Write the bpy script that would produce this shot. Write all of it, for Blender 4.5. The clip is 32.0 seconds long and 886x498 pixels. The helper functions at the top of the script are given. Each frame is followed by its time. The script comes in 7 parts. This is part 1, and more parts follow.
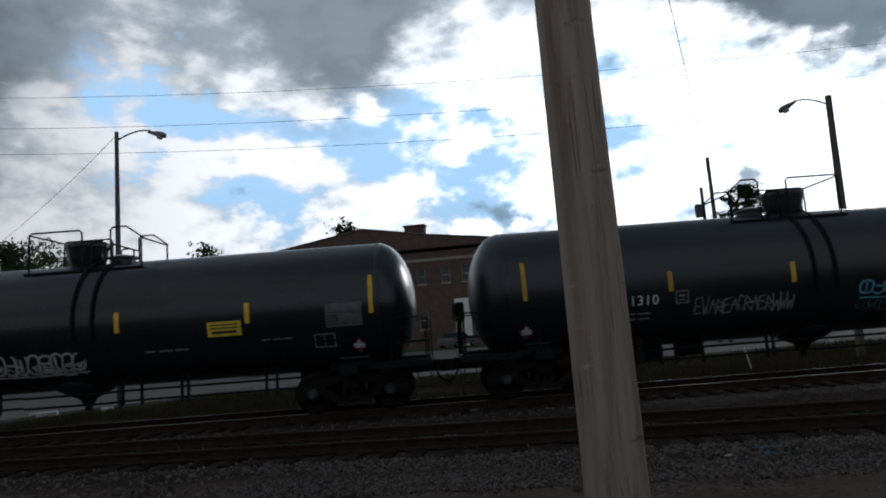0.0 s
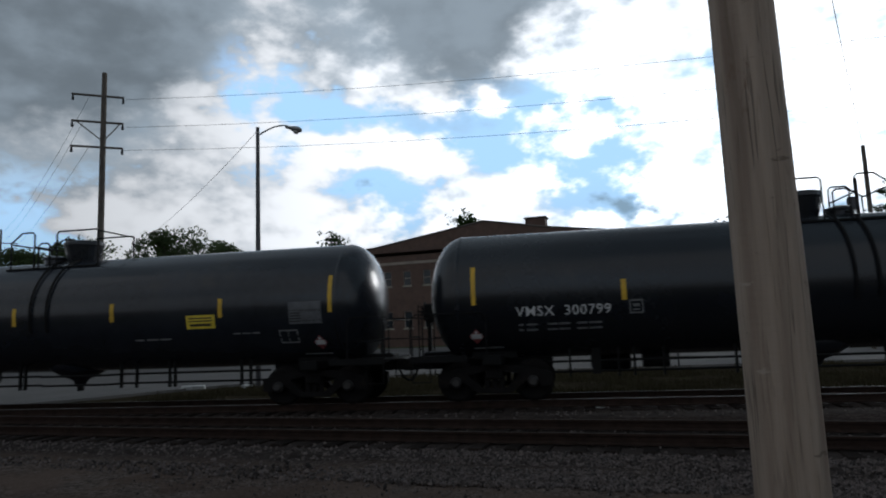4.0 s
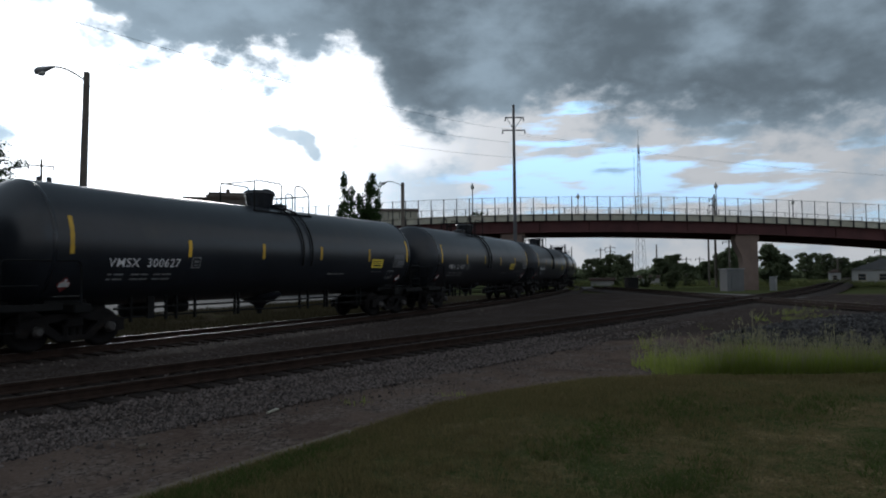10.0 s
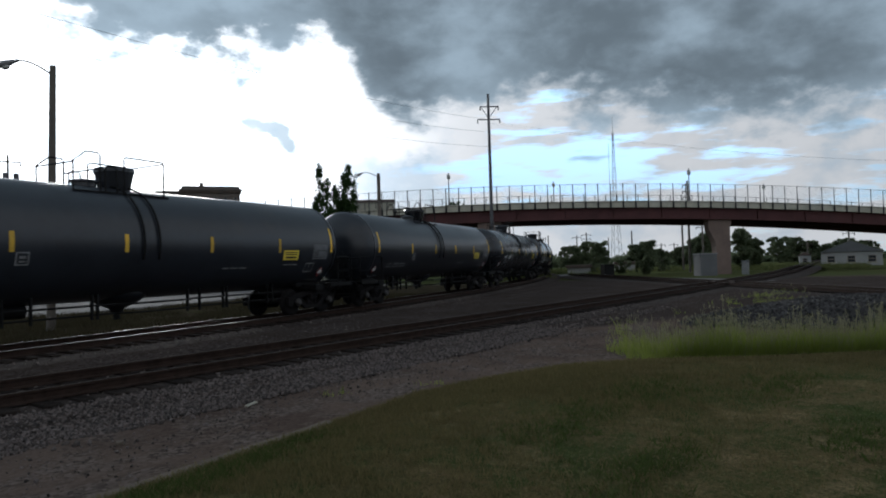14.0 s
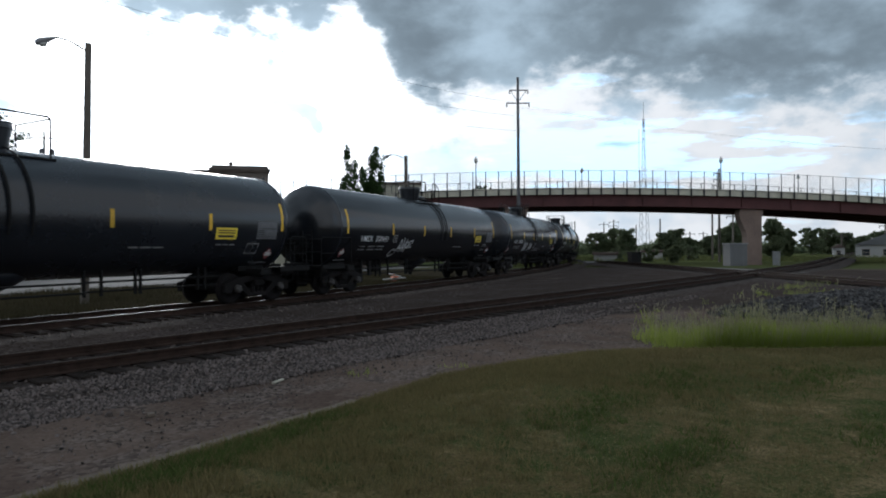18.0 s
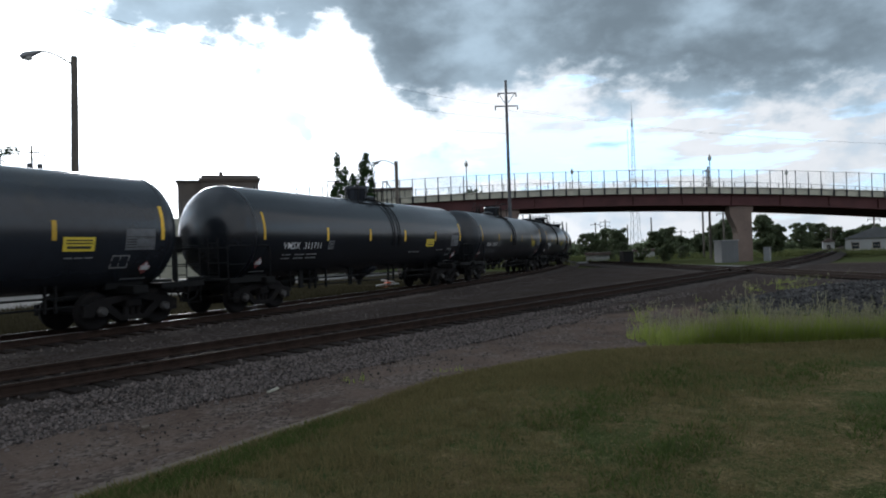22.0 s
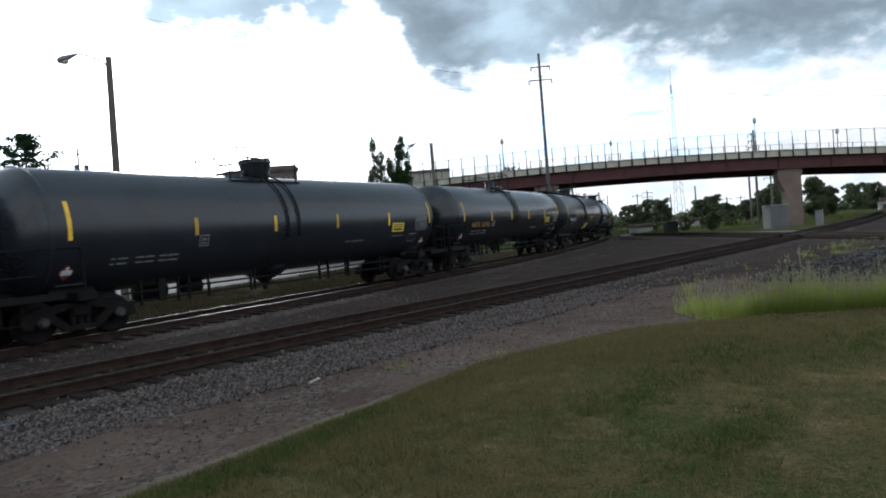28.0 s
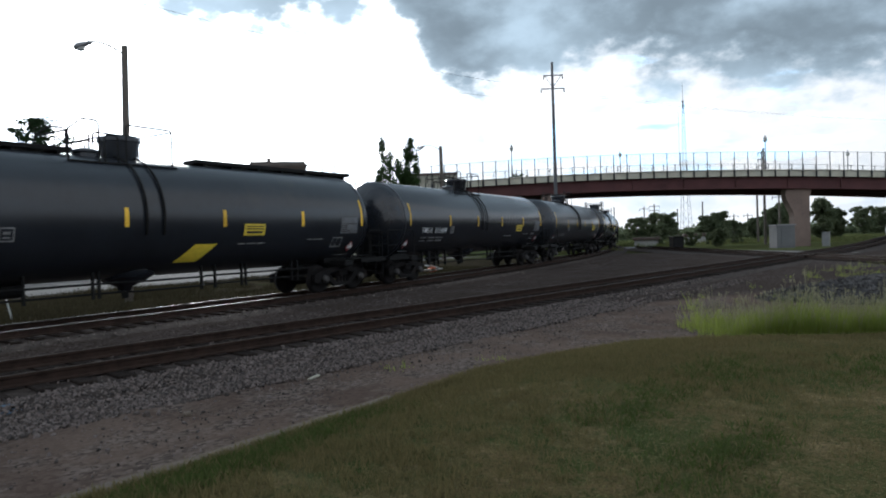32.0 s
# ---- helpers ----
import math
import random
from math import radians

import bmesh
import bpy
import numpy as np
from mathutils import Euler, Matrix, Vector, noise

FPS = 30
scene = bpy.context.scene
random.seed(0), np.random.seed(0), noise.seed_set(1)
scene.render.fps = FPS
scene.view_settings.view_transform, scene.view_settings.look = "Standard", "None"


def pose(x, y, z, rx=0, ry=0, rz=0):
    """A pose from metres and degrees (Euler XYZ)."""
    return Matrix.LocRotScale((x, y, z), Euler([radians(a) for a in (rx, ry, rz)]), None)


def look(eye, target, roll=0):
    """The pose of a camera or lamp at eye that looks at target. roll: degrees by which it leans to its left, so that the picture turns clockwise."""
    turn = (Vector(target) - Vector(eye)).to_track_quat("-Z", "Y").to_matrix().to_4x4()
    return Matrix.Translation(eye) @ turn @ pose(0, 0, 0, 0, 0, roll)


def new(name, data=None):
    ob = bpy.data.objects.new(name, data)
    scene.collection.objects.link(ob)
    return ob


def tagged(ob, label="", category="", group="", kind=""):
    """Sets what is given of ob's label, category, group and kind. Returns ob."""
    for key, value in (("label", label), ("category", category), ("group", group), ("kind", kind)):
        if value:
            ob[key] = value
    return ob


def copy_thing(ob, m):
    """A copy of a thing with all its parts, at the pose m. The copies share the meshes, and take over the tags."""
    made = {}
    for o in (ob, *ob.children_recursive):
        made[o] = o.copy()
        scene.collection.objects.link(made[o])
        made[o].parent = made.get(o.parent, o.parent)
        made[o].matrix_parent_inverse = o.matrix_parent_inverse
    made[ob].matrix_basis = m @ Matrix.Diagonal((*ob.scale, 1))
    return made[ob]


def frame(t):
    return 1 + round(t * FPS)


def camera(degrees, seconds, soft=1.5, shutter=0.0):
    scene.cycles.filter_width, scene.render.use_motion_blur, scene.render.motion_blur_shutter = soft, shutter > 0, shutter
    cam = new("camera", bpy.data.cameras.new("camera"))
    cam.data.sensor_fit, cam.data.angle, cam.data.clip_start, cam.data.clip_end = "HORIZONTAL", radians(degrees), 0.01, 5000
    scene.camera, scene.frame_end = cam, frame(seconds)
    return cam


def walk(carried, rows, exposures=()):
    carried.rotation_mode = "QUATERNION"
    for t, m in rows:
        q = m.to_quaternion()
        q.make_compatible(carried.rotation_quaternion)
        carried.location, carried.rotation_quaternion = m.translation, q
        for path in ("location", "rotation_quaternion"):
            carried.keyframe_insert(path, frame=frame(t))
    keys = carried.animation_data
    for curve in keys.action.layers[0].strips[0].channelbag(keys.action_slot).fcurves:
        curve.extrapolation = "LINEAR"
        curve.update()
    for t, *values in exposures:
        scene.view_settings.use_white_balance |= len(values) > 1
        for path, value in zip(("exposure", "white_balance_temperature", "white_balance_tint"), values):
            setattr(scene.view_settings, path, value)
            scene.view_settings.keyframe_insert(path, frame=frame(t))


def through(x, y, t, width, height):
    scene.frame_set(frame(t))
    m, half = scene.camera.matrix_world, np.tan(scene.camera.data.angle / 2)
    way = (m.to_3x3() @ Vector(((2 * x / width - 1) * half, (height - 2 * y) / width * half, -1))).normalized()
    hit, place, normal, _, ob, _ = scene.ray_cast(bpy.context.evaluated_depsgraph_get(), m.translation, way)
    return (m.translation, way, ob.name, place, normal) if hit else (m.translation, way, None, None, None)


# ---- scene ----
# ================= camera =================
cam = camera(67.65, 32.0, soft=1.9, shutter=0.12)
PATH = [
    (0.0, -0.461, -0.208, 1.660, 97.18, 4.33, 8.54),
    (0.5, -0.466, -0.212, 1.660, 97.71, 2.82, 9.65),
    (1.0, -0.470, -0.221, 1.659, 96.86, 1.97, 12.57),
    (1.5, -0.478, -0.228, 1.661, 97.14, 1.75, 19.97),
    (2.0, -0.480, -0.182, 1.689, 97.00, 2.22, 20.93),
    (2.5, -0.472, -0.195, 1.700, 97.37, 2.24, 22.17),
    (4.5, -0.650, -0.192, 1.655, 96.30, 2.08, 13.87),
    (5.0, -0.652, -0.183, 1.636, 94.20, 1.92, 3.98),
    (5.5, -0.622, -0.180, 1.643, 93.47, 0.92, -3.55),
    (6.0, -0.605, -0.205, 1.641, 93.45, -0.00, -12.95),
    (6.5, -0.597, -0.224, 1.651, 93.94, -0.66, -20.05),
    (7.0, -0.587, -0.258, 1.659, 94.18, -0.44, -30.01),
    (7.5, -0.554, -0.232, 1.663, 93.98, -0.57, -39.26),
    (8.0, -0.374, -0.215, 1.631, 92.37, -0.86, -43.95),
    (8.5, -0.163, -0.222, 1.671, 91.98, -0.37, -45.00),
    (9.0, -0.050, -0.099, 1.666, 91.44, 0.05, -51.04),
    (9.5, -0.012, 0.038, 1.653, 91.48, 0.22, -51.24),
    (10.0, 0.038, 0.038, 1.658, 92.20, 0.59, -51.38),
    (10.5, 0.039, 0.043, 1.657, 92.30, 0.17, -51.89),
    (11.0, 0.025, 0.002, 1.653, 92.06, 0.40, -52.13),
    (11.5, 0.010, 0.005, 1.651, 91.84, 1.09, -52.64),
    (12.0, 0.008, -0.002, 1.652, 91.78, 1.37, -52.28),
    (12.5, 0.003, -0.022, 1.655, 91.67, 1.21, -52.10),
    (13.0, 0.004, -0.026, 1.660, 91.47, 1.17, -52.53),
    (13.5, 0.003, -0.032, 1.659, 91.32, 1.42, -52.90),
    (14.0, 0.005, -0.027, 1.655, 91.31, 1.71, -53.29),
    (14.5, -0.005, -0.047, 1.657, 91.37, 1.70, -53.90),
    (16.5, -0.000, -0.004, 1.648, 91.09, 0.27, -51.53),
    (17.0, 0.017, -0.012, 1.647, 90.66, -0.36, -51.22),
    (17.5, -0.000, 0.006, 1.648, 90.23, -0.23, -51.14),
    (18.0, -0.003, 0.006, 1.648, 89.93, 0.39, -51.11),
    (18.5, -0.011, -0.007, 1.655, 89.91, 1.49, -51.20),
    (19.0, -0.000, 0.000, 1.658, 89.98, 2.38, -51.11),
    (19.5, 0.006, 0.003, 1.643, 90.22, 2.74, -50.97),
    (20.0, -0.019, 0.012, 1.652, 90.41, 2.29, -50.40),
    (20.5, -0.012, 0.015, 1.647, 90.54, 1.94, -49.65),
    (21.0, -0.017, -0.008, 1.648, 90.49, 1.94, -49.71),
    (21.5, -0.015, -0.018, 1.652, 90.37, 1.91, -51.16),
    (22.0, -0.004, -0.002, 1.643, 90.30, 1.90, -51.75),
    (22.5, 0.035, 0.013, 1.652, 90.07, 2.59, -52.10),
    (23.0, 0.156, 0.051, 1.657, 89.96, 2.62, -50.63),
    (23.5, 0.221, 0.048, 1.664, 89.75, 3.36, -47.60),
    (24.0, 0.225, 0.104, 1.652, 89.60, 3.48, -45.67),
    (24.5, 0.212, 0.108, 1.654, 89.26, 3.25, -44.23),
    (25.0, 0.225, 0.124, 1.654, 89.07, 3.57, -43.96),
    (25.5, 0.233, 0.124, 1.657, 88.84, 3.62, -44.96),
    (26.0, 0.250, 0.142, 1.658, 88.55, 3.77, -46.07),
    (26.5, 0.245, 0.131, 1.657, 88.38, 3.98, -46.87),
    (28.5, 0.234, 0.099, 1.668, 89.11, 4.68, -48.55),
    (29.0, 0.238, 0.101, 1.658, 89.39, 4.52, -48.69),
    (29.5, 0.210, 0.120, 1.653, 89.64, 4.26, -48.01),
    (30.0, 0.153, 0.163, 1.657, 90.07, 3.22, -39.99),
    (30.5, 0.161, 0.155, 1.660, 90.25, 2.87, -33.12),
    (31.0, 0.200, 0.100, 1.667, 89.73, 1.54, -42.07),
    (31.5, 0.212, 0.096, 1.660, 89.29, 1.46, -46.73),
    (32.0, 0.211, 0.106, 1.661, 89.13, 1.94, -47.83),
]
EXPOSURES = [(0.0, -0.95, 5900, 10), (1.0, -1.3, 5900, 10), (2.0, -1.0, 5900, 10), (5.0, -0.66, 5900, 10), (6.0, -0.38, 5900, 10), (7.0, -0.9, 5900, 10), (8.0, -0.98, 5900, 10), (9.0, -0.52, 5900, 10), (10.0, -0.35, 5900, 10), (12.0, -0.25, 5900, 10), (16.5, 0.1, 5900, 10), (19.0, 0.36, 5900, 10), (22.0, 0.36, 5900, 10), (25.0, 0.6, 5900, 10), (26.5, 0.76, 5900, 10), (29.0, 0.74, 5900, 10), (30.0, 0.6, 5900, 10), (32.0, 0.64, 5900, 10)]
walk(cam, [(t, pose(x, y, z, a, b, c)) for t, x, y, z, a, b, c in PATH], EXPOSURES)

# ================= sky and sun =================
SUN_AZ, SUN_EL = 30.0, 17.0


def sky_way(az, el):
    a, e = radians(az), radians(el)
    return Vector((math.sin(a) * math.cos(e), math.cos(a) * math.cos(e), math.sin(e)))


class Nodes:
    """Short hand for building node trees."""

    def __init__(self, tree):
        self.tree = tree
        tree.nodes.clear()

    def add(self, kind, **inputs):
        n = self.tree.nodes.new(kind)
        for k, v in inputs.items():
            self.put(n, k, v)
        return n

    def put(self, n, k, v):
        sock = n.inputs[int(k[1:])] if k[0] == "_" else n.inputs[k.replace("__", " ")]
        if isinstance(v, bpy.types.NodeSocket):
            self.tree.links.new(v, sock)
        else:
            sock.default_value = v

    def math(self, op, a, b=0.0, clamp=False):
        n = self.add("ShaderNodeMath", _0=a, _1=b)
        n.operation, n.use_clamp = op, clamp
        return n.outputs[0]

    def vec(self, op, a, b=(0, 0, 0)):
        n = self.add("ShaderNodeVectorMath", _0=a, _1=b)
        n.operation = op
        return n.outputs["Value"] if op in ("DOT_PRODUCT", "LENGTH") else n.outputs[0]

    def noise(self, vector, scale, detail=4.0, rough=0.55, distort=0.0):
        n = self.add("ShaderNodeTexNoise", Vector=vector, Scale=scale, Detail=detail, Roughness=rough, Distortion=distort)
        return n.outputs["Fac"]

    def ramp(self, fac, stops):
        n = self.add("ShaderNodeValToRGB", Fac=fac)
        e = n.color_ramp.elements
        while len(e) < len(stops):
            e.new(0.5)
        for el, (p, c) in zip(e, stops):
            el.position = p
            el.color = c if isinstance(c, tuple) else (c, c, c, 1)
        return n.outputs["Color"]

    def smooth(self, v, lo, hi, out0=0.0, out1=1.0):
        n = self.add("ShaderNodeMapRange", Value=v)
        n.interpolation_type = "SMOOTHSTEP"
        n.inputs[1].default_value, n.inputs[2].default_value, n.inputs[3].default_value, n.inputs[4].default_value = lo, hi, out0, out1
        return n.outputs[0]

    def mix(self, fac, a, b, mode="MIX"):
        n = self.tree.nodes.new("ShaderNodeMix")
        n.data_type, n.blend_type = "RGBA", mode
        for k, v in ((0, fac), (6, a), (7, b)):
            if isinstance(v, bpy.types.NodeSocket):
                self.tree.links.new(v, n.inputs[k])
            elif k == 0:
                n.inputs[k].default_value = v
            else:
                n.inputs[k].default_value = v if len(v) == 4 else (*v, 1)
        return n.outputs[2]


def make_sky():
    world = bpy.data.worlds.new("sky")
    scene.world = world
    world.use_nodes = True
    w = Nodes(world.node_tree)
    tree = world.node_tree
    way = w.add("ShaderNodeTexCoord").outputs["Generated"]
    sky = w.add("ShaderNodeTexSky")
    sky.sky_type, sky.sun_disc = "NISHITA", False
    sky.sun_elevation, sky.sun_rotation = radians(SUN_EL), radians(SUN_AZ)
    sky.air_density, sky.dust_density, sky.ozone_density = 1.2, 1.5, 2.0
    sep = w.add("ShaderNodeSeparateXYZ", Vector=way)
    east, north, up = sep.outputs[0], sep.outputs[1], sep.outputs[2]
    az = w.math("DEGREES", w.math("ARCTAN2", east, north))
    el = w.math("DEGREES", w.math("ARCSINE", up))
    lay = w.vec("MULTIPLY", way, (1, 1, 1.7))
    big = w.noise(w.vec("ADD", lay, (3.1, 1.7, 0.4)), 3.0, 4.0, 0.5)
    mid = w.noise(w.vec("ADD", lay, (1.3, 4.2, 2.0)), 9.0, 5.0, 0.52)
    fine = w.noise(w.vec("ADD", lay, (7.7, 0.3, 5.0)), 24.0, 5.0, 0.55)
    ragged = w.math("ADD", w.math("MULTIPLY", w.math("SUBTRACT", mid, 0.5), 1.4), w.math("MULTIPLY", w.math("SUBTRACT", fine, 0.5), 0.6))
    # low in the east the cloud lies in long level streaks
    streak = w.noise(w.vec("ADD", w.vec("MULTIPLY", way, (1, 1, 5.5)), (2.2, 6.1, 0.7)), 7.0, 5.0, 0.55)
    east_side = w.smooth(az, 47.0, 56.0)
    level = w.math("MULTIPLY", w.math("SUBTRACT", streak, 0.5), 1.7)
    ragged = w.math("ADD", ragged, w.math("MULTIPLY", east_side, w.math("SUBTRACT", level, ragged)))

    def lump(a, e, tight):
        """A soft lump round one direction."""
        d = w.vec("DOT_PRODUCT", way, tuple(sky_way(a, e)))
        return w.math("POWER", w.math("MAXIMUM", d, 0.0), tight)

    def lumps(rows):
        total = None
        for a, e, tight, amount in rows:
            v = w.math("MULTIPLY", lump(a, e, tight), amount)
            total = v if total is None else w.math("ADD", total, v)
        return total

    # white broken cloud, brightest round the hidden sun, grey where it is thick
    glow = lump(SUN_AZ + 2, SUN_EL - 4, 10)
    halo = lump(SUN_AZ + 2, SUN_EL - 4, 60)
    light = w.math("ADD", w.math("ADD", 0.72, w.math("ADD", w.math("MULTIPLY", lump(-10, 13, 7), 1.25), w.math("MULTIPLY", lump(12, 13, 12), 1.3))), w.math("ADD", w.math("MULTIPLY", glow, 0.5), w.math("MULTIPLY", halo, 1.2)))
    light = w.math("MULTIPLY", light, w.math("SUBTRACT", 1.0, w.math("MULTIPLY", east_side, 0.12)))
    thick = w.math("ADD", w.math("MULTIPLY", mid, 0.55), w.math("ADD", w.math("MULTIPLY", fine, 0.25), w.math("MULTIPLY", big, 0.3)))
    shade = w.smooth(thick, 0.46, 0.68, 1.15, 0.45)
    shade = w.math("ADD", shade, w.math("MULTIPLY", w.math("SUBTRACT", 1.15, shade), w.math("MULTIPLY", glow, 0.75)))
    shade = w.math("ADD", shade, w.math("MULTIPLY", w.math("SUBTRACT", 1.02, shade), w.math("MULTIPLY", east_side, 0.72)))
    tint = w.mix(w.smooth(thick, 0.5, 0.68), (1.0, 0.985, 0.95), (0.86, 0.95, 1.0))
    cl = w.add("ShaderNodeVectorMath", _0=tint)
    cl.operation = "SCALE"
    tree.links.new(w.math("MULTIPLY", light, shade), cl.inputs["Scale"])
    # openings of blue sky between the clouds
    gaps = lumps(((-33, 20.5, 500, 0.9), (-35, 17, 500, 0.5), (-29, 16, 500, 0.5), (-24, 18.5, 500, 0.7), (-15, 18.0, 450, 0.8), (-8, 17.5, 450, 0.8), (-4, 17, 600, 0.7), (-10, 14.5, 500, 0.7), (-22, 10.6, 500, 0.8), (-3, 10.2, 300, 0.75), (9, 15, 350, 0.7), (-53, 8.6, 300, 0.8), (58, 6.5, 300, 0.6), (64, 8.0, 300, 0.75), (70, 6.5, 300, 0.65), (77, 5.0, 300, 0.6), (85, 5.5, 300, 0.5), (-80, 12, 80, 0.7), (120, 9, 60, 0.7), (170, 16, 20, 0.6)))
    opened = w.smooth(w.math("ADD", w.math("MINIMUM", gaps, 0.85), w.math("ADD", w.math("MULTIPLY", ragged, 2.3), w.math("MULTIPLY", w.smooth(az, 6.0, 18.0, 0.09, 0.0), 1.0))), 0.44, 1.0)
    # ragged lower edge of the dark cloud, as elevation over azimuth
    edge = ((-180, 58), (-120, 58), (-80, 20), (-62, 13), (-55, 12.5), (-46, 14), (-42, 17), (-38.5, 21), (-36, 25.5), (-31, 28.5), (-26, 25.5), (-22.5, 21.3), (-17, 19.8), (-13, 20.5), (-9, 25), (0, 27.5), (10, 25.5), (18, 22.5), (22.4, 18.0), (28.4, 16.4), (35, 16.0), (39, 17.6), (43, 19.0), (45.3, 17.5), (48.5, 11.8), (51.5, 10.5), (54, 12.7), (62, 13.3), (70, 11.4), (79, 9.7), (92, 9.5), (130, 58))
    rim = w.math("MULTIPLY", w.ramp(w.math("ADD", w.math("DIVIDE", az, 360.0), 0.5), [((a + 180) / 360, e / 60) for a, e in edge]), 60.0)
    wobble = w.math("ADD", w.math("MULTIPLY", w.math("SUBTRACT", mid, 0.5), 1.5), w.math("MULTIPLY", w.math("SUBTRACT", fine, 0.5), 1.1))
    over = w.math("ADD", w.math("SUBTRACT", w.math("ADD", el, 0.5), rim), w.math("MULTIPLY", wobble, 6.0))
    # the western masses fade out softly, the eastern bank ends crisply
    west_side = w.smooth(az, 6.0, 18.0, 1.0, 0.0)
    bank = w.math("ADD", w.math("MULTIPLY", w.smooth(over, -1.0, 2.6), w.math("SUBTRACT", 1.0, west_side)), w.math("MULTIPLY", w.smooth(over, -3.0, 4.5), west_side))
    body = w.smooth(w.math("ADD", w.math("MULTIPLY", mid, 0.5), w.math("ADD", w.math("MULTIPLY", big, 0.65), w.math("MULTIPLY", fine, 0.14))), 0.50, 0.82)
    depth = w.math("ADD", 0.20, w.math("MULTIPLY", body, 0.30))
    depth = w.math("ADD", depth, w.math("MULTIPLY", w.smooth(over, 0.0, 4.5, 1.0, 0.0), 0.20))
    depth = w.math("ADD", depth, w.math("MULTIPLY", halo, 0.12))
    dk = w.add("ShaderNodeVectorMath", _0=w.mix(west_side, (0.78, 0.95, 1.05), (0.84, 0.96, 1.03)))
    dk.operation = "SCALE"
    tree.links.new(w.math("ADD", depth, w.math("MULTIPLY", w.smooth(az, 0.0, 15.0, 1.0, 0.0), 0.12)), dk.inputs["Scale"])
    # thin grey-blue scraps adrift before the bright cloud
    scraps = lumps(((37.0, 12.0, 4000, 0.9), (38.6, 11.9, 4000, 0.9), (40.2, 11.7, 5000, 0.8), (40.4, 10.1, 5000, 1.0), (36.6, 14.9, 6000, 0.7), (17.5, 9.5, 1500, 0.8), (20, 12.5, 3000, 0.7), (86, 6.5, 300, 0.55), (-1.5, 9.0, 500, 0.7)))
    scrap = w.smooth(w.math("ADD", scraps, w.math("MULTIPLY", ragged, 2.0)), 0.55, 1.0, 0.0, 0.8)
    blue = w.add("ShaderNodeVectorMath", _0=sky.outputs[0])
    blue.operation = "SCALE"
    blue.inputs["Scale"].default_value = 0.5
    hz = w.smooth(up, 0.0, 0.24, 0.95, 0.0)
    calm = w.vec("MINIMUM", blue.outputs[0], (0.85, 1.30, 1.75))
    veil = w.mix(hz, calm, (0.62, 0.78, 0.84))
    col = w.mix(opened, cl.outputs[0], veil)
    col = w.mix(scrap, col, (0.36, 0.50, 0.58))
    col = w.mix(bank, col, dk.outputs[0])
    bg = w.add("ShaderNodeBackground", Color=col, Strength=1.0)
    out = w.add("ShaderNodeOutputWorld", Surface=bg.outputs[0])


make_sky()
sun = new("sun", bpy.data.lights.new("sun", "SUN"))
sun.data.energy, sun.data.angle, sun.data.color = 0.9, radians(12), (1.0, 0.94, 0.85)
sun.matrix_basis = look(sky_way(SUN_AZ, SUN_EL) * 100, (0, 0, 0))

# ================= materials =================
MAT, MESH = {}, {}


def surface(name, color, rough=0.6, metal=0.0, vary=0.25, scale=3.0, bump=0.0, bump_scale=40.0, dirt=None, dirt_at=0.55, coat=0.0, spread=None, spec=0.5, gloss=None):
    """A material with two scales of variation, dirt patches and fine relief."""
    m = bpy.data.materials.new(name)
    m.use_nodes = True
    n = Nodes(m.node_tree)
    at = n.add("ShaderNodeTexCoord").outputs["Object"]
    b = n.add("ShaderNodeBsdfPrincipled", Roughness=rough, Metallic=metal)
    b.inputs["Coat Weight"].default_value = coat
    b.inputs["Specular IOR Level"].default_value = spec
    coarse = n.noise(at, scale, 5.0, 0.6)
    fine = n.noise(at, scale * 9, 4.0, 0.65)
    lo = tuple(c * (1 - vary) for c in color)
    hi = tuple(min(1, c * (1 + vary)) for c in color)
    col = n.mix(n.smooth(coarse, 0.3, 0.7), lo, hi)
    col = n.mix(n.math("MULTIPLY", n.smooth(fine, 0.35, 0.65), 0.5), col, tuple(c * (1 + vary * 0.8) for c in color))
    if spread:
        rnd = n.add("ShaderNodeObjectInfo").outputs["Random"]
        col = n.mix(rnd, n.mix(1.0, col, tuple([spread[0]] * 3), "MULTIPLY"), n.mix(1.0, col, tuple([spread[1]] * 3), "MULTIPLY"))
    if dirt:
        spot = n.noise(n.vec("ADD", at, (5.3, 2.1, 8.8)), scale * 0.6, 7.0, 0.65)
        col = n.mix(n.smooth(spot, dirt_at, dirt_at + 0.15), col, dirt)
    n.put(b, "Base Color", col)
    r = n.math("ADD", rough - 0.08, n.math("MULTIPLY", coarse, 0.16), True)
    if gloss:
        own = n.add("ShaderNodeObjectInfo").outputs["Random"]
        r = n.math("ADD", r, n.math("SUBTRACT", n.math("MULTIPLY", n.math("FRACT", n.math("MULTIPLY", own, 7.31)), gloss), gloss / 2), True)
    n.put(b, "Roughness", r)
    if bump:
        bp = n.add("ShaderNodeBump", Strength=bump, Distance=0.02, Height=n.noise(at, bump_scale, 6.0, 0.65))
        n.put(b, "Normal", bp.outputs[0])
    n.add("ShaderNodeOutputMaterial", Surface=b.outputs[0])
    MAT[name] = m
    return m


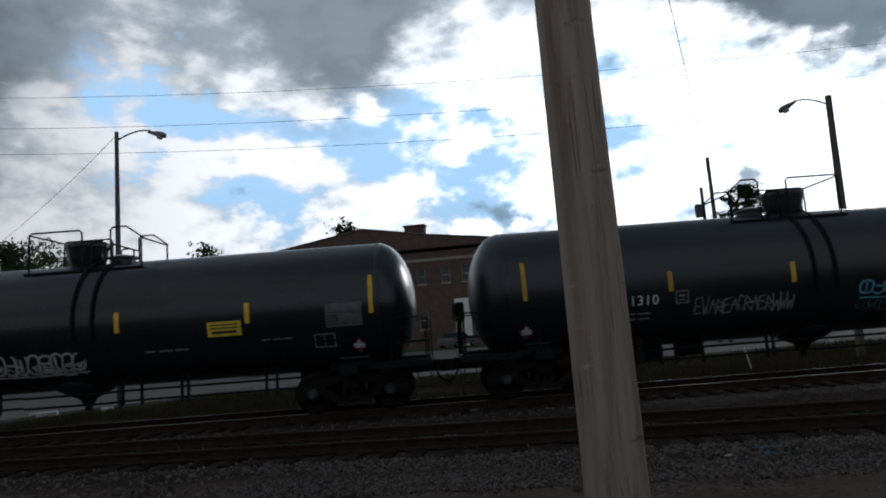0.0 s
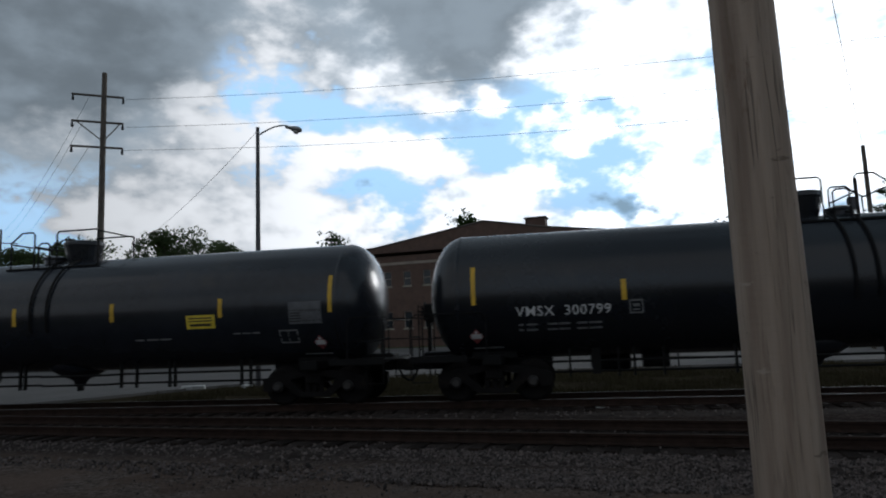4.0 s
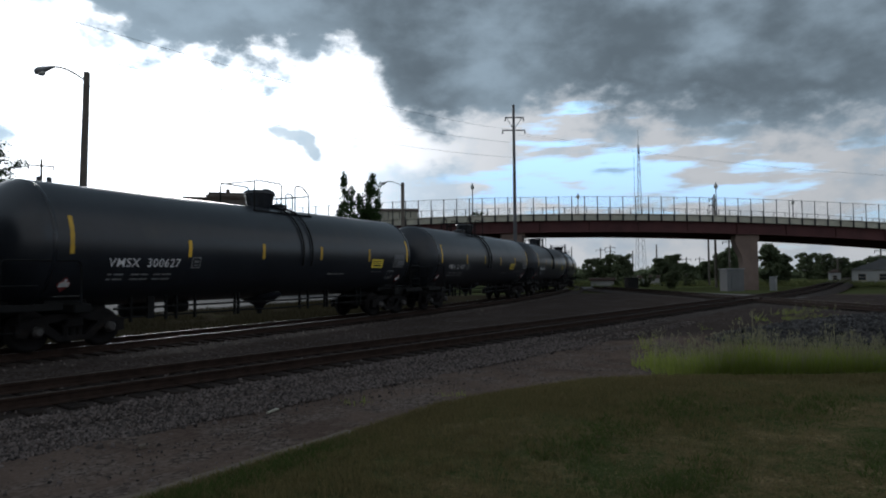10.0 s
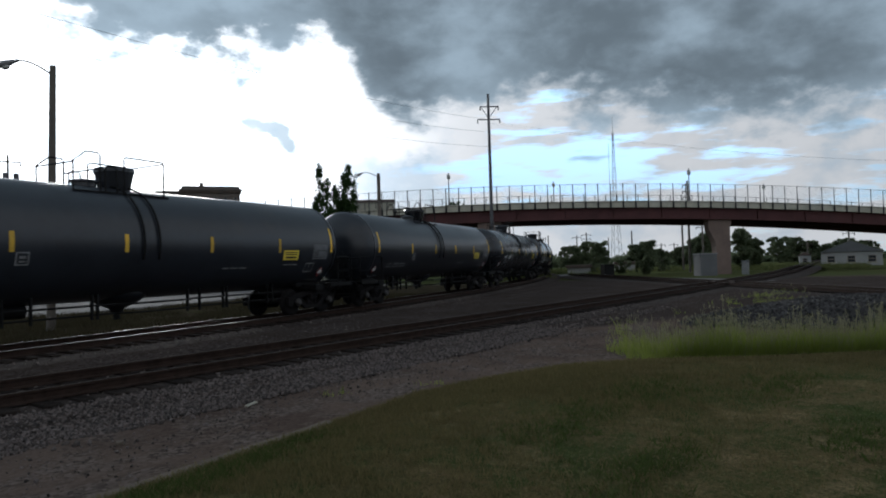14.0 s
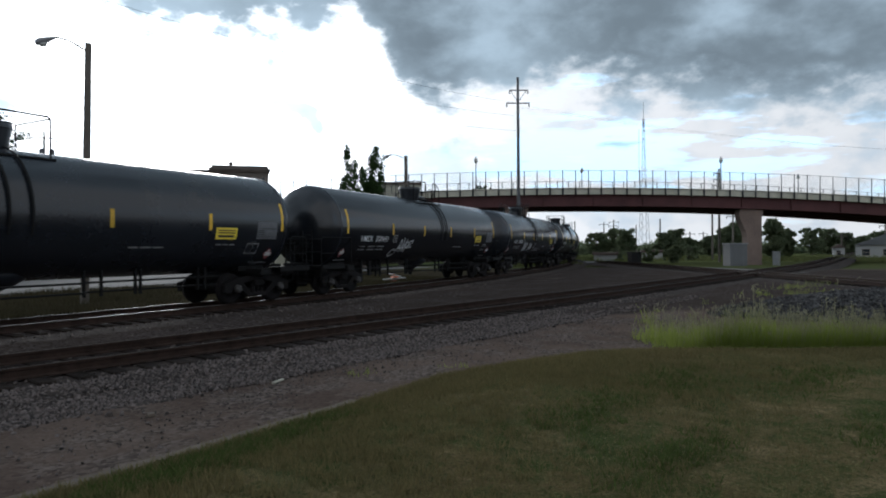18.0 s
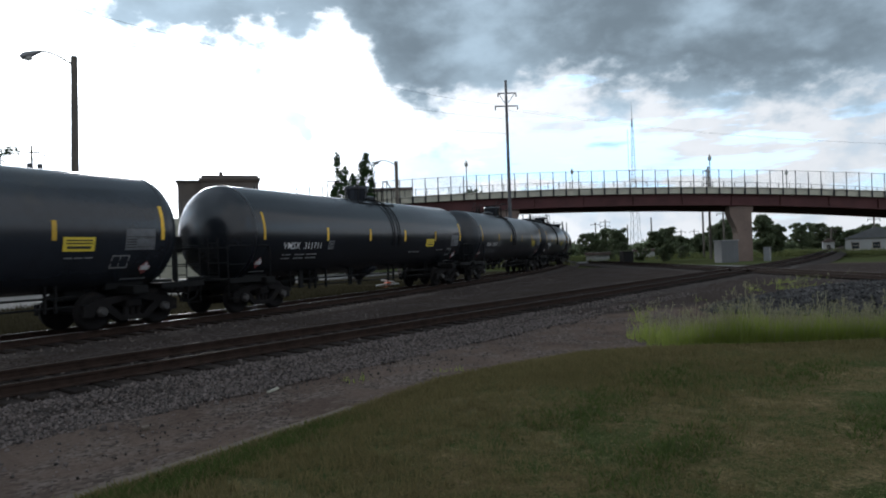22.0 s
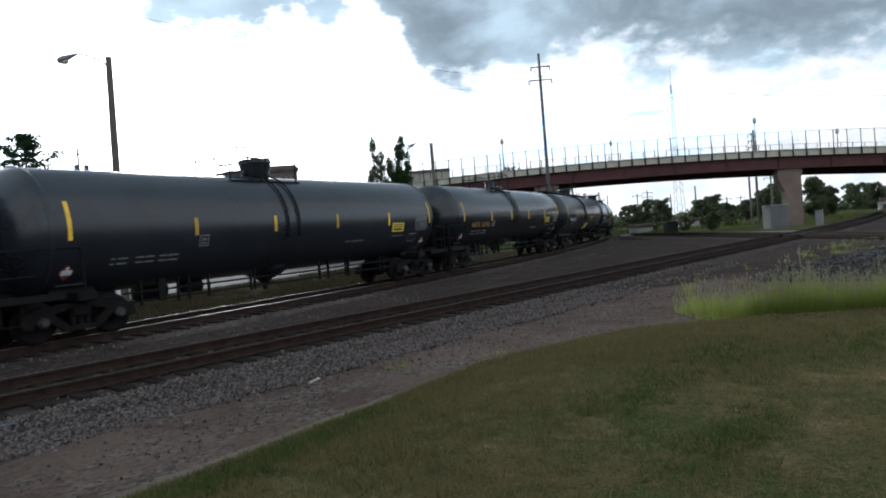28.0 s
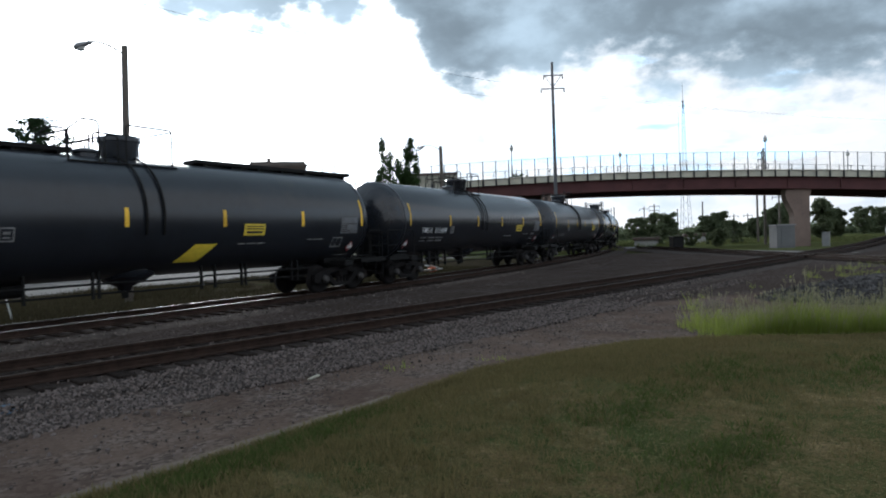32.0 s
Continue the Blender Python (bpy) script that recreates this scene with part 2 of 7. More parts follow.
surface("tank", (0.011, 0.013, 0.017), 0.29, 0.0, 0.3, 0.5, 0.0, 6.0, (0.03, 0.028, 0.026), 0.56, spread=(0.7, 1.5), gloss=0.14)
surface("black_iron", (0.008, 0.008, 0.008), 0.7, 0.0, 0.3, 3.0, 0.1, 30.0, (0.018, 0.015, 0.013), 0.6, spec=0.15)
surface("truck", (0.009, 0.008, 0.008), 0.85, 0.0, 0.4, 3.0, 0.2, 25.0, (0.022, 0.017, 0.014), 0.55, spec=0.15)
surface("steel_worn", (0.045, 0.042, 0.04), 0.5, 0.4, 0.3, 8.0, 0.1, 40.0)
surface("rail_top", (0.17, 0.165, 0.16), 0.34, 0.9, 0.12, 4.0)
surface("rail_dull", (0.06, 0.046, 0.038), 0.5, 0.5, 0.3, 3.0)
surface("rail_rust", (0.029, 0.019, 0.015), 0.9, 0.0, 0.35, 5.0, 0.3, 60.0, spec=0.1)
surface("tie", (0.019, 0.015, 0.013), 0.95, 0.0, 0.4, 4.0, 0.5, 30.0, (0.05, 0.042, 0.036), 0.6, spread=(0.7, 1.4), spec=0.05)
surface("yellow", (0.75, 0.46, 0.03), 0.55, 0.0, 0.15, 6.0, spread=(0.55, 1.1))
surface("yellow_dim", (0.34, 0.22, 0.03), 0.6, 0.0, 0.3, 6.0)
surface("yellow_sign", (0.72, 0.55, 0.05), 0.5, 0.0, 0.12, 8.0, spread=(0.8, 1.1))
surface("stencil", (0.17, 0.17, 0.17), 0.6, 0.0, 0.3, 12.0)
surface("stencil_bright", (0.62, 0.62, 0.62), 0.6, 0.0, 0.12, 12.0)
surface("stencil_dim", (0.16, 0.16, 0.16), 0.6, 0.0, 0.4, 9.0)
surface("panel", (0.10, 0.103, 0.11), 0.6, 0.0, 0.3, 6.0)
surface("dark_ink", (0.02, 0.02, 0.02), 0.6)
surface("placard", (0.22, 0.045, 0.045), 0.5, 0.0, 0.25, 14.0)
surface("spray_white", (0.42, 0.43, 0.44), 0.7, 0.0, 0.35, 5.0)
surface("spray_blue", (0.10, 0.28, 0.40), 0.7, 0.0, 0.35, 5.0)
surface("spray_dim", (0.09, 0.09, 0.095), 0.7, 0.0, 0.5, 5.0)
surface("old_wood", (0.10, 0.085, 0.07), 0.85, 0.0, 0.3, 2.0, 0.3, 40.0)
surface("lamp_metal", (0.07, 0.07, 0.075), 0.5, 0.3, 0.2, 2.0)
surface("lamp_head", (0.22, 0.22, 0.23), 0.45, 0.2, 0.2, 3.0)
surface("glass_lens", (0.35, 0.35, 0.33), 0.3, 0.0, 0.1, 3.0)
surface("wire", (0.02, 0.02, 0.02), 0.6)
surface("concrete", (0.31, 0.295, 0.235), 0.85, 0.0, 0.18, 0.5, 0.2, 20.0, (0.28, 0.25, 0.22), 0.62)
surface("parapet_concrete", (0.46, 0.44, 0.36), 0.85, 0.0, 0.18, 0.5, 0.2, 20.0, (0.38, 0.34, 0.28), 0.62)
surface("girder_red", (0.075, 0.030, 0.030), 0.7, 0.0, 0.25, 0.4, 0.0, 20.0, (0.05, 0.02, 0.02), 0.6, spec=0.25)
surface("galvanised", (0.22, 0.22, 0.22), 0.5, 0.5, 0.15, 3.0)
surface("asphalt_worn", (0.105, 0.099, 0.094), 0.9, 0.0, 0.15, 0.5, 0.2, 40.0, (0.09, 0.084, 0.08), 0.58, spec=0.2)
surface("brick", (0.105, 0.066, 0.051), 0.85, 0.0, 0.25, 1.5, 0.3, 20.0, (0.10, 0.06, 0.045), 0.55)
surface("roof_dark", (0.085, 0.06, 0.05), 0.85, 0.0, 0.2, 0.8)
surface("white_paint", (0.72, 0.71, 0.68), 0.6, 0.0, 0.1, 1.0)
surface("window_dark", (0.02, 0.025, 0.03), 0.12, 0.0, 0.2, 1.0)
surface("stone_wall", (0.095, 0.078, 0.068), 0.85, 0.0, 0.2, 0.5)
surface("asphalt", (0.085, 0.075, 0.068), 0.75, 0.0, 0.2, 0.6, 0.3, 60.0, (0.09, 0.088, 0.085), 0.6)
surface("road_pale", (0.15, 0.142, 0.134), 0.92, 0.0, 0.12, 0.4, 0.2, 40.0, spec=0.15)
surface("bark", (0.06, 0.048, 0.04), 0.9, 0.0, 0.3, 3.0, 0.4, 20.0)
surface("cabinet_grey", (0.10, 0.103, 0.107), 0.6, 0.0, 0.12, 1.0)
surface("blue_plastic", (0.020, 0.055, 0.10), 0.5, 0.0, 0.2, 6.0)
surface("orange_plastic", (0.7, 0.2, 0.1), 0.5, 0.0, 0.2, 2.0)
surface("debris_white", (0.6, 0.6, 0.58), 0.7, 0.0, 0.15, 6.0)


def foliage(name, dark, light, through=0.25, scale=0.8):
    m = bpy.data.materials.new(name)
    m.use_nodes = True
    n = Nodes(m.node_tree)
    g = n.add("ShaderNodeNewGeometry")
    at = n.add("ShaderNodeTexCoord").outputs["Object"]
    f = n.math("ADD", n.math("MULTIPLY", g.outputs["Random Per Island"], 0.6), n.math("MULTIPLY", n.noise(at, scale, 3.0), 0.5), True)
    col = n.mix(f, dark, light)
    d = n.add("ShaderNodeBsdfDiffuse", Color=col)
    t = n.add("ShaderNodeBsdfTranslucent", Color=n.mix(0.5, col, light))
    mx = n.add("ShaderNodeMixShader", _0=through, _1=d.outputs[0], _2=t.outputs[0])
    n.add("ShaderNodeOutputMaterial", Surface=mx.outputs[0])
    MAT[name] = m


foliage("leaves_dark", (0.018, 0.035, 0.012), (0.05, 0.085, 0.03))
foliage("leaves_mid", (0.035, 0.055, 0.025), (0.085, 0.115, 0.05), 0.4)
# foliage past the bridge: aerial haze is put into its paler green
foliage("leaves_hazed", (0.07, 0.09, 0.055), (0.15, 0.175, 0.10), 0.5)
foliage("needles", (0.012, 0.025, 0.012), (0.035, 0.055, 0.025), 0.1)
foliage("tall_grass", (0.11, 0.155, 0.03), (0.32, 0.37, 0.09), 0.6, 0.6)
foliage("verge_weeds", (0.022, 0.020, 0.012), (0.068, 0.060, 0.035), 0.25, 0.5)
foliage("field_weeds", (0.05, 0.07, 0.025), (0.16, 0.17, 0.07), 0.35, 0.15)
foliage("clover", (0.030, 0.052, 0.014), (0.085, 0.110, 0.035), 0.3, 1.5)
foliage("seed_heads", (0.17, 0.16, 0.09), (0.34, 0.32, 0.21), 0.3, 1.5)
foliage("lawn_blades", (0.042, 0.058, 0.017), (0.19, 0.15, 0.075), 0.35, 0.5)


def ground_material():
    """Dirt with fine gravel near the tracks and green fields further off."""
    m = bpy.data.materials.new("ground")
    m.use_nodes = True
    n = Nodes(m.node_tree)
    at = n.add("ShaderNodeTexCoord").outputs["Object"]
    b = n.add("ShaderNodeBsdfPrincipled", Roughness=0.95)
    b.inputs["Specular IOR Level"].default_value = 0.0
    v = n.add("ShaderNodeTexVoronoi", Vector=at, Scale=22.0)
    grain = n.noise(at, 60.0, 4.0, 0.7)
    patch = n.noise(at, 0.45, 5.0, 0.6)
    dirt = n.mix(n.smooth(patch, 0.35, 0.65), (0.082, 0.056, 0.044), (0.146, 0.106, 0.084))
    stones = n.mix(n.add("ShaderNodeSeparateColor", Color=v.outputs["Color"]).outputs[0], (0.040, 0.033, 0.029), (0.205, 0.167, 0.145))
    col = n.mix(n.smooth(n.noise(at, 1.3, 4.0, 0.6), 0.42, 0.62, 0.2, 0.85), dirt, stones)
    col = n.mix(n.math("MULTIPLY", grain, 0.45), col, (0.06, 0.05, 0.045))
    sep = n.add("ShaderNodeSeparateXYZ", Vector=at)
    wob = n.math("MULTIPLY", n.math("SUBTRACT", n.noise(at, 0.12, 4.0, 0.6), 0.5), 16.0)
    far = n.smooth(n.math("ADD", n.math("ADD", sep.outputs[0], n.math("MULTIPLY", sep.outputs[1], 0.55)), wob), 68.0, 78.0)
    grass = n.mix(n.noise(at, 0.25, 5.0, 0.65), (0.045, 0.055, 0.025), (0.11, 0.12, 0.05))
    col = n.mix(far, col, grass)
    verge = n.smooth(n.math("SUBTRACT", sep.outputs[1], n.math("ADD", n.math("MULTIPLY", sep.outputs[0], 0.16), n.math("MULTIPLY", wob, 0.04))), 18.8, 19.6)
    verge = n.math("MULTIPLY", verge, n.math("SUBTRACT", 1.0, far))
    dry = n.mix(n.smooth(n.noise(at, 1.1, 5.0, 0.68), 0.4, 0.62), (0.034, 0.027, 0.019), (0.062, 0.053, 0.034))
    dry = n.mix(n.smooth(n.noise(n.vec("ADD", at, (8, 2, 0)), 0.7, 5.0, 0.68), 0.56, 0.68, 0.0, 0.8), dry, (0.040, 0.055, 0.018))
    dry = n.mix(n.math("MULTIPLY", grain, 0.5), dry, (0.03, 0.024, 0.018))
    col = n.mix(verge, col, dry)
    back = n.smooth(n.math("ADD", sep.outputs[1], n.math("MULTIPLY", wob, 0.5)), 44.0, 48.0)
    col = n.mix(back, col, n.mix(n.noise(at, 0.3, 5.0, 0.65), (0.045, 0.055, 0.025), (0.085, 0.10, 0.045)))
    # crushed stone from the front track to past the train's track
    bend = n.math("MULTIPLY", n.math("POWER", n.math("MAXIMUM", sep.outputs[0], 0.0), 2.0), 0.0022)
    past = n.math("SUBTRACT", sep.outputs[1], n.math("ADD", n.math("MULTIPLY", sep.outputs[0], 0.145), bend))
    nearer = n.math("MULTIPLY", n.math("MAXIMUM", n.math("SUBTRACT", sep.outputs[0], 15.0), 0.0), 0.4)
    yard = n.math("MULTIPLY", n.smooth(n.math("ADD", n.math("ADD", sep.outputs[1], nearer), n.math("MULTIPLY", wob, 0.03)), 8.6, 9.6), n.smooth(n.math("ADD", past, n.math("MULTIPLY", wob, 0.03)), 18.6, 19.3, 1.0, 0.0))
    yard = n.math("MULTIPLY", yard, n.smooth(sep.outputs[0], 58.0, 72.0, 1.0, 0.0))
    crushed = n.mix(n.add("ShaderNodeSeparateColor", Color=v.outputs["Color"]).outputs[1], (0.019, 0.015, 0.014), (0.098, 0.081, 0.073))
    crushed = n.mix(n.math("MULTIPLY", n.smooth(patch, 0.4, 0.6), 0.5), crushed, (0.039, 0.031, 0.026))
    col = n.mix(yard, col, crushed)
    n.put(b, "Base Color", col)
    bp = n.add("ShaderNodeBump", Strength=0.5, Distance=0.03, Height=n.math("ADD", v.outputs["Distance"], n.math("MULTIPLY", grain, 0.7)))
    n.put(b, "Normal", bp.outputs[0])
    n.add("ShaderNodeOutputMaterial", Surface=b.outputs[0])
    MAT["ground"] = m


def lawn_material():
    m = bpy.data.materials.new("lawn")
    m.use_nodes = True
    n = Nodes(m.node_tree)
    at = n.add("ShaderNodeTexCoord").outputs["Object"]
    b = n.add("ShaderNodeBsdfPrincipled", Roughness=0.95)
    b.inputs["Specular IOR Level"].default_value = 0.02
    big = n.noise(at, 0.55, 5.0, 0.62)
    mid = n.noise(n.vec("ADD", at, (4, 9, 0)), 1.6, 6.0, 0.68)
    tuft = n.noise(at, 9.0, 5.0, 0.72)
    col = n.mix(n.smooth(big, 0.40, 0.62), (0.056, 0.068, 0.023), (0.140, 0.104, 0.052))
    col = n.mix(n.smooth(mid, 0.52, 0.66, 0.0, 0.85), col, (0.21, 0.155, 0.085))
    col = n.mix(n.smooth(mid, 0.49, 0.37, 0.0, 0.75), col, (0.040, 0.066, 0.018))
    col = n.mix(n.smooth(tuft, 0.5, 0.66, 0.0, 0.75), col, (0.040, 0.052, 0.018))
    col = n.mix(n.smooth(n.noise(at, 14.0, 4.0, 0.7), 0.58, 0.72, 0.0, 0.7), col, (0.24, 0.20, 0.11))
    col = n.mix(n.smooth(n.noise(at, 32.0, 3.0, 0.7), 0.47, 0.62, 0.0, 0.65), col, (0.032, 0.042, 0.014))
    col = n.mix(n.smooth(n.noise(n.vec("ADD", at, (3, 1, 2)), 40.0, 3.0, 0.7), 0.56, 0.68, 0.0, 0.6), col, (0.23, 0.22, 0.10))
    n.put(b, "Base Color", col)
    bp = n.add("ShaderNodeBump", Strength=0.9, Distance=0.03, Height=n.noise(at, 70.0, 4.0, 0.7))
    n.put(b, "Normal", bp.outputs[0])
    n.add("ShaderNodeOutputMaterial", Surface=b.outputs[0])
    MAT["lawn"] = m


def stone_material(name, dark, light, scale=40.0):
    m = bpy.data.materials.new(name)
    m.use_nodes = True
    n = Nodes(m.node_tree)
    g = n.add("ShaderNodeNewGeometry")
    at = n.add("ShaderNodeTexCoord").outputs["Object"]
    col = n.mix(g.outputs["Random Per Island"], dark, light)
    col = n.mix(n.math("MULTIPLY", n.noise(at, scale, 4.0, 0.6), 0.5), col, tuple(c * 0.6 for c in dark))
    b = n.add("ShaderNodeBsdfPrincipled", Roughness=0.9)
    b.inputs["Specular IOR Level"].default_value = 0.25
    n.put(b, "Base Color", col)
    n.add("ShaderNodeOutputMaterial", Surface=b.outputs[0])
    MAT[name] = m


ground_material()
lawn_material()
stone_material("ballast", (0.025, 0.021, 0.019), (0.205, 0.168, 0.153))
stone_material("heap_stone", (0.020, 0.020, 0.020), (0.105, 0.098, 0.095))


# ================= helpers for meshes =================
def mesh_of(bm, name, material, smooth=False):
    me = bpy.data.meshes.new(name)
    bm.to_mesh(me)
    bm.free()
    me.materials.append(material)
    if smooth:
        for p in me.polygons:
            p.use_smooth = True
    return me


def part(name, bm, material, parent, label="", smooth=False):
    """One mesh object under a thing or a part."""
    me = bm if isinstance(bm, bpy.types.Mesh) else mesh_of(bm, name, material, smooth)
    ob = new(name, me)
    ob.parent = parent
    if label:
        tagged(ob, label)
    return ob


def thing(name, label, category, group="", kind="", place=None):
    ob = new(name)
    ob.empty_display_size = 0.2
    tagged(ob, label, category, group, kind)
    if place is not None:
        ob.matrix_basis = place
    return ob


def solid(name, bm, material, label="", category="", group="", kind="", smooth=False):
    """A top-level thing that is one mesh."""
    ob = new(name, mesh_of(bm, name, material, smooth))
    return tagged(ob, label, category, group, kind)


def add_box(bm, x0, x1, y0, y1, z0, z1, bevel=0.0):
    made = bmesh.ops.create_cube(bm, size=1.0)["verts"]
    for v in made:
        v.co = Vector(((x0 + x1) / 2 + v.co.x * (x1 - x0), (y0 + y1) / 2 + v.co.y * (y1 - y0), (z0 + z1) / 2 + v.co.z * (z1 - z0)))
    if bevel:
        edges = {e for v in made for e in v.link_edges}
        bmesh.ops.bevel(bm, geom=list(edges), offset=bevel, segments=1, affect="EDGES")
    return made


def box(x0, x1, y0, y1, z0, z1, bevel=0.0):
    bm = bmesh.new()
    add_box(bm, x0, x1, y0, y1, z0, z1, bevel)
    return bm


def add_tube(bm, points, radius, sides=8, ends=True):
    """A tube along points; radius is one number or one per point."""
    pts = [Vector(p) for p in points]
    rad = radius if isinstance(radius, (list, tuple)) else [radius] * len(pts)
    rings = []
    prev = None
    for i, p in enumerate(pts):
        a = pts[max(i - 1, 0)]
        b = pts[min(i + 1, len(pts) - 1)]
        d = (b - a).normalized()
        if prev is None:
            ref = Vector((0, 0, 1)) if abs(d.z) < 0.9 else Vector((1, 0, 0))
            u = d.cross(ref).normalized()
        else:
            u = (prev - d * prev.dot(d)).normalized()
        prev = u
        w = d.cross(u)
        rings.append([bm.verts.new(p + (u * math.cos(k * math.tau / sides) + w * math.sin(k * math.tau / sides)) * rad[i]) for k in range(sides)])
    for r0, r1 in zip(rings, rings[1:]):
        for k in range(sides):
            bm.faces.new((r0[k], r0[(k + 1) % sides], r1[(k + 1) % sides], r1[k]))
    if ends:
        bm.faces.new(rings[0][::-1])
        bm.faces.new(rings[-1])
    return rings


def tube(points, radius, sides=8):
    bm = bmesh.new()
    add_tube(bm, points, radius, sides)
    return bm


def add_lathe(bm, profile, place=None, sides=24):
    """Turns a profile of (radius, height) round z, then moves it by place."""
    place = place or Matrix.Identity(4)
    rings = []
    for r, h in profile:
        if r < 1e-5:
            rings.append([bm.verts.new(place @ Vector((0, 0, h)))])
        else:
            rings.append([bm.verts.new(place @ Vector((r * math.cos(k * math.tau / sides), r * math.sin(k * math.tau / sides), h))) for k in range(sides)])
    for a, b in zip(rings, rings[1:]):
        for k in range(sides):
            q = [a[k % len(a)], a[(k + 1) % len(a)], b[(k + 1) % len(b)], b[k % len(b)]]
            uniq = []
            for v in q:
                if v not in uniq:
                    uniq.append(v)
            if len(uniq) > 2:
                bm.faces.new(uniq)
    if len(rings[0]) > 1:
        bm.faces.new(rings[0][::-1])
    if len(rings[-1]) > 1:
        bm.faces.new(rings[-1])


def lathe(profile, place=None, sides=24):
    bm = bmesh.new()
    add_lathe(bm, profile, place, sides)
    return bm


def add_prism(bm, outline, y0, y1, axes="xz"):
    """An outline of (a, b) pairs in the plane named by axes, pulled from y0 to y1 along the third axis."""
    def at(a, b, c):
        return {"xz": (a, c, b), "xy": (a, b, c), "yz": (c, a, b)}[axes]
    lo = [bm.verts.new(at(a, b, y0)) for a, b in outline]
    hi = [bm.verts.new(at(a, b, y1)) for a, b in outline]
    n = len(outline)
    for k in range(n):
        bm.faces.new((lo[k], lo[(k + 1) % n], hi[(k + 1) % n], hi[k]))
    bm.faces.new(lo[::-1])
    bm.faces.new(hi)
    bmesh.ops.recalc_face_normals(bm, faces=bm.faces[:])


def prism(outline, y0, y1, axes="xz"):
    bm = bmesh.new()
    add_prism(bm, outline, y0, y1, axes)
    return bm


# ================= tank cars =================
TANK_R, TANK_Z, TANK_HALF = 1.53, 2.47, 8.52


def on_tank(x, z, lift):
    """A point of the tank's near side (towards -y) at height z."""
    a = math.asin(max(-1, min(1, (z - TANK_Z) / TANK_R)))
    return Vector((x, -(TANK_R + lift) * math.cos(a), TANK_Z + (TANK_R + lift) * math.sin(a)))


def tank_patch(x0, x1, z0, z1, lift=0.006, slant=0.0, rows=4, bm=None):
    bm = bm or bmesh.new()
    n = rows
    grid = []
    for i in range(n + 1):
        z = z0 + (z1 - z0) * i / n
        dx = slant * i / n
        grid.append([(bm.verts.new(on_tank(x + dx, z, lift)), bm.verts.new(on_tank(x + dx, z, 0.001))) for x in (x0, x1)])
    for a, b in zip(grid, grid[1:]):
        bm.faces.new((a[0][0], a[1][0], b[1][0], b[0][0]))
        bm.faces.new((a[0][1], a[0][0], b[0][0], b[0][1]))
        bm.faces.new((a[1][0], a[1][1], b[1][1], b[1][0]))
    bm.faces.new((grid[0][0][1], grid[0][1][1], grid[0][1][0], grid[0][0][0]))
    bm.faces.new((grid[-1][0][0], grid[-1][1][0], grid[-1][1][1], grid[-1][0][1]))
    return bm


def tank_bars(bars, lift=0.006):
    bm = bmesh.new()
    for x0, x1, z0, z1 in bars:
        tank_patch(x0, x1, z0, z1, lift, 0.0, 1, bm)
    return bm


def tank_stroke(points, width, bm, lift=0.007):
    """A painted stroke of the given width through (x, z) points of the side."""
    fine = []
    for (xa, za), (xb, zb) in zip(points, points[1:]):
        n = max(1, math.ceil(math.hypot(xb - xa, zb - za) / 0.09))
        fine += [(xa + (xb - xa) * i / n, za + (zb - za) * i / n) for i in range(n)]
    points = fine + [points[-1]]
    for (xa, za), (xb, zb) in zip(points, points[1:]):
        d = Vector((xb - xa, zb - za))
        if d.length < 1e-4:
            continue
        d.normalize()
        nrm = Vector((-d.y, d.x)) * width / 2
        e = d * width * 0.3
        q = [(xa - e.x + nrm.x, za - e.y + nrm.y), (xa - e.x - nrm.x, za - e.y - nrm.y), (xb + e.x - nrm.x, zb + e.y - nrm.y), (xb + e.x + nrm.x, zb + e.y + nrm.y)]
        vs = [bm.verts.new(on_tank(x, z, lift)) for x, z in q]
        bm.faces.new(vs)
        lift += 0.00004


def tank_lettering(words, x, z, height, squeeze=1.0):
    """Words painted on the near side, starting at x, standing on z."""
    cu = bpy.data.curves.new("lettering", "FONT")
    cu.body, cu.size, cu.resolution_u, cu.offset, cu.space_character = words, height * 1.32, 3, 0.001, 1.08
    ob = bpy.data.objects.new("lettering", cu)
    me = bpy.data.meshes.new_from_object(ob)
    bpy.data.objects.remove(ob)
    bpy.data.curves.remove(cu)
    for v in me.vertices:
        v.co = on_tank(x + v.co.x * squeeze, z + v.co.y, 0.006)
    return me


def wheel_mesh():
    return lathe([(0.0, -0.09), (0.11, -0.09), (0.12, -0.05), (0.3, -0.035), (0.37, -0.07), (0.457, -0.065), (0.465, 0.035), (0.49, 0.045), (0.49, 0.07), (0.37, 0.07), (0.3, 0.02), (0.1, 0.04), (0.0, 0.04)], pose(0, 0, 0, 90), 22)


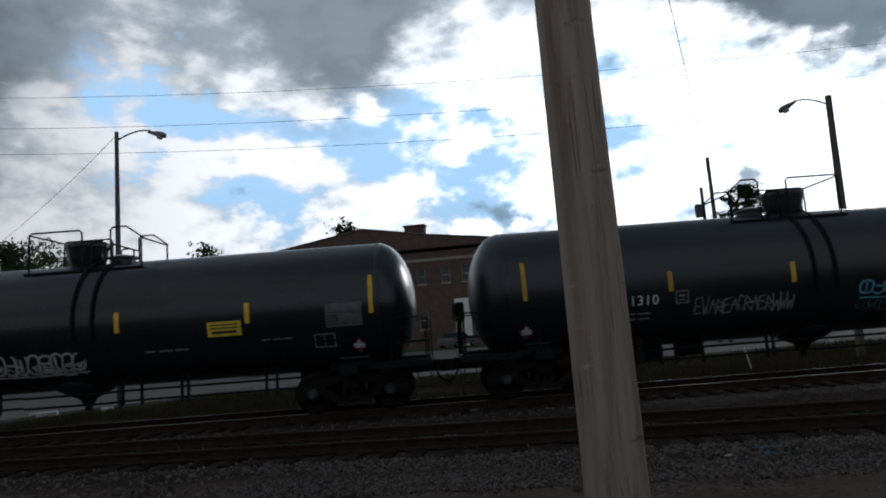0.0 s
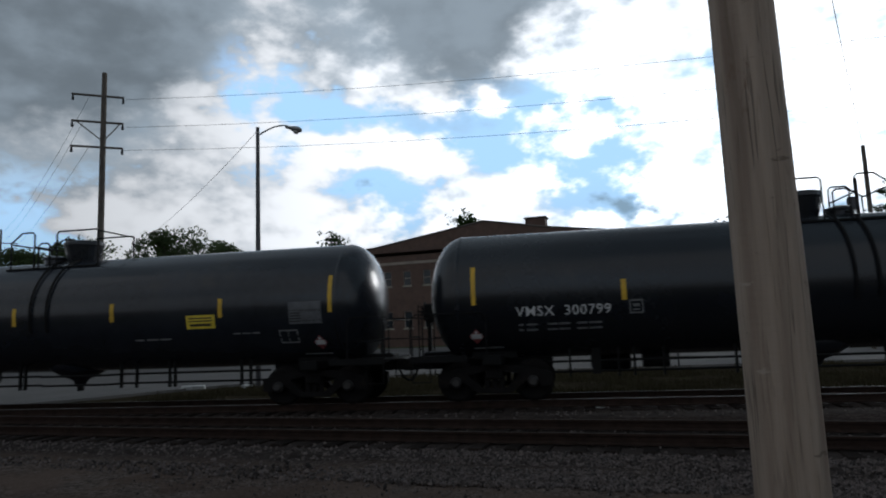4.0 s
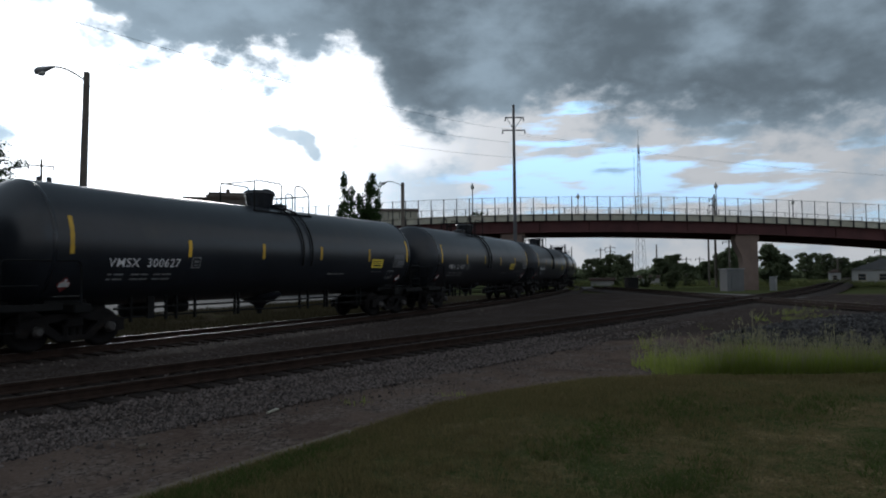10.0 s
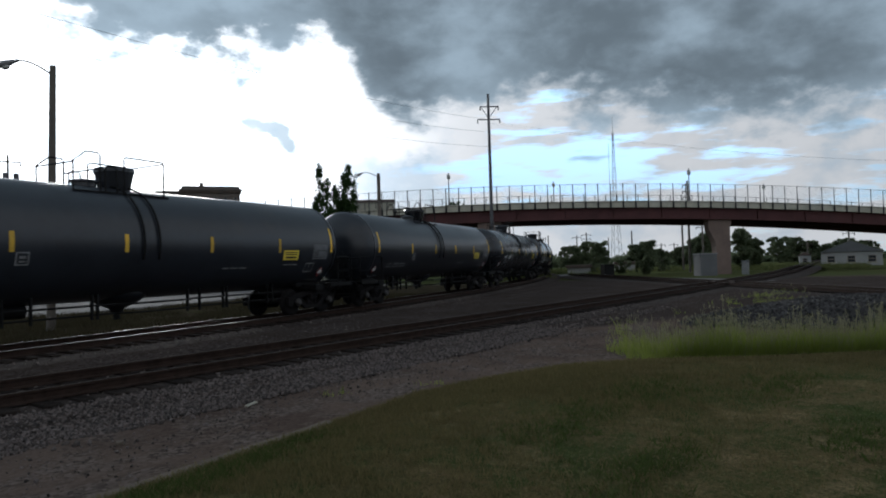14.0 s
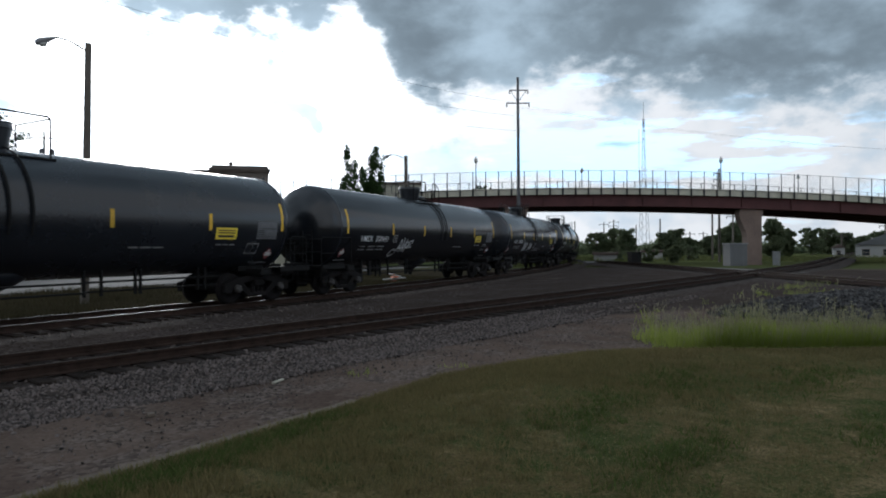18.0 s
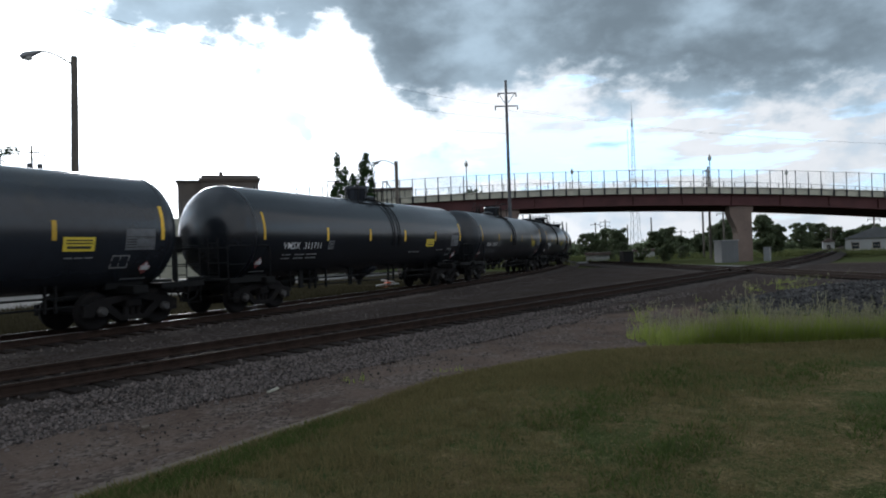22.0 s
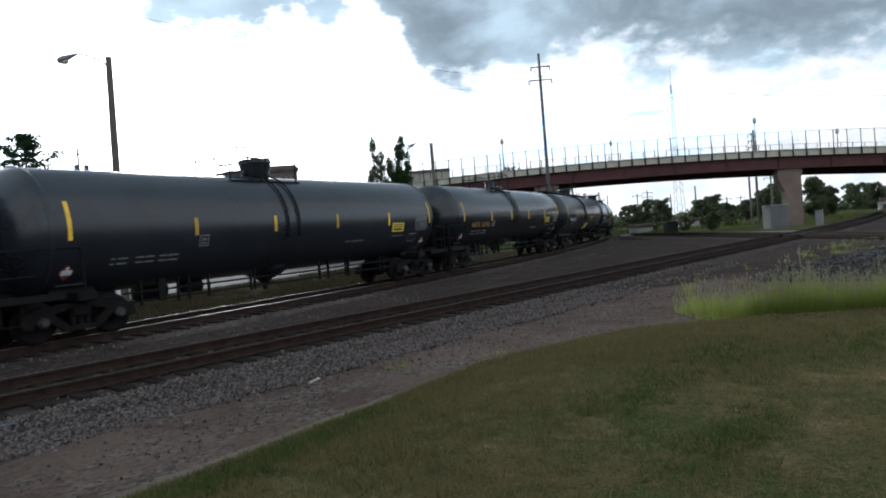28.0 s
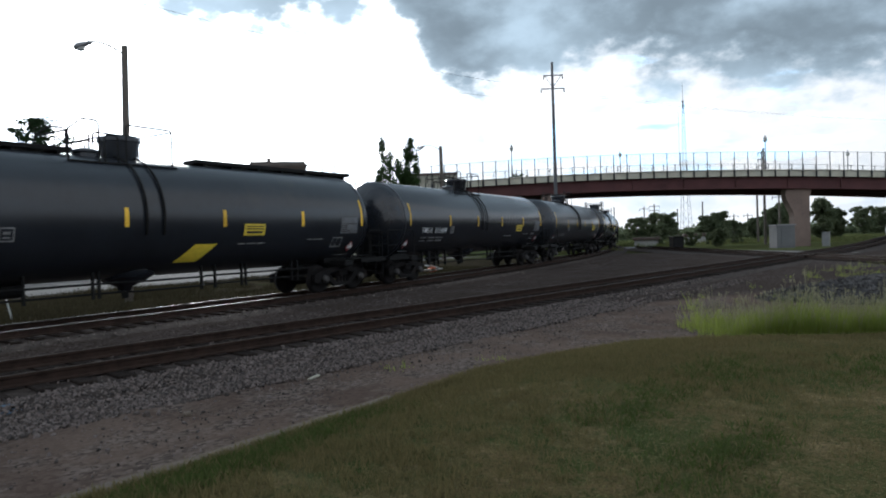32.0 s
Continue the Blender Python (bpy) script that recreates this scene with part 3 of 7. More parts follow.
def build_truck(car, cx):
    """A two-axle truck under the car at cx."""
    for y in (-1.0, 1.0):
        bm = bmesh.new()
        for sgn in (-1, 1):
            add_prism(bm, [(cx + sgn * a, b) for a, b in ((1.32, 0.64), (1.32, 0.36), (1.08, 0.33), (0.97, 0.5), (0.74, 0.46), (0.38, 0.2), (0.3, 0.2), (0.3, 0.34), (0.62, 0.62), (0.3, 0.68), (0.3, 0.82), (0.5, 0.82), (1.0, 0.74))], y - 0.07, y + 0.07)
        add_box(bm, cx - 0.32, cx + 0.32, y - 0.07, y + 0.07, 0.2, 0.32)
        add_box(bm, cx - 0.32, cx + 0.32, y - 0.07, y + 0.07, 0.7, 0.82)
        frame_part = part("side_frame", bm, MAT["truck"], car)
        for k in (-0.17, 0.0, 0.17):
            part("spring", tube([(cx + k, y, 0.31), (cx + k, y, 0.56)], 0.07, 8), MAT["truck"], frame_part)
        for k in (-0.89, 0.89):
            part("bearing_cap", lathe([(0.1, 0), (0.13, 0.03), (0.13, 0.1), (0.08, 0.16), (0.0, 0.16)], pose(cx + k, y + (-0.07 if y < 0 else 0.07), 0.46, 90 if y < 0 else -90), 12), MAT["steel_worn"], frame_part)
    part("bolster", box(cx - 0.2, cx + 0.2, -1.15, 1.15, 0.52, 0.74, 0.03), MAT["truck"], car)
    for k in (-0.89, 0.89):
        axle = part("axle", tube([(cx + k, -1.05, 0.46), (cx + k, 1.05, 0.46)], 0.08, 8), MAT["truck"], car)
        for y, turn in ((-0.76, 180), (0.76, 0)):
            w = part("wheel", MESH["wheel"], None, axle)
            w.matrix_basis = pose(cx + k, y, 0.457, 0, 0, turn)


def rail_loop(bm, pts, r=0.022):
    add_tube(bm, pts, r, 6)


def build_car(style):
    """A black pressure-free tank car, its middle at the origin on top of the rails, number end towards -x."""
    car = thing("tank_car", "x", "tank car", "tank cars of the train")
    # shell with dished heads
    prof = []
    for i in range(9):
        a = i / 8 * math.pi / 2
        prof.append((TANK_R * math.sin(a), -TANK_HALF + 0.85 * (1 - math.cos(a))))
    body = [(r, h) for r, h in prof] + [(TANK_R, -4.0), (TANK_R, -0.02), (TANK_R, 4.0)] + [(r, -h) for r, h in reversed(prof)]
    shell = part("tank", lathe(body, pose(0, 0, TANK_Z, 0, 90), 56), MAT["tank"], car, smooth=True)
    # rings where the jacket sheets lap
    for x in (-TANK_HALF + 0.83, TANK_HALF - 0.83):
        part("jacket_seam", lathe([(TANK_R - 0.01, -0.05), (TANK_R + 0.006, -0.045), (TANK_R + 0.006, 0.045), (TANK_R - 0.01, 0.05)], pose(x, 0, TANK_Z, 0, 90), 48), MAT["tank"], shell, smooth=True)
    flip = style["turn"]
    # side steps: two flat bars that climb the flank to the platform
    for x in ((0.75, 1.2) if flip > 0 else (-0.6, -0.12)):
        bm = bmesh.new()
        add_tube(bm, [(x, -(TANK_R + 0.05) * math.cos(a), TANK_Z + (TANK_R + 0.05) * math.sin(a)) for a in np.linspace(-0.3, 1.42, 14)], 0.03, 6)
        part("ladder_stile", bm, MAT["black_iron"], car)
    # bottom sump and outlet
    part("sump", lathe([(0.05, 0.56), (0.14, 0.58), (0.2, 0.70), (0.5, 0.84), (0.75, 1.0), (0.8, 1.3)], pose(flip * 0.3, 0, 0), 28), MAT["tank"], car, smooth=True)
    part("outlet_valve", lathe([(0.0, 0.4), (0.09, 0.4), (0.09, 0.56), (0.0, 0.56)], pose(flip * 0.3, 0, 0), 10), MAT["black_iron"], car)
    top = TANK_Z + TANK_R
    # manway housing, hatch and safety rails on top
    if style["dome"] == 0:
        part("manway_housing", lathe([(0.40, -0.06), (0.44, 0.1), (0.5, 0.42), (0.53, 0.44), (0.53, 0.5), (0.5, 0.56), (0.0, 0.6)], pose(flip * 0.3, 0, top), 18), MAT["tank"], car, smooth=False)
    else:
        part("manway_housing", lathe([(0.30, -0.06), (0.30, 0.42), (0.36, 0.44), (0.36, 0.5), (0.0, 0.56)], pose(flip * 0.1, 0, top), 16), MAT["tank"], car)
        part("valve_post", lathe([(0.12, -0.05), (0.12, 0.3), (0.17, 0.32), (0.17, 0.38), (0.0, 0.4)], pose(flip * 0.75, -0.1, top), 12), MAT["tank"], car)
    part("hatch_cover", lathe([(0.3, -0.05), (0.3, 0.08), (0.36, 0.1), (0.36, 0.15), (0.1, 0.22), (0.0, 0.22)], pose(flip * (-0.85 if style["dome"] else 1.2), 0, top), 16), MAT["tank"], car)
    for y in (-0.85, 0.6):
        part("platform", box(min(flip * -0.8, flip * 2.05), max(flip * -0.8, flip * 2.05), y, y + 0.25, top - 0.24, top - 0.2), MAT["black_iron"], car)
    # bent safety rails round the platform: a long low one, a tall loop and a short end loop
    zb = top - 0.2
    for y in (-0.75, 0.75):
        for pts in (((-0.72, zb), (-0.72, top + 0.74), (-0.66, top + 0.78), (0.5, top + 0.78), (0.56, top + 0.72), (0.56, zb)),
                    ((0.78, zb), (0.78, top + 0.42), (0.85, top + 0.48), (1.05, top + 0.48), (1.12, top + 0.42), (1.12, zb)),
                    ((1.26, zb), (1.26, top + 0.74), (1.33, top + 0.8), (1.65, top + 0.8), (2.0, top + 0.53), (2.0, zb))):
            part("safety_rail", tube([(flip * x, y, z) for x, z in pts], 0.024, 6), MAT["black_iron"], car)
    for x, z in ((-0.72, 0.74), (2.0, 0.5), (1.26, 0.4)):
        part("cross_rail", tube([(flip * x, -0.75, top + z), (flip * x, 0.75, top + z)], 0.022, 6), MAT["black_iron"], car)
    if style["walk"]:
        for xa, xb in ((-TANK_HALF + 0.25, -1.7), (1.8, TANK_HALF - 0.1)):
            board = part("running_board", box(xa, xb, -0.3, 0.3, top + 0.05, top + 0.16, 0.01), MAT["black_iron"], car)
            for x in np.arange(xa + 0.3, xb, 1.0):
                part("board_bracket", box(x - 0.03, x + 0.03, -0.28, 0.28, top - 0.05, top + 0.05), MAT["black_iron"], board)
        bm = bmesh.new()
        for y in (-0.3, 0.3):
            rail_loop(bm, [(-TANK_HALF + 0.35, y, top + 0.08), (-TANK_HALF + 0.35, y, top + 0.52), (-TANK_HALF + 0.43, y, top + 0.6), (-TANK_HALF + 0.8, y, top + 0.6), (-TANK_HALF + 0.88, y, top + 0.52), (-TANK_HALF + 0.88, y, top + 0.08)])
            rail_loop(bm, [(TANK_HALF - 0.88, y, top + 0.08), (TANK_HALF - 0.88, y, top + 0.42), (TANK_HALF - 0.8, y, top + 0.5), (TANK_HALF - 0.35, y, top + 0.5), (TANK_HALF - 0.3, y, top + 0.08)])
        part("end_rail", bm, MAT["black_iron"], car)
    # underframe: stub sills, bolsters, end platforms, couplers
    for sgn in (-1, 1):
        sill = part("stub_sill", box(min(sgn * 5.6, sgn * 8.75), max(sgn * 5.6, sgn * 8.75), -0.32, 0.32, 0.74, 1.16, 0.03), MAT["black_iron"], car)
        part("saddle", prism([(sgn * 6.4, 0.98), (sgn * 7.5, 0.98), (sgn * 7.35, 1.6), (sgn * 6.55, 1.6)], -0.75, 0.75), MAT["black_iron"], car)
        part("body_bolster", box(sgn * 6.95 - 0.22, sgn * 6.95 + 0.22, -1.42, 1.42, 0.84, 1.06, 0.03), MAT["black_iron"], car)
        part("end_platform", box(min(sgn * 7.9, sgn * 8.85), max(sgn * 7.9, sgn * 8.85), -1.45, 1.45, 1.02, 1.07), MAT["black_iron"], car)
        part("edge_plate", box(min(sgn * 7.5, sgn * 8.85), max(sgn * 7.5, sgn * 8.85), -1.5, -1.46, 0.95, 1.1), MAT["black_iron"], car)
        bm = bmesh.new()
        for y in (-1.4, 1.4):
            x = sgn * 8.8
            reach = 1.75 if sgn < 0 else 0.85
            rail_loop(bm, [(x, y, 1.05), (x, y, 1.98), (x - sgn * 0.08, y, 2.06), (x - sgn * (reach - 0.08), y * 1.06, 2.06), (x - sgn * reach, y * 1.06, 1.98), (x - sgn * reach, y * 1.06, 1.05)], 0.02)
            rail_loop(bm, [(x, y, 1.5), (x - sgn * 0.75, y * 1.03, 1.5)], 0.016)
            rail_loop(bm, [(x, y, 0.95), (x, y, 0.5), (x - sgn * 0.42, y, 0.5), (x - sgn * 0.42, y, 0.95)], 0.02)
        rail_loop(bm, [(sgn * 8.8, -1.4, 2.0), (sgn * 8.8, 1.4, 2.0)], 0.02)
        rail_loop(bm, [(sgn * 8.8, -1.4, 1.55), (sgn * 8.8, -0.7, 1.55)], 0.02)
        part("grab_iron", bm, MAT["black_iron"], car)
        bm = bmesh.new()
        for y in (-0.95, -0.55):
            rail_loop(bm, [(sgn * 8.72, y, 1.05), (sgn * 8.72, y, 2.3 if sgn < 0 else 1.9)], 0.02)
        for z in np.arange(1.25, 2.3 if sgn < 0 else 1.9, 0.3):
            rail_loop(bm, [(sgn * 8.72, -0.95, z), (sgn * 8.72, -0.55, z)], 0.016)
        part("end_ladder", bm, MAT["black_iron"], car)
        bm = bmesh.new()
        add_box(bm, min(sgn * 8.7, sgn * 9.0), max(sgn * 8.7, sgn * 9.0), -0.14, 0.14, 0.74, 1.02, 0.03)
        add_prism(bm, [(sgn * 8.98, -0.16), (sgn * 9.2, -0.2), (sgn * 9.22, -0.05), (sgn * 9.08, 0.04), (sgn * 9.2, 0.16), (sgn * 9.0, 0.2)], 0.72, 1.0, "xy")
        coupler = part("coupler", bm, MAT["truck"], car)
        part("air_hose", tube([(sgn * 8.9, -0.3, 0.8), (sgn * 9.0, -0.3, 0.58), (sgn * 9.12, -0.2, 0.48), (sgn * 9.2, -0.05, 0.5)], 0.03, 6), MAT["black_iron"], coupler)
        build_truck(car, sgn * 6.95)
    part("brake_housing", box(-8.86, -8.62, 0.55, 0.95, 1.9, 2.4, 0.04), MAT["black_iron"], car)
    part("brake_post", box(-8.84, -8.74, 0.68, 0.82, 1.05, 1.9), MAT["black_iron"], car)
    part("brake_wheel", lathe([(0.24, -0.02), (0.27, 0.0), (0.24, 0.02), (0.21, 0.0)], pose(-8.9, 0.75, 2.2, 0, 90), 16), MAT["black_iron"], car)
    # brake pipes under the shell, with their brackets and gear
    for y, z in ((-0.75, 0.86), (-0.7, 0.62)):
        part("brake_pipe", tube([(-5.7, y, z), (-0.9, y, z), (-0.6, y - 0.35, z), (1.3, y - 0.35, z), (1.6, y, z), (5.7, y, z)], 0.03, 6), MAT["black_iron"], car)
    for x, w in ((-5.2, 0.05), (-4.6, 0.2), (-4.1, 0.05), (-3.75, 0.05), (-3.1, 0.05), (-1.55, 0.05), (-1.4, 0.05), (1.5, 0.05), (1.95, 0.05), (2.9, 0.05), (3.05, 0.05), (4.9, 0.05), (5.15, 0.05)):
        part("pipe_bracket", box(x - w / 2, x + w / 2, -0.78, -0.7, 0.5 if w < 0.1 else 0.56, 1.4), MAT["black_iron"], car)
    part("air_reservoir", lathe([(0.0, -0.5), (0.2, -0.46), (0.24, -0.4), (0.24, 0.4), (0.2, 0.46), (0.0, 0.5)], pose(-4.2, 0.35, 0.8, 0, 90), 14), MAT["black_iron"], car)
    part("brake_cylinder", lathe([(0.0, -0.3), (0.18, -0.3), (0.18, 0.3), (0.0, 0.3)], pose(-3.2, -0.1, 0.82, 0, 90), 12), MAT["black_iron"], car)
    # markings that every car of the kind carries
    for x in (-7.3, 7.55):
        part("reflective_strip", tank_patch(x - 0.05, x + 0.05, 2.22, 3.1), MAT["yellow"], car, "long yellow reflective strip near the end")
    for x in (-3.95, -1.1, 1.75, 4.72):
        part("reflective_strip", tank_patch(x - 0.055, x + 0.055, 2.2, 2.66), MAT["yellow"], car, "yellow reflective strip")
    bm = tank_bars([(x0 + 0.85, x1 + 0.85, z, z + 0.038) for z in (1.72, 1.60) for x0, x1 in ((-7.15, -7.05), (-6.98, -6.72), (-6.5, -6.28), (-6.25, -6.0), (-5.85, -5.62), (-5.58, -5.3))])
    tagged(part("small_stencil", bm, MAT["stencil"], car), kind="stuff")
    bm = tank_bars([(-3.85, -3.55, 1.9, 1.93), (-3.85, -3.55, 2.17, 2.2), (-3.85, -3.82, 1.93, 2.17), (-3.58, -3.55, 1.93, 2.17), (-3.77, -3.63, 1.97, 2.0), (-3.77, -3.63, 2.05, 2.11)])
    part("test_stencil", bm, MAT["stencil_dim"], car)
    bars = [(2.3, 2.55, 1.7, 1.74), (2.62, 2.95, 1.7, 1.74), (3.0, 3.3, 1.7, 1.74)]
    for x in (5.35, 5.6, 5.85):
        bars.append((x - 0.35, x - 0.15, 1.78, 1.81))
    tagged(part("small_stencil", tank_bars(bars), MAT["stencil_dim"], car), kind="stuff")
    sign = part("warning_sign", tank_patch(style["sign"] - 0.02, style["sign"] + 0.75, 1.95, 2.28, 0.008), MAT["yellow_sign"], car, "yellow warning sign with dark lettering bars")
    part("sign_text", tank_bars([(style["sign"] + a, style["sign"] + b, c, d) for a, b, c, d in ((0.05, 0.68, 2.19, 2.22), (0.05, 0.68, 2.12, 2.15), (0.08, 0.65, 2.01, 2.07))], 0.011), MAT["dark_ink"], sign)
    panel = part("stencil_panel", tank_patch(6.5, 7.33, 1.97, 2.5, 0.007), MAT["panel"], car, "faded grey qualification stencil panel")
    bars = [(6.5, 7.33, 2.29, 2.305)]
    for k in range(6):
        bars.append((6.84 + k * 0.085, 6.87 + k * 0.085, 2.02, 2.28))
    for k in range(4):
        bars.append((6.53, 6.8, 2.02 + k * 0.065, 2.05 + k * 0.065))
    tagged(part("stencil_lines", tank_bars(bars, 0.009), MAT["dark_ink"], panel), kind="stuff")
    bm = tank_bars([(6.2, 6.68, 1.52, 1.55), (6.2, 6.68, 1.81, 1.84), (6.2, 6.23, 1.55, 1.81), (6.42, 6.44, 1.55, 1.81), (6.65, 6.68, 1.55, 1.81)])
    part("box_stencil", bm, MAT["stencil"], car)
    for x, z in ((7.2, 1.52), (-7.3, 1.52)):
        bm = bmesh.new()
        c = [on_tank(x + dx, z + dz, 0.02) for dx, dz in ((0, -0.17), (0.17, 0), (0, 0.17), (-0.17, 0))]
        vs = [bm.verts.new(v) for v in c]
        bm.faces.new(vs)
        ext = bmesh.ops.extrude_face_region(bm, geom=bm.faces[:])
        for v in ext["geom"]:
            if isinstance(v, bmesh.types.BMVert):
                v.co.y += 0.02
        plate = part("hazard_placard", bm, MAT["placard"], car, "diamond hazard placard, red and white")
        part("placard_band", tank_bars([(x - 0.12, x + 0.12, z - 0.05, z + 0.05)], 0.024), MAT["stencil_bright"], plate)
        part("placard_symbol", tank_bars([(x - 0.03, x + 0.03, z + 0.07, z + 0.12)], 0.024), MAT["stencil_bright"], plate)
    bm = tank_bars([(6.7, 7.4, 1.22, 1.25), (-7.4, -6.7, 1.22, 1.25)], 0.006)
    part("edge_stencil", bm, MAT["stencil_dim"], car)
    return car


def add_lettering(car, words, yellow=False):
    ob = part("reporting_mark", tank_lettering(words.replace(" ", "  "), -6.35, 1.93, 0.235, 1.04), None, car)
    ob.data.materials.clear()
    ob.data.materials.append(MAT["yellow_dim" if yellow else "stencil_bright"])


def add_graffiti(car, seed, x0, x1, z0, z1, material, strokes=9, width=0.035):
    """A sprayed tag: loops and slashes that fill the given part of the side."""
    rng = random.Random(seed)
    bm = bmesh.new()
    step = (x1 - x0) / strokes
    h = z1 - z0
    for k in range(strokes):
        a, b = x0 + k * step, x0 + (k + rng.uniform(0.8, 1.15)) * step
        lo, hi = z0 + rng.uniform(-0.1, 0.15) * h, z1 + rng.uniform(-0.2, 0.15) * h
        mid = (lo + hi) / 2 + rng.uniform(-0.12, 0.12) * h
        kind = rng.randrange(5)
        lean = rng.uniform(0.0, 0.35) * step
        if kind == 0:
            runs = [[(a, lo), (a + lean, hi), (b, mid), (a + lean * 0.5, mid), (b, lo)]]
        elif kind == 1:
            runs = [[((a + b) / 2 + step * 0.4 * math.cos(q), mid + h * 0.42 * math.sin(q)) for q in np.linspace(0.6, 5.9, 11)]]
        elif kind == 2:
            runs = [[(a, lo), ((a + b) / 2 + lean, hi), (b, lo)], [(a + step * 0.2, mid), (b - step * 0.15, mid)]]
        elif kind == 3:
            runs = [[(b, hi), (a, hi - h * 0.1), (a, lo), (b, lo + h * 0.05)], [(a, mid), (b - step * 0.2, mid)]]
        else:
            runs = [[(a, hi), (a + lean, lo), ((a + b) / 2, mid), (b - lean, lo), (b, hi)]]
        for pts in runs:
            tank_stroke(pts, width * rng.uniform(0.7, 1.2), bm, 0.007 + 0.0012 * (k % 3))
    tagged(part("graffiti_tag", bm, material, car), kind="stuff")


def add_bubble_tag(car, seed, x0, x1, z0, z1, material, letters=5, width=0.03, lean=0.12):
    """Sprayed bubble letters: rounded outlines with a bar or hole in each."""
    rng = random.Random(seed)
    bm = bmesh.new()
    w, h = (x1 - x0) / letters, z1 - z0
    for i in range(letters):
        cx, cz = x0 + (i + 0.5) * w, (z0 + z1) / 2 + rng.uniform(-0.06, 0.06) * h
        rx, rz = w * rng.uniform(0.42, 0.56), h * rng.uniform(0.40, 0.5)
        gap = rng.choice((0, 0, 5, 6))
        start = rng.randint(0, 19)
        ring = []
        for k in range(21 - gap):
            a = (k + start) * math.tau / 20
            sq = 1.0 / max(abs(math.cos(a)), abs(math.sin(a))) ** 0.5
            px, pz = rx * math.cos(a) * sq * rng.uniform(0.93, 1.05), rz * math.sin(a) * sq * rng.uniform(0.95, 1.05)
            ring.append((cx + px + lean * pz, cz + pz))
        tank_stroke(ring, width, bm, 0.006 + 0.0008 * i)
        mark = rng.randint(0, 2)
        if mark == 0:
            tank_stroke([(cx - rx * 0.5, cz + rz * 0.1), (cx + rx * 0.6, cz + rz * 0.05)], width, bm, 0.0095)
        elif mark == 1:
            tank_stroke([(cx, cz + rz * 0.6), (cx - rx * 0.1, cz - rz * 0.5)], width * 1.2, bm, 0.0095)
        else:
            tank_stroke([(cx - rx * 0.3, cz - rz * 0.2), (cx, cz - rz * 0.55), (cx + rx * 0.4, cz - rz * 0.1)], width, bm, 0.0095)
    tank_stroke([(x0, z0 - 0.05), (x0 + (x1 - x0) * 0.5, z0 - 0.07), (x1, z0 - 0.03)], width * 0.7, bm, 0.0098)
    tagged(part("graffiti", bm, material, car, "sprayed bubble letters"), kind="stuff")


def add_spiky_tag(car, x0, x1, z0, z1, material, width=0.045):
    """A hand-style tag: steep slanting strokes, a looped tail and a flourish."""
    rng = random.Random(77)
    bm = bmesh.new()
    w, h = x1 - x0, z1 - z0

    def run(pts, k):
        tank_stroke([(x0 + u * w, z0 + v * h) for u, v in pts], width, bm, 0.006 + 0.0006 * k)
    run([(0.13 + 0.13 * math.cos(a), 0.20 + 0.17 * math.sin(a) + 0.05 * math.cos(a)) for a in np.linspace(0.2, 6.4, 18)], 0)
    run([(0.24, 0.28), (0.30, 0.44), (0.36, 0.60)], 1)
    run([(0.33, 0.30), (0.35, 0.62), (0.38, 0.92)], 2)
    run([(0.38, 0.92), (0.43, 0.55), (0.45, 0.22)], 3)
    run([(0.45, 0.25), (0.50, 0.62), (0.52, 0.98), (0.56, 0.60), (0.58, 0.25)], 4)
    run([(0.34, 0.48), (0.48, 0.46), (0.60, 0.50)], 5)
    run([(0.58, 0.28), (0.63, 0.65), (0.66, 0.92), (0.68, 0.55), (0.69, 0.22)], 6)
    run([(0.73 + 0.07 * math.cos(a), 0.62 + 0.17 * math.sin(a)) for a in np.linspace(1.2, 7.6, 12)], 7)
    run([(0.70, 0.50), (0.80, 0.44), (0.84, 0.80), (1.0, 0.88), (0.92, 0.62), (0.86, 0.50), (1.0, 0.50)], 8)
    part("graffiti", bm, material, car, "white sprayed tag with a looped tail")


# ================= plan =================
NEAR_Y = 10.58                      # near rail of the front track
GAUGE = 1.505                        # rail to rail, head centres


def train_y(x):
    """Middle of the train's track; it bends away to the right of the wooden pole."""
    u, w = min(max(x - 6.3, 0.0), 120.0), min(max(x, 0.0), 126.3)
    y = 16.642 + 0.1445 * x + 0.00182 * u * u + 0.00076 * w * w
    if x > 126.3:
        y += 0.629 * (x - 126.3)
    return y


XS = np.concatenate([np.arange(-420, 0, 2.0), np.arange(0, 80, 0.5), np.arange(80, 420, 2.0)])
YS = np.array([train_y(x) for x in XS])
SS = np.concatenate([[0], np.cumsum(np.hypot(np.diff(XS), np.diff(YS)))])
SS -= np.interp(0.0, XS, SS)


def track_at(s):
    x = float(np.interp(s, SS, XS))
    return Vector((x, float(np.interp(x, XS, YS)), 0.0))


def ground_z(x, y):
    """Height of the soil: level by the tracks, falling away towards the bridge."""
    d = math.hypot(x, y)
    t = min(max((d - 52.0) / 40.0, 0.0), 1.0)
    z = -0.28 - 0.40 * t * t * (3 - 2 * t)
    if y > 22 + 0.2 * x and d < 60:
        z -= 0.02
    # the street climbs a little towards the brick building
    if y > 40 and -48 < x < 12:
        k = min((y - 40) / 24, 1.0) * min((x + 48) / 8, 1.0, (12 - x) / 8)
        z += 0.6 * k
    # the low bank on which the lawn lies
    e = lawn_edge(x) - y
    if e > -0.5 and x > -30:
        k = min(max((e + 0.5) / 2.2, 0.0), 1.0)
        z = z + (-0.10 - z) * k * k * (3 - 2 * k) if d < 45 else z
    return z


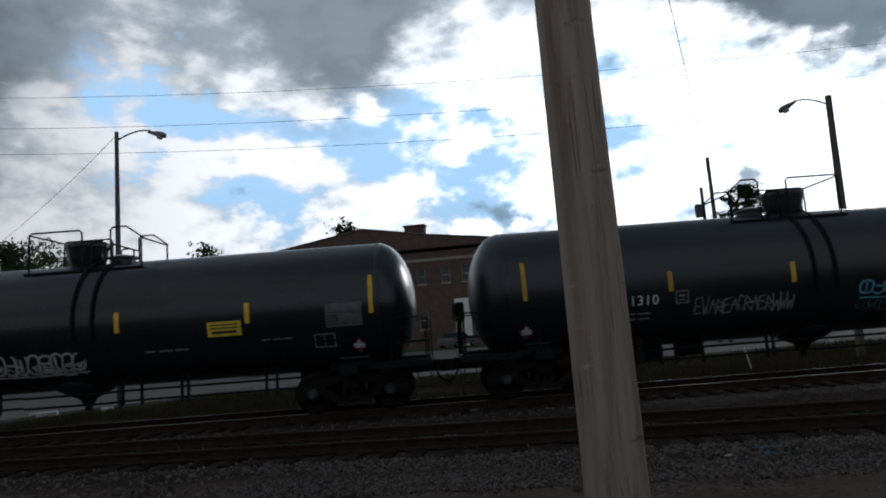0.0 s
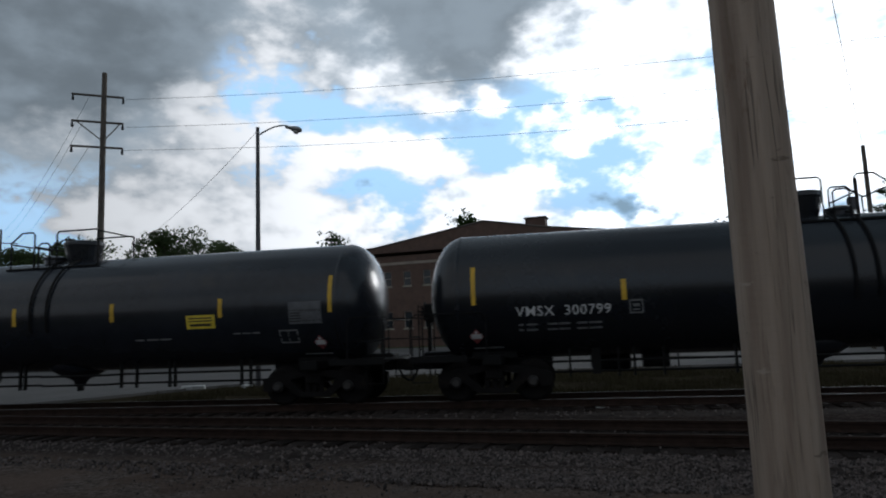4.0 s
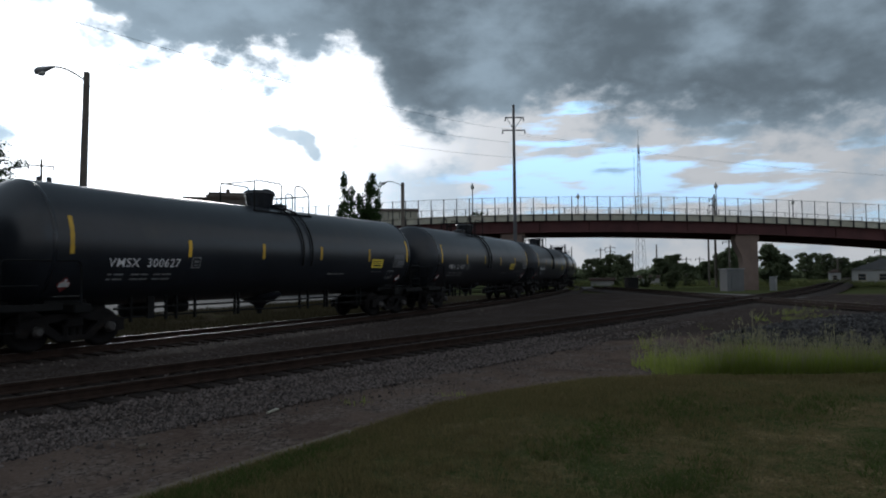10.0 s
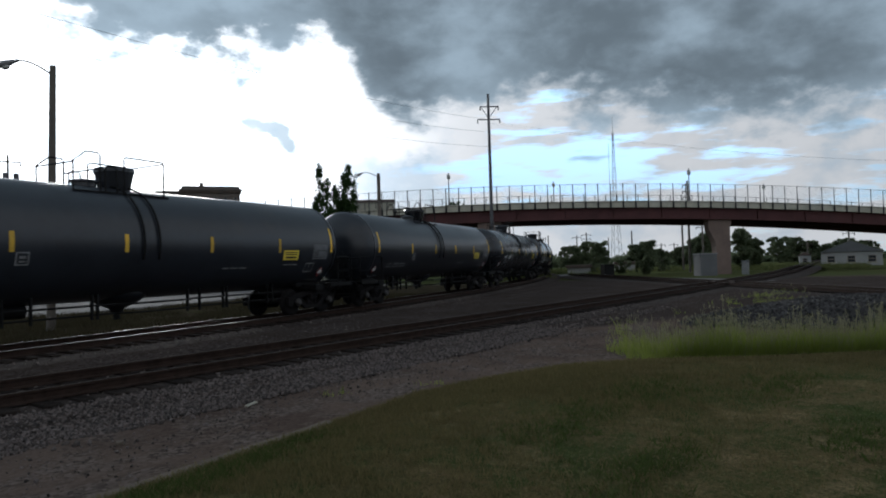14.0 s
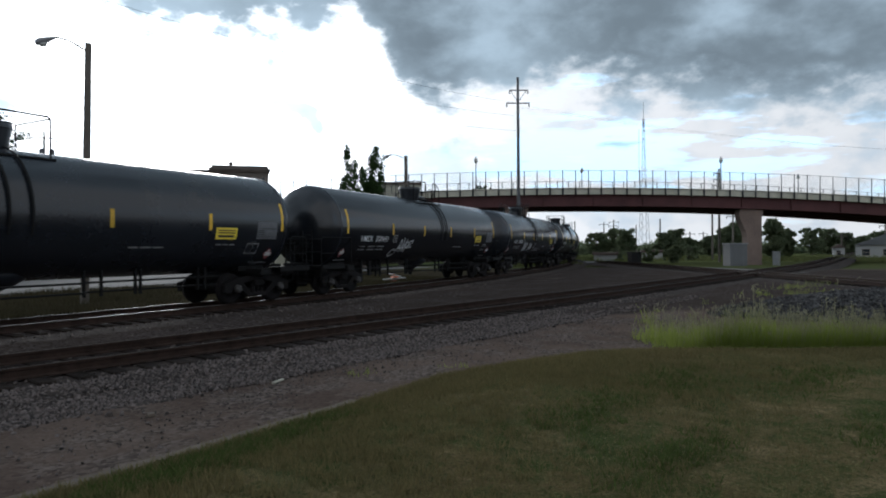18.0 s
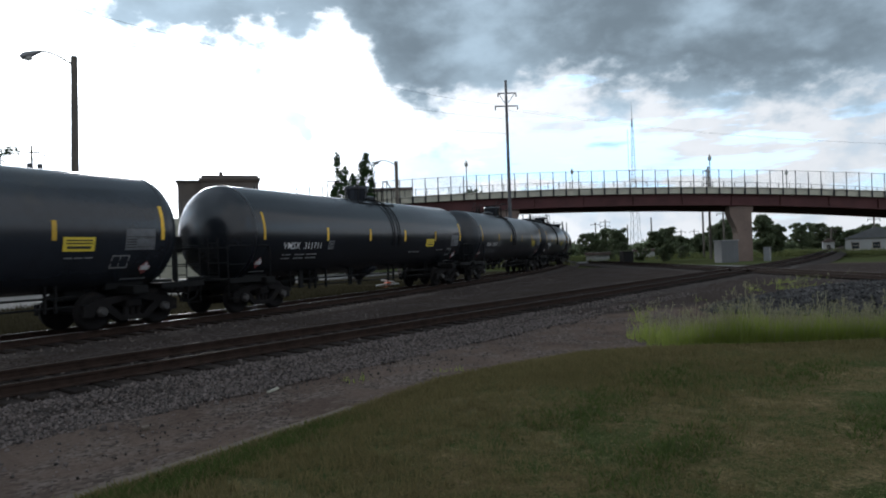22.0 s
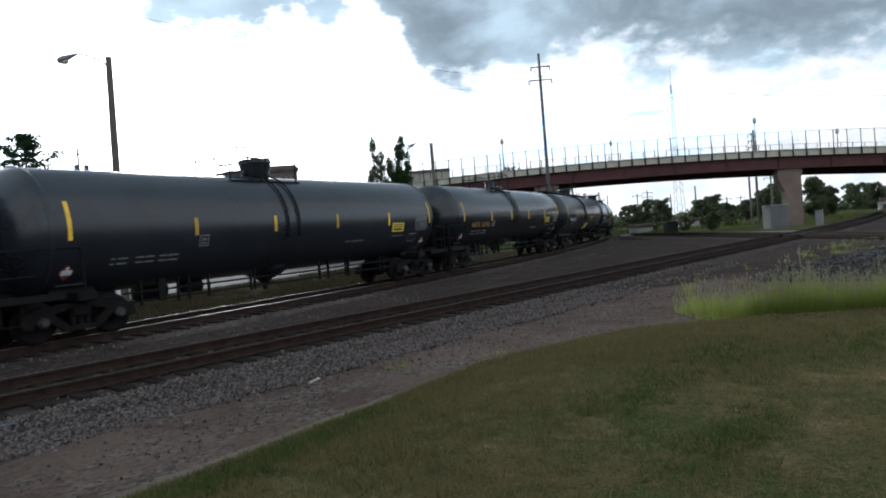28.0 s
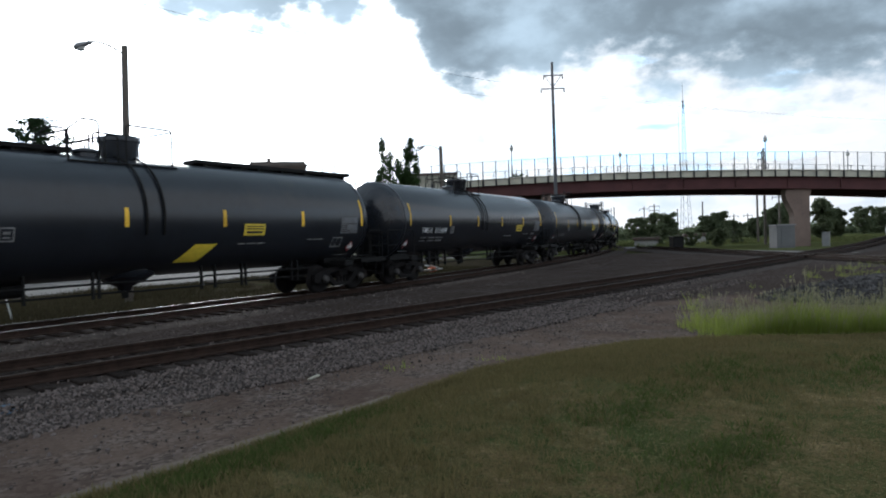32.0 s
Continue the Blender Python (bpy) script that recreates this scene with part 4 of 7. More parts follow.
def lawn_edge(x):
    """Line where the lawn meets the dirt, as y over x."""
    pts = ((-60, 4.6), (-6, 5.2), (0, 5.32), (3, 5.46), (5.5, 5.7), (7.5, 5.96), (9.0, 5.72), (10.6, 5.25), (11.3, 4.75), (12.1, 3.4), (13.9, 1.4), (16, -0.8), (20, -5), (28, -14), (60, -44))
    for (xa, ya), (xb, yb) in zip(pts, pts[1:]):
        if x <= xb:
            return ya + (yb - ya) * (max(x, xa) - xa) / (xb - xa)
    return pts[-1][1]


def build_ground():
    def axis(lo, hi, fine0, fine1, step, far):
        a = list(np.arange(fine0, fine1 + 1e-6, step))
        left = [fine0 - d for d in far if fine0 - d > lo][::-1]
        right = [fine1 + d for d in far if fine1 + d < hi]
        return [lo] + left + a + right + [hi]
    far = (2, 5, 10, 18, 30, 50, 80, 130, 220, 400, 800, 1600)
    gx = axis(-3500, 3500, -30, 40, 0.5, far)
    gy = axis(-3500, 3500, -8, 26, 0.5, far)
    rng = random.Random(4)
    bm = bmesh.new()
    grid = []
    for y in gy:
        row = []
        for x in gx:
            z = ground_z(x, y)
            if abs(x) < 45 and -10 < y < 28:
                z += 0.035 * noise.noise((x * 0.7, y * 0.7, 0)) + 0.015 * noise.noise((x * 2.3, y * 2.3, 3))
            row.append(bm.verts.new((x, y, z)))
        grid.append(row)
    for a, b in zip(grid, grid[1:]):
        for i in range(len(a) - 1):
            bm.faces.new((a[i], a[i + 1], b[i + 1], b[i]))
    solid("ground", bm, MAT["ground"], "brown dirt and gravel yard with green fields beyond", "ground", kind="structure", smooth=True)
    # lawn sheet
    bm = bmesh.new()
    xs = list(np.arange(-30, 16.01, 0.4)) + [20, 30]
    cols = []
    for x in xs:
        e = lawn_edge(x) + 0.1 * noise.noise((x * 1.3, 0, 7)) + 0.05 * noise.noise((x * 4.1, 0, 2))
        n = 24
        col = []
        for i in range(n + 1):
            y = e - (e + 14) * (i / n) ** 1.6
            lift = 0.015 if i == 0 else 0.045
            col.append(bm.verts.new((x, y, ground_z(x, y) + lift + 0.03 * noise.noise((x * 0.7, y * 0.7, 0)))))
        cols.append(col)
    for a, b in zip(cols, cols[1:]):
        for i in range(len(a) - 1):
            bm.faces.new((a[i + 1], b[i + 1], b[i], a[i]))
    solid("lawn", bm, MAT["lawn"], "mown lawn with green and dry brown patches", "lawn", kind="structure", smooth=True)


def ribbon(bm, pts, widths, z0, thick=0.0):
    """A flat strip along pts, (left, right) wide."""
    rows = []
    for i, p in enumerate(pts):
        a, b = pts[max(i - 1, 0)], pts[min(i + 1, len(pts) - 1)]
        d = Vector((b[0] - a[0], b[1] - a[1])).normalized()
        nrm = Vector((-d.y, d.x))
        z = z0(p[0], p[1]) if callable(z0) else z0
        rows.append([bm.verts.new((p[0] + nrm.x * w, p[1] + nrm.y * w, z + dz)) for w, dz in widths])
    for a, b in zip(rows, rows[1:]):
        for i in range(len(a) - 1):
            bm.faces.new((a[i + 1], a[i], b[i], b[i + 1]))


def rail_piece(bm, pts, head):
    """Rail along pts: foot, web and head, or the polished top alone."""
    if head:
        prof = ((-0.011, -0.001), (-0.009, 0.003), (0.009, 0.003), (0.011, -0.001))
    else:
        prof = ((-0.07, -0.17), (-0.07, -0.155), (-0.012, -0.13), (-0.012, -0.045), (-0.037, -0.035), (-0.037, -0.002), (0.037, -0.002), (0.037, -0.035), (0.012, -0.045), (0.012, -0.13), (0.07, -0.155), (0.07, -0.17))
    ribbon(bm, pts, prof, 0.0)


def build_track(name, line, tie_range, label, head="rail_top"):
    """A track: ballast bed, ties and two rails along a line of (x, y)."""
    bm = bmesh.new()
    n = [line(s) for s in np.arange(tie_range[0], tie_range[1], 2.0)]
    ribbon(bm, n, ((2.5, -0.42), (1.75, -0.235), (0.75, -0.20), (-0.75, -0.20), (-1.75, -0.235), (-2.5, -0.42)), 0.0)
    bed = solid(name + "_ballast", bm, MAT["ballast_bed"], "dark crushed stone ballast bed", "ballast", kind="structure", smooth=True)
    track = thing(name, label, "railway track", "railway tracks")
    for off in (-GAUGE / 2, GAUGE / 2):
        pts = []
        for s in np.arange(tie_range[0], tie_range[1], 1.0):
            a, b = line(s), line(s + 0.1)
            d = Vector((b[0] - a[0], b[1] - a[1])).normalized()
            pts.append((a[0] - d.y * off, a[1] + d.x * off))
        bm = bmesh.new()
        rail_piece(bm, pts, False)
        rail = part("rail", bm, MAT["rail_rust"], track, "rusty steel rail")
        bm = bmesh.new()
        rail_piece(bm, pts, True)
        part("rail_head", bm, MAT[head], rail, "narrow worn line along the rail head")
    return track


def tie_mesh():
    bm = box(-0.115, 0.115, -1.3, 1.3, -0.33, -0.172, 0.015)
    return mesh_of(bm, "tie", MAT["tie"])


def lay_ties(track, line, s0, s1, limit):
    """Ties under the rails; the nearest are parts, the rest one mesh."""
    rng = random.Random(9)
    rest = bmesh.new()
    ss = list(np.arange(s0, s1, 0.52))
    order = sorted(ss, key=lambda s: (line(s)[0] - 4) ** 2 + line(s)[1] ** 2)
    near = set(order[:limit])
    for s in ss:
        a, b = line(s), line(s + 0.1)
        h = math.atan2(b[1] - a[1], b[0] - a[0]) + rng.uniform(-0.02, 0.02)
        m = Matrix.Translation((a[0], a[1], rng.uniform(-0.012, 0.006))) @ Matrix.Rotation(h, 4, "Z") @ Matrix.Translation((0, rng.uniform(-0.06, 0.06), 0))
        if s in near:
            t = new("tie", MESH["tie"])
            t.parent = track
            t.matrix_basis = m
        else:
            made = add_box(rest, -0.115, 0.115, -1.3, 1.3, -0.33, -0.175)
            for v in made:
                v.co = m @ v.co
    ob = part("tie_rest", rest, MAT["tie"], track)
    tagged(ob, kind="stuff")


# ================= poles and lamps =================
def build_wood_pole():
    """The weathered pole close to the camera, leaning a little."""
    pole = thing("utility_pole", "weathered grey-brown wooden utility pole with cracks and knots", "utility pole")
    bm = bmesh.new()
    base, tip = Vector((-0.245, 2.57, -0.6)), Vector((-0.245, 2.57, 9.4))
    rings, sides = 90, 48
    prev = None
    for i in range(rings + 1):
        t = i / rings
        c = base.lerp(tip, t) + Vector((0.012 * math.sin(t * 9), 0.01 * math.sin(t * 7 + 1), 0))
        r = 0.130 - 0.028 * t
        ring = []
        for k in range(sides):
            a = k * math.tau / sides
            n1 = noise.noise((math.cos(a) * 2.2, math.sin(a) * 2.2, t * 5)) * 0.010
            n2 = -max(0, noise.noise((math.cos(a) * 7, math.sin(a) * 7, t * 2.5)) - 0.25) * 0.022
            ring.append(bm.verts.new(c + Vector((math.cos(a), math.sin(a), 0)) * (r + n1 + n2)))
        if prev:
            for k in range(sides):
                bm.faces.new((prev[k], prev[(k + 1) % sides], ring[(k + 1) % sides], ring[k]))
        prev = ring
    bm.faces.new(prev)
    part("trunk", bm, MAT["pole_grain"], pole, smooth=True)
    return pole


def pole_grain():
    m = bpy.data.materials.new("pole_grain")
    m.use_nodes = True
    n = Nodes(m.node_tree)
    at = n.add("ShaderNodeTexCoord").outputs["Object"]
    long = n.vec("MULTIPLY", at, (1.0, 1.0, 0.06))
    streak = n.noise(long, 38.0, 6.0, 0.65)
    wide = n.noise(long, 9.0, 4.0, 0.6)
    col = n.mix(n.smooth(wide, 0.3, 0.7), (0.23, 0.175, 0.14), (0.40, 0.32, 0.26))
    col = n.mix(n.smooth(streak, 0.52, 0.72, 0.0, 0.6), col, (0.16, 0.12, 0.09))
    col = n.mix(n.smooth(n.noise(n.vec("MULTIPLY", at, (1, 1, 0.4)), 5.0, 5.0, 0.7), 0.62, 0.72, 0.0, 0.6), col, (0.15, 0.085, 0.055))
    # long drying checks, narrow and dark, broken off here and there
    check = n.math("ABSOLUTE", n.math("SUBTRACT", n.noise(n.vec("MULTIPLY", at, (1.0, 1.0, 0.035)), 15.0, 3.0, 0.55), 0.5))
    here = n.smooth(n.noise(n.vec("MULTIPLY", at, (1.0, 1.0, 0.3)), 4.0, 3.0, 0.6), 0.46, 0.58)
    split = n.math("MULTIPLY", n.smooth(check, 0.004, 0.016, 1.0, 0.0), here)
    col = n.mix(n.math("MULTIPLY", split, 0.42), col, (0.035, 0.026, 0.02))
    # short scars and spike marks across the grain
    scar = n.noise(n.vec("MULTIPLY", at, (3.0, 3.0, 9.0)), 2.2, 3.0, 0.6)
    col = n.mix(n.smooth(scar, 0.66, 0.74, 0.0, 0.6), col, (0.09, 0.065, 0.05))
    col = n.mix(n.smooth(scar, 0.34, 0.27, 0.0, 0.5), col, (0.46, 0.39, 0.33))
    b = n.add("ShaderNodeBsdfPrincipled", Roughness=0.85)
    b.inputs["Specular IOR Level"].default_value = 0.25
    n.put(b, "Base Color", col)
    rough_up = n.math("SUBTRACT", n.math("ADD", streak, n.math("MULTIPLY", scar, 0.6)), n.math("MULTIPLY", split, 1.2))
    n.put(b, "Normal", n.add("ShaderNodeBump", Strength=0.7, Distance=0.012, Height=rough_up).outputs[0])
    n.add("ShaderNodeOutputMaterial", Surface=b.outputs[0])
    MAT["pole_grain"] = m


def build_street_lamp(x, y, top, arm, material, lean=0.0, thick=(0.12, 0.10, 0.075), nod=12):
    """A cobra-head lamp on a tall pole; arm is the reach (dx, dy)."""
    lamp = thing("street_lamp", "tall street lamp with a curved arm and cobra head", "street lamp", "street lamps")
    z0 = ground_z(x, y)
    part("pole", tube([(x, y, z0 - 0.1), (x + lean * 0.5, y, (z0 + top) / 2), (x + lean, y, top)], list(thick), 12), MAT[material], lamp)
    ax, ay = arm
    L = math.hypot(ax, ay)
    pts = [(x + lean + ax * u, y + ay * u, top - 0.35 + 0.55 * math.sin(min(1, u * 1.25) * math.pi / 2) - 0.16 * u * u) for u in np.linspace(0, 0.8, 8)]
    part("arm", tube(pts, 0.032, 8), MAT[material], lamp)
    h = math.degrees(math.atan2(ay, ax))
    hp = pose(x + lean + ax * 0.95, y + ay * 0.95, top - 0.02, 0, nod, h)
    bm = bmesh.new()
    prof = [(0.0, -0.36), (0.06, -0.35), (0.10, -0.15), (0.16, 0.05), (0.17, 0.2), (0.10, 0.34), (0.0, 0.36)]
    add_lathe(bm, prof, hp @ pose(0, 0, 0, 0, 90) @ Matrix.Diagonal((0.75, 1, 1, 1)), 14)
    head = part("lamp_housing", bm, MAT["lamp_head"], lamp, smooth=True)
    part("lens", lathe([(0.0, -0.11), (0.10, -0.09), (0.14, 0.0), (0.0, 0.0)], hp @ pose(0.12, 0, -0.09), 12), MAT["glass_lens"], head, smooth=True)
    return lamp


def build_power_pole(x, y, top, arms, material="old_wood", r0=0.17, r1=0.11, label="wooden power pole with cross-arms and insulators"):
    """arms: rows of (height, half-length, heading, brace)."""
    pole = thing("power_pole", label, "power pole", "power poles")
    z0 = ground_z(x, y)
    part("post", tube([(x, y, z0 - 0.2), (x, y, top)], [r0, r1], 10), MAT[material], pole)
    for z, half, head, brace in arms:
        c, s = math.cos(radians(head)), math.sin(radians(head))
        lo, hi = (-half, half) if not isinstance(half, tuple) else half
        arm = part("cross_arm", tube([(x + c * lo, y + s * lo, z), (x + c * hi, y + s * hi, z)], 0.075, 6), MAT[material], pole)
        for e in (lo, hi):
            if abs(e) > 0.3:
                part("insulator", lathe([(0.0, -0.4), (0.07, -0.38), (0.09, -0.3), (0.06, -0.25), (0.09, -0.2), (0.06, -0.15), (0.05, 0.0), (0, 0)], pose(x + c * e * 0.96, y + s * e * 0.96, z - 0.04), 8), MAT["black_iron"], arm)
        if brace:
            for e in (lo, hi):
                if abs(e) > 0.3:
                    part("brace", tube([(x, y, z - brace), (x + c * e * 0.85, y + s * e * 0.85, z)], 0.04, 5), MAT[material], pole)
    return pole


def build_wire(a, b, sag, name="power_line", r=0.012):
    pts = []
    for i in range(17):
        t = i / 16
        p = Vector(a).lerp(Vector(b), t)
        p.z -= sag * 4 * t * (1 - t)
        pts.append(p)
    return solid(name, tube(pts, r, 4), MAT["wire"], "thin dark overhead wire", "overhead wire", "overhead wires")


# ================= bridge =================
BN = Vector((0.780, 0.625, 0))        # from the camera to the bridge
BU = Vector((0.625, -0.780, 0))       # along the bridge, to the right
BD = 80.0


def deck_z(v):
    return 9.05 - 0.00095 * (v - 15.0) ** 2 if v < 60 else 7.126 - 0.0855 * (v - 60)


def bridge_strip(bm, v0, v1, n0, n1, dz0, dz1, step=4.0):
    """A beam along the bridge from v0 to v1, n0..n1 deep, between two offsets from the deck line."""
    vs = list(np.arange(v0, v1, step)) + [v1]
    rows = []
    for v in vs:
        z = deck_z(v)
        row = []
        for n, dz in ((n0, dz0), (n1, dz0), (n1, dz1), (n0, dz1)):
            p = BN * (BD + n) + BU * v
            row.append(bm.verts.new((p.x, p.y, z + dz)))
        rows.append(row)
    for a, b in zip(rows, rows[1:]):
        for i in range(4):
            bm.faces.new((a[i], a[(i + 1) % 4], b[(i + 1) % 4], b[i]))
    bm.faces.new(rows[0][::-1])
    bm.faces.new(rows[-1])
    bmesh.ops.recalc_face_normals(bm, faces=bm.faces[:])
    return bm


def build_bridge():
    b = thing("road_bridge", "road overpass with dark red steel girders, concrete parapet and tall mesh fence", "bridge", kind="structure")
    V0, V1, W = -60.0, 120.0, 13.0
    part("deck", bridge_strip(bmesh.new(), V0, V1, 0.2, W - 0.2, -1.00, -0.75), MAT["concrete"], b)
    for n in (0.0, W - 0.35):
        part("parapet", bridge_strip(bmesh.new(), V0, V1, n, n + 0.35, -0.90, -0.30), MAT["parapet_concrete"], b, "pale concrete parapet")
        part("coping", bridge_strip(bmesh.new(), V0, V1, n - 0.03, n + 0.38, -0.30, -0.20), MAT["parapet_concrete"], b)
        part("ledge", bridge_strip(bmesh.new(), V0, V1, n - 0.06, n + 0.3, -1.00, -0.88), MAT["parapet_concrete"], b)
    for n in (0.45, 4.3, 8.2, W - 0.6):
        g = part("girder", bridge_strip(bmesh.new(), -14.0, V1, n, n + 0.06, -2.36, -1.00), MAT["girder_red"], b, "dark red steel girder")
        part("flange", bridge_strip(bmesh.new(), -14.0, V1, n - 0.2, n + 0.26, -2.42, -2.36), MAT["girder_red"], g)
        if n < 1:
            for v in np.arange(-12, 100, 6.0):
                part("stiffener", bridge_strip(bmesh.new(), v, v + 0.04, n - 0.17, n, -2.34, -1.02), MAT["girder_red"], g)
    # approach wall on the far side of the tracks
    bm = bmesh.new()
    vs = list(np.arange(V0, -13.0, 4.0)) + [-13.0]
    rows = []
    for v in vs:
        row = []
        for n, top in ((0.05, False), (W, False), (W, True), (0.05, True)):
            p = BN * (BD + n) + BU * v
            row.append(bm.verts.new((p.x, p.y, deck_z(v) - 0.95 if top else -1.6)))
        rows.append(row)
    for a, c in zip(rows, rows[1:]):
        for i in range(4):
            bm.faces.new((a[i], a[(i + 1) % 4], c[(i + 1) % 4], c[i]))
    bm.faces.new(rows[0][::-1])
    bm.faces.new(rows[-1])
    part("abutment", bm, MAT["concrete"], b)
    # piers
    for v in (9.0, 37.6, 78.0, 106.0):
        zt = deck_z(v) - 2.42
        col = [(-0.82, -1.5), (0.95, -1.5), (0.95, zt - 1.0), (1.15, zt - 0.5), (1.15, zt), (-1.7, zt), (-1.75, zt - 0.7), (-1.6, zt - 1.3), (-0.95, zt - 2.7), (-0.82, zt - 3.4)]
        pier = None
        for n in (0.6,):
            bm = bmesh.new()
            add_prism(bm, col, -0.7, 0.7)
            m = Matrix.Translation(BN * (BD + n + 0.7) + BU * v) @ Matrix.Rotation(math.atan2(BU.y, BU.x), 4, "Z")
            bmesh.ops.transform(bm, matrix=m, verts=bm.verts[:])
            pier = part("pier", bm, MAT["pier_brown"], b, "brown concrete pier that widens at the top")
    # fence posts, rails and mesh
    for n in (-0.14, W - 0.2):
        rng = np.arange(-40, 100, 1.55)
        for i, v in enumerate(rng):
            p = BN * (BD + n) + BU * v
            z = deck_z(v)
            post = part("fence_post", box(p.x - 0.04, p.x + 0.04, p.y - 0.04, p.y + 0.04, z - 0.95 if n < 1 else z - 0.5, z + 1.9), MAT["fence_iron"], b)
            if n < 1:
                part("post_shoe", box(p.x - 0.085, p.x + 0.085, p.y - 0.085, p.y + 0.085, z - 1.05, z - 0.3, 0.01), MAT["fence_iron"], post)
        bm = bmesh.new()
        for dz in (-0.35, 1.85):
            add_tube(bm, [tuple(BN * (BD + n) + BU * v + Vector((0, 0, deck_z(v) + dz))) for v in np.arange(-40, 101, 4.0)], 0.022, 5)
        part("fence_rail", bm, MAT["fence_iron"], b)
        bm = bmesh.new()
        for v in np.arange(-40, 99.9, 0.31):
            for s in (-1, 1):
                a = BN * (BD + n + 0.04) + BU * v + Vector((0, 0, deck_z(v) + (-0.35 if s > 0 else 1.85)))
                c = BN * (BD + n + 0.04) + BU * (v + 1.8) + Vector((0, 0, deck_z(v + 1.8) + (1.85 if s > 0 else -0.35)))
                w = BU * 0.006
                q = [bm.verts.new(t) for t in (a - w, a + w, c + w, c - w)]
                bm.faces.new(q)
        tagged(part("fence_mesh", bm, MAT["galvanised"], b), kind="stuff")
    return b


def build_bridge_lamp(v, n, h):
    p = BN * (BD + n) + BU * v
    z = deck_z(v) - 0.3
    lamp = thing("bridge_lamp", "slim post-top lamp with a glass lantern on the bridge", "street lamp", "bridge lamps")
    part("post", tube([(p.x, p.y, z), (p.x, p.y, z + 0.9), (p.x, p.y, z + h - 0.7)], [0.13, 0.075, 0.055], 8), MAT["lamp_metal"], lamp)
    part("lantern", lathe([(0.08, 0.0), (0.2, 0.12), (0.24, 0.35), (0.15, 0.6), (0.0, 0.68)], pose(p.x, p.y, z + h - 0.7), 10), MAT["glass_lens"], lamp, smooth=True)
    part("finial", lathe([(0.16, 0.55), (0.05, 0.7), (0.03, 0.85), (0.0, 0.88)], pose(p.x, p.y, z + h - 0.7), 8), MAT["lamp_metal"], lamp)
    return lamp


# ================= trees =================
def leaf_clump(bm, c, size, count, rng, flat=1.0, leaf=0.16):
    for _ in range(count):
        u = Vector((rng.gauss(0, 1), rng.gauss(0, 1), rng.gauss(0, 1)))
        u.normalize()
        r = size * rng.random() ** 0.4
        p = c + Vector((u.x * r, u.y * r, u.z * r * flat))
        a = Vector((rng.gauss(0, 1), rng.gauss(0, 1), rng.gauss(0, 1))).normalized()
        b = a.cross(Vector((rng.gauss(0, 1), rng.gauss(0, 1), rng.gauss(0, 1)))).normalized()
        l = leaf * rng.uniform(0.6, 1.4)
        vs = [bm.verts.new(p + a * l), bm.verts.new(p + b * l * 0.55), bm.verts.new(p - a * l), bm.verts.new(p - b * l * 0.55)]
        bm.faces.new(vs)


def build_tree(name, x, y, height, spread, seed, label, category="tree", crown0=0.25, clumps=34, per=60, leaf=0.2, material="leaves_dark", shape="round", group="trees"):
    rng = random.Random(seed)
    z0 = ground_z(x, y) - 0.1
    tree = thing(name, label, category, group)
    bm = bmesh.new()
    tip = Vector((x + rng.uniform(-0.3, 0.3), y, z0 + height * 0.8))
    add_tube(bm, [(x, y, z0), (x + rng.uniform(-0.1, 0.1), y, z0 + height * 0.35), tuple(tip)], [height * 0.022 + 0.05, height * 0.016 + 0.03, 0.04], 8)
    crown = bmesh.new()
    for k in range(clumps):
        t = crown0 + (1 - crown0) * (k + rng.random()) / clumps
        if shape == "round":
            w = spread * math.sqrt(max(0.05, 1 - ((t - 0.58) / 0.5) ** 2))
        elif shape == "column":
            w = spread * (1.0 - 0.55 * abs(t - 0.5))
        else:
            w = spread * (1.05 - t) + 0.15
        a = rng.uniform(0, math.tau)
        r = w * math.sqrt(rng.random()) * rng.uniform(0.65, 1.3)
        c = Vector((x + math.cos(a) * r, y + math.sin(a) * r, z0 + t * height))
        if rng.random() < 0.5:
            add_tube(bm, [(x, y, z0 + max(0.15, t - 0.2) * height), tuple((c + Vector((x, y, c.z))) / 2 - Vector((0, 0, height * 0.03))), tuple(c)], [height * 0.008 + 0.02, height * 0.005 + 0.015, 0.012], 5)
        leaf_clump(crown, c, height * rng.uniform(0.06, 0.13), per, rng, 0.75, leaf)
    part("trunk", bm, MAT["bark"], tree)
    part("crown", crown, MAT[material], tree)
    return tree


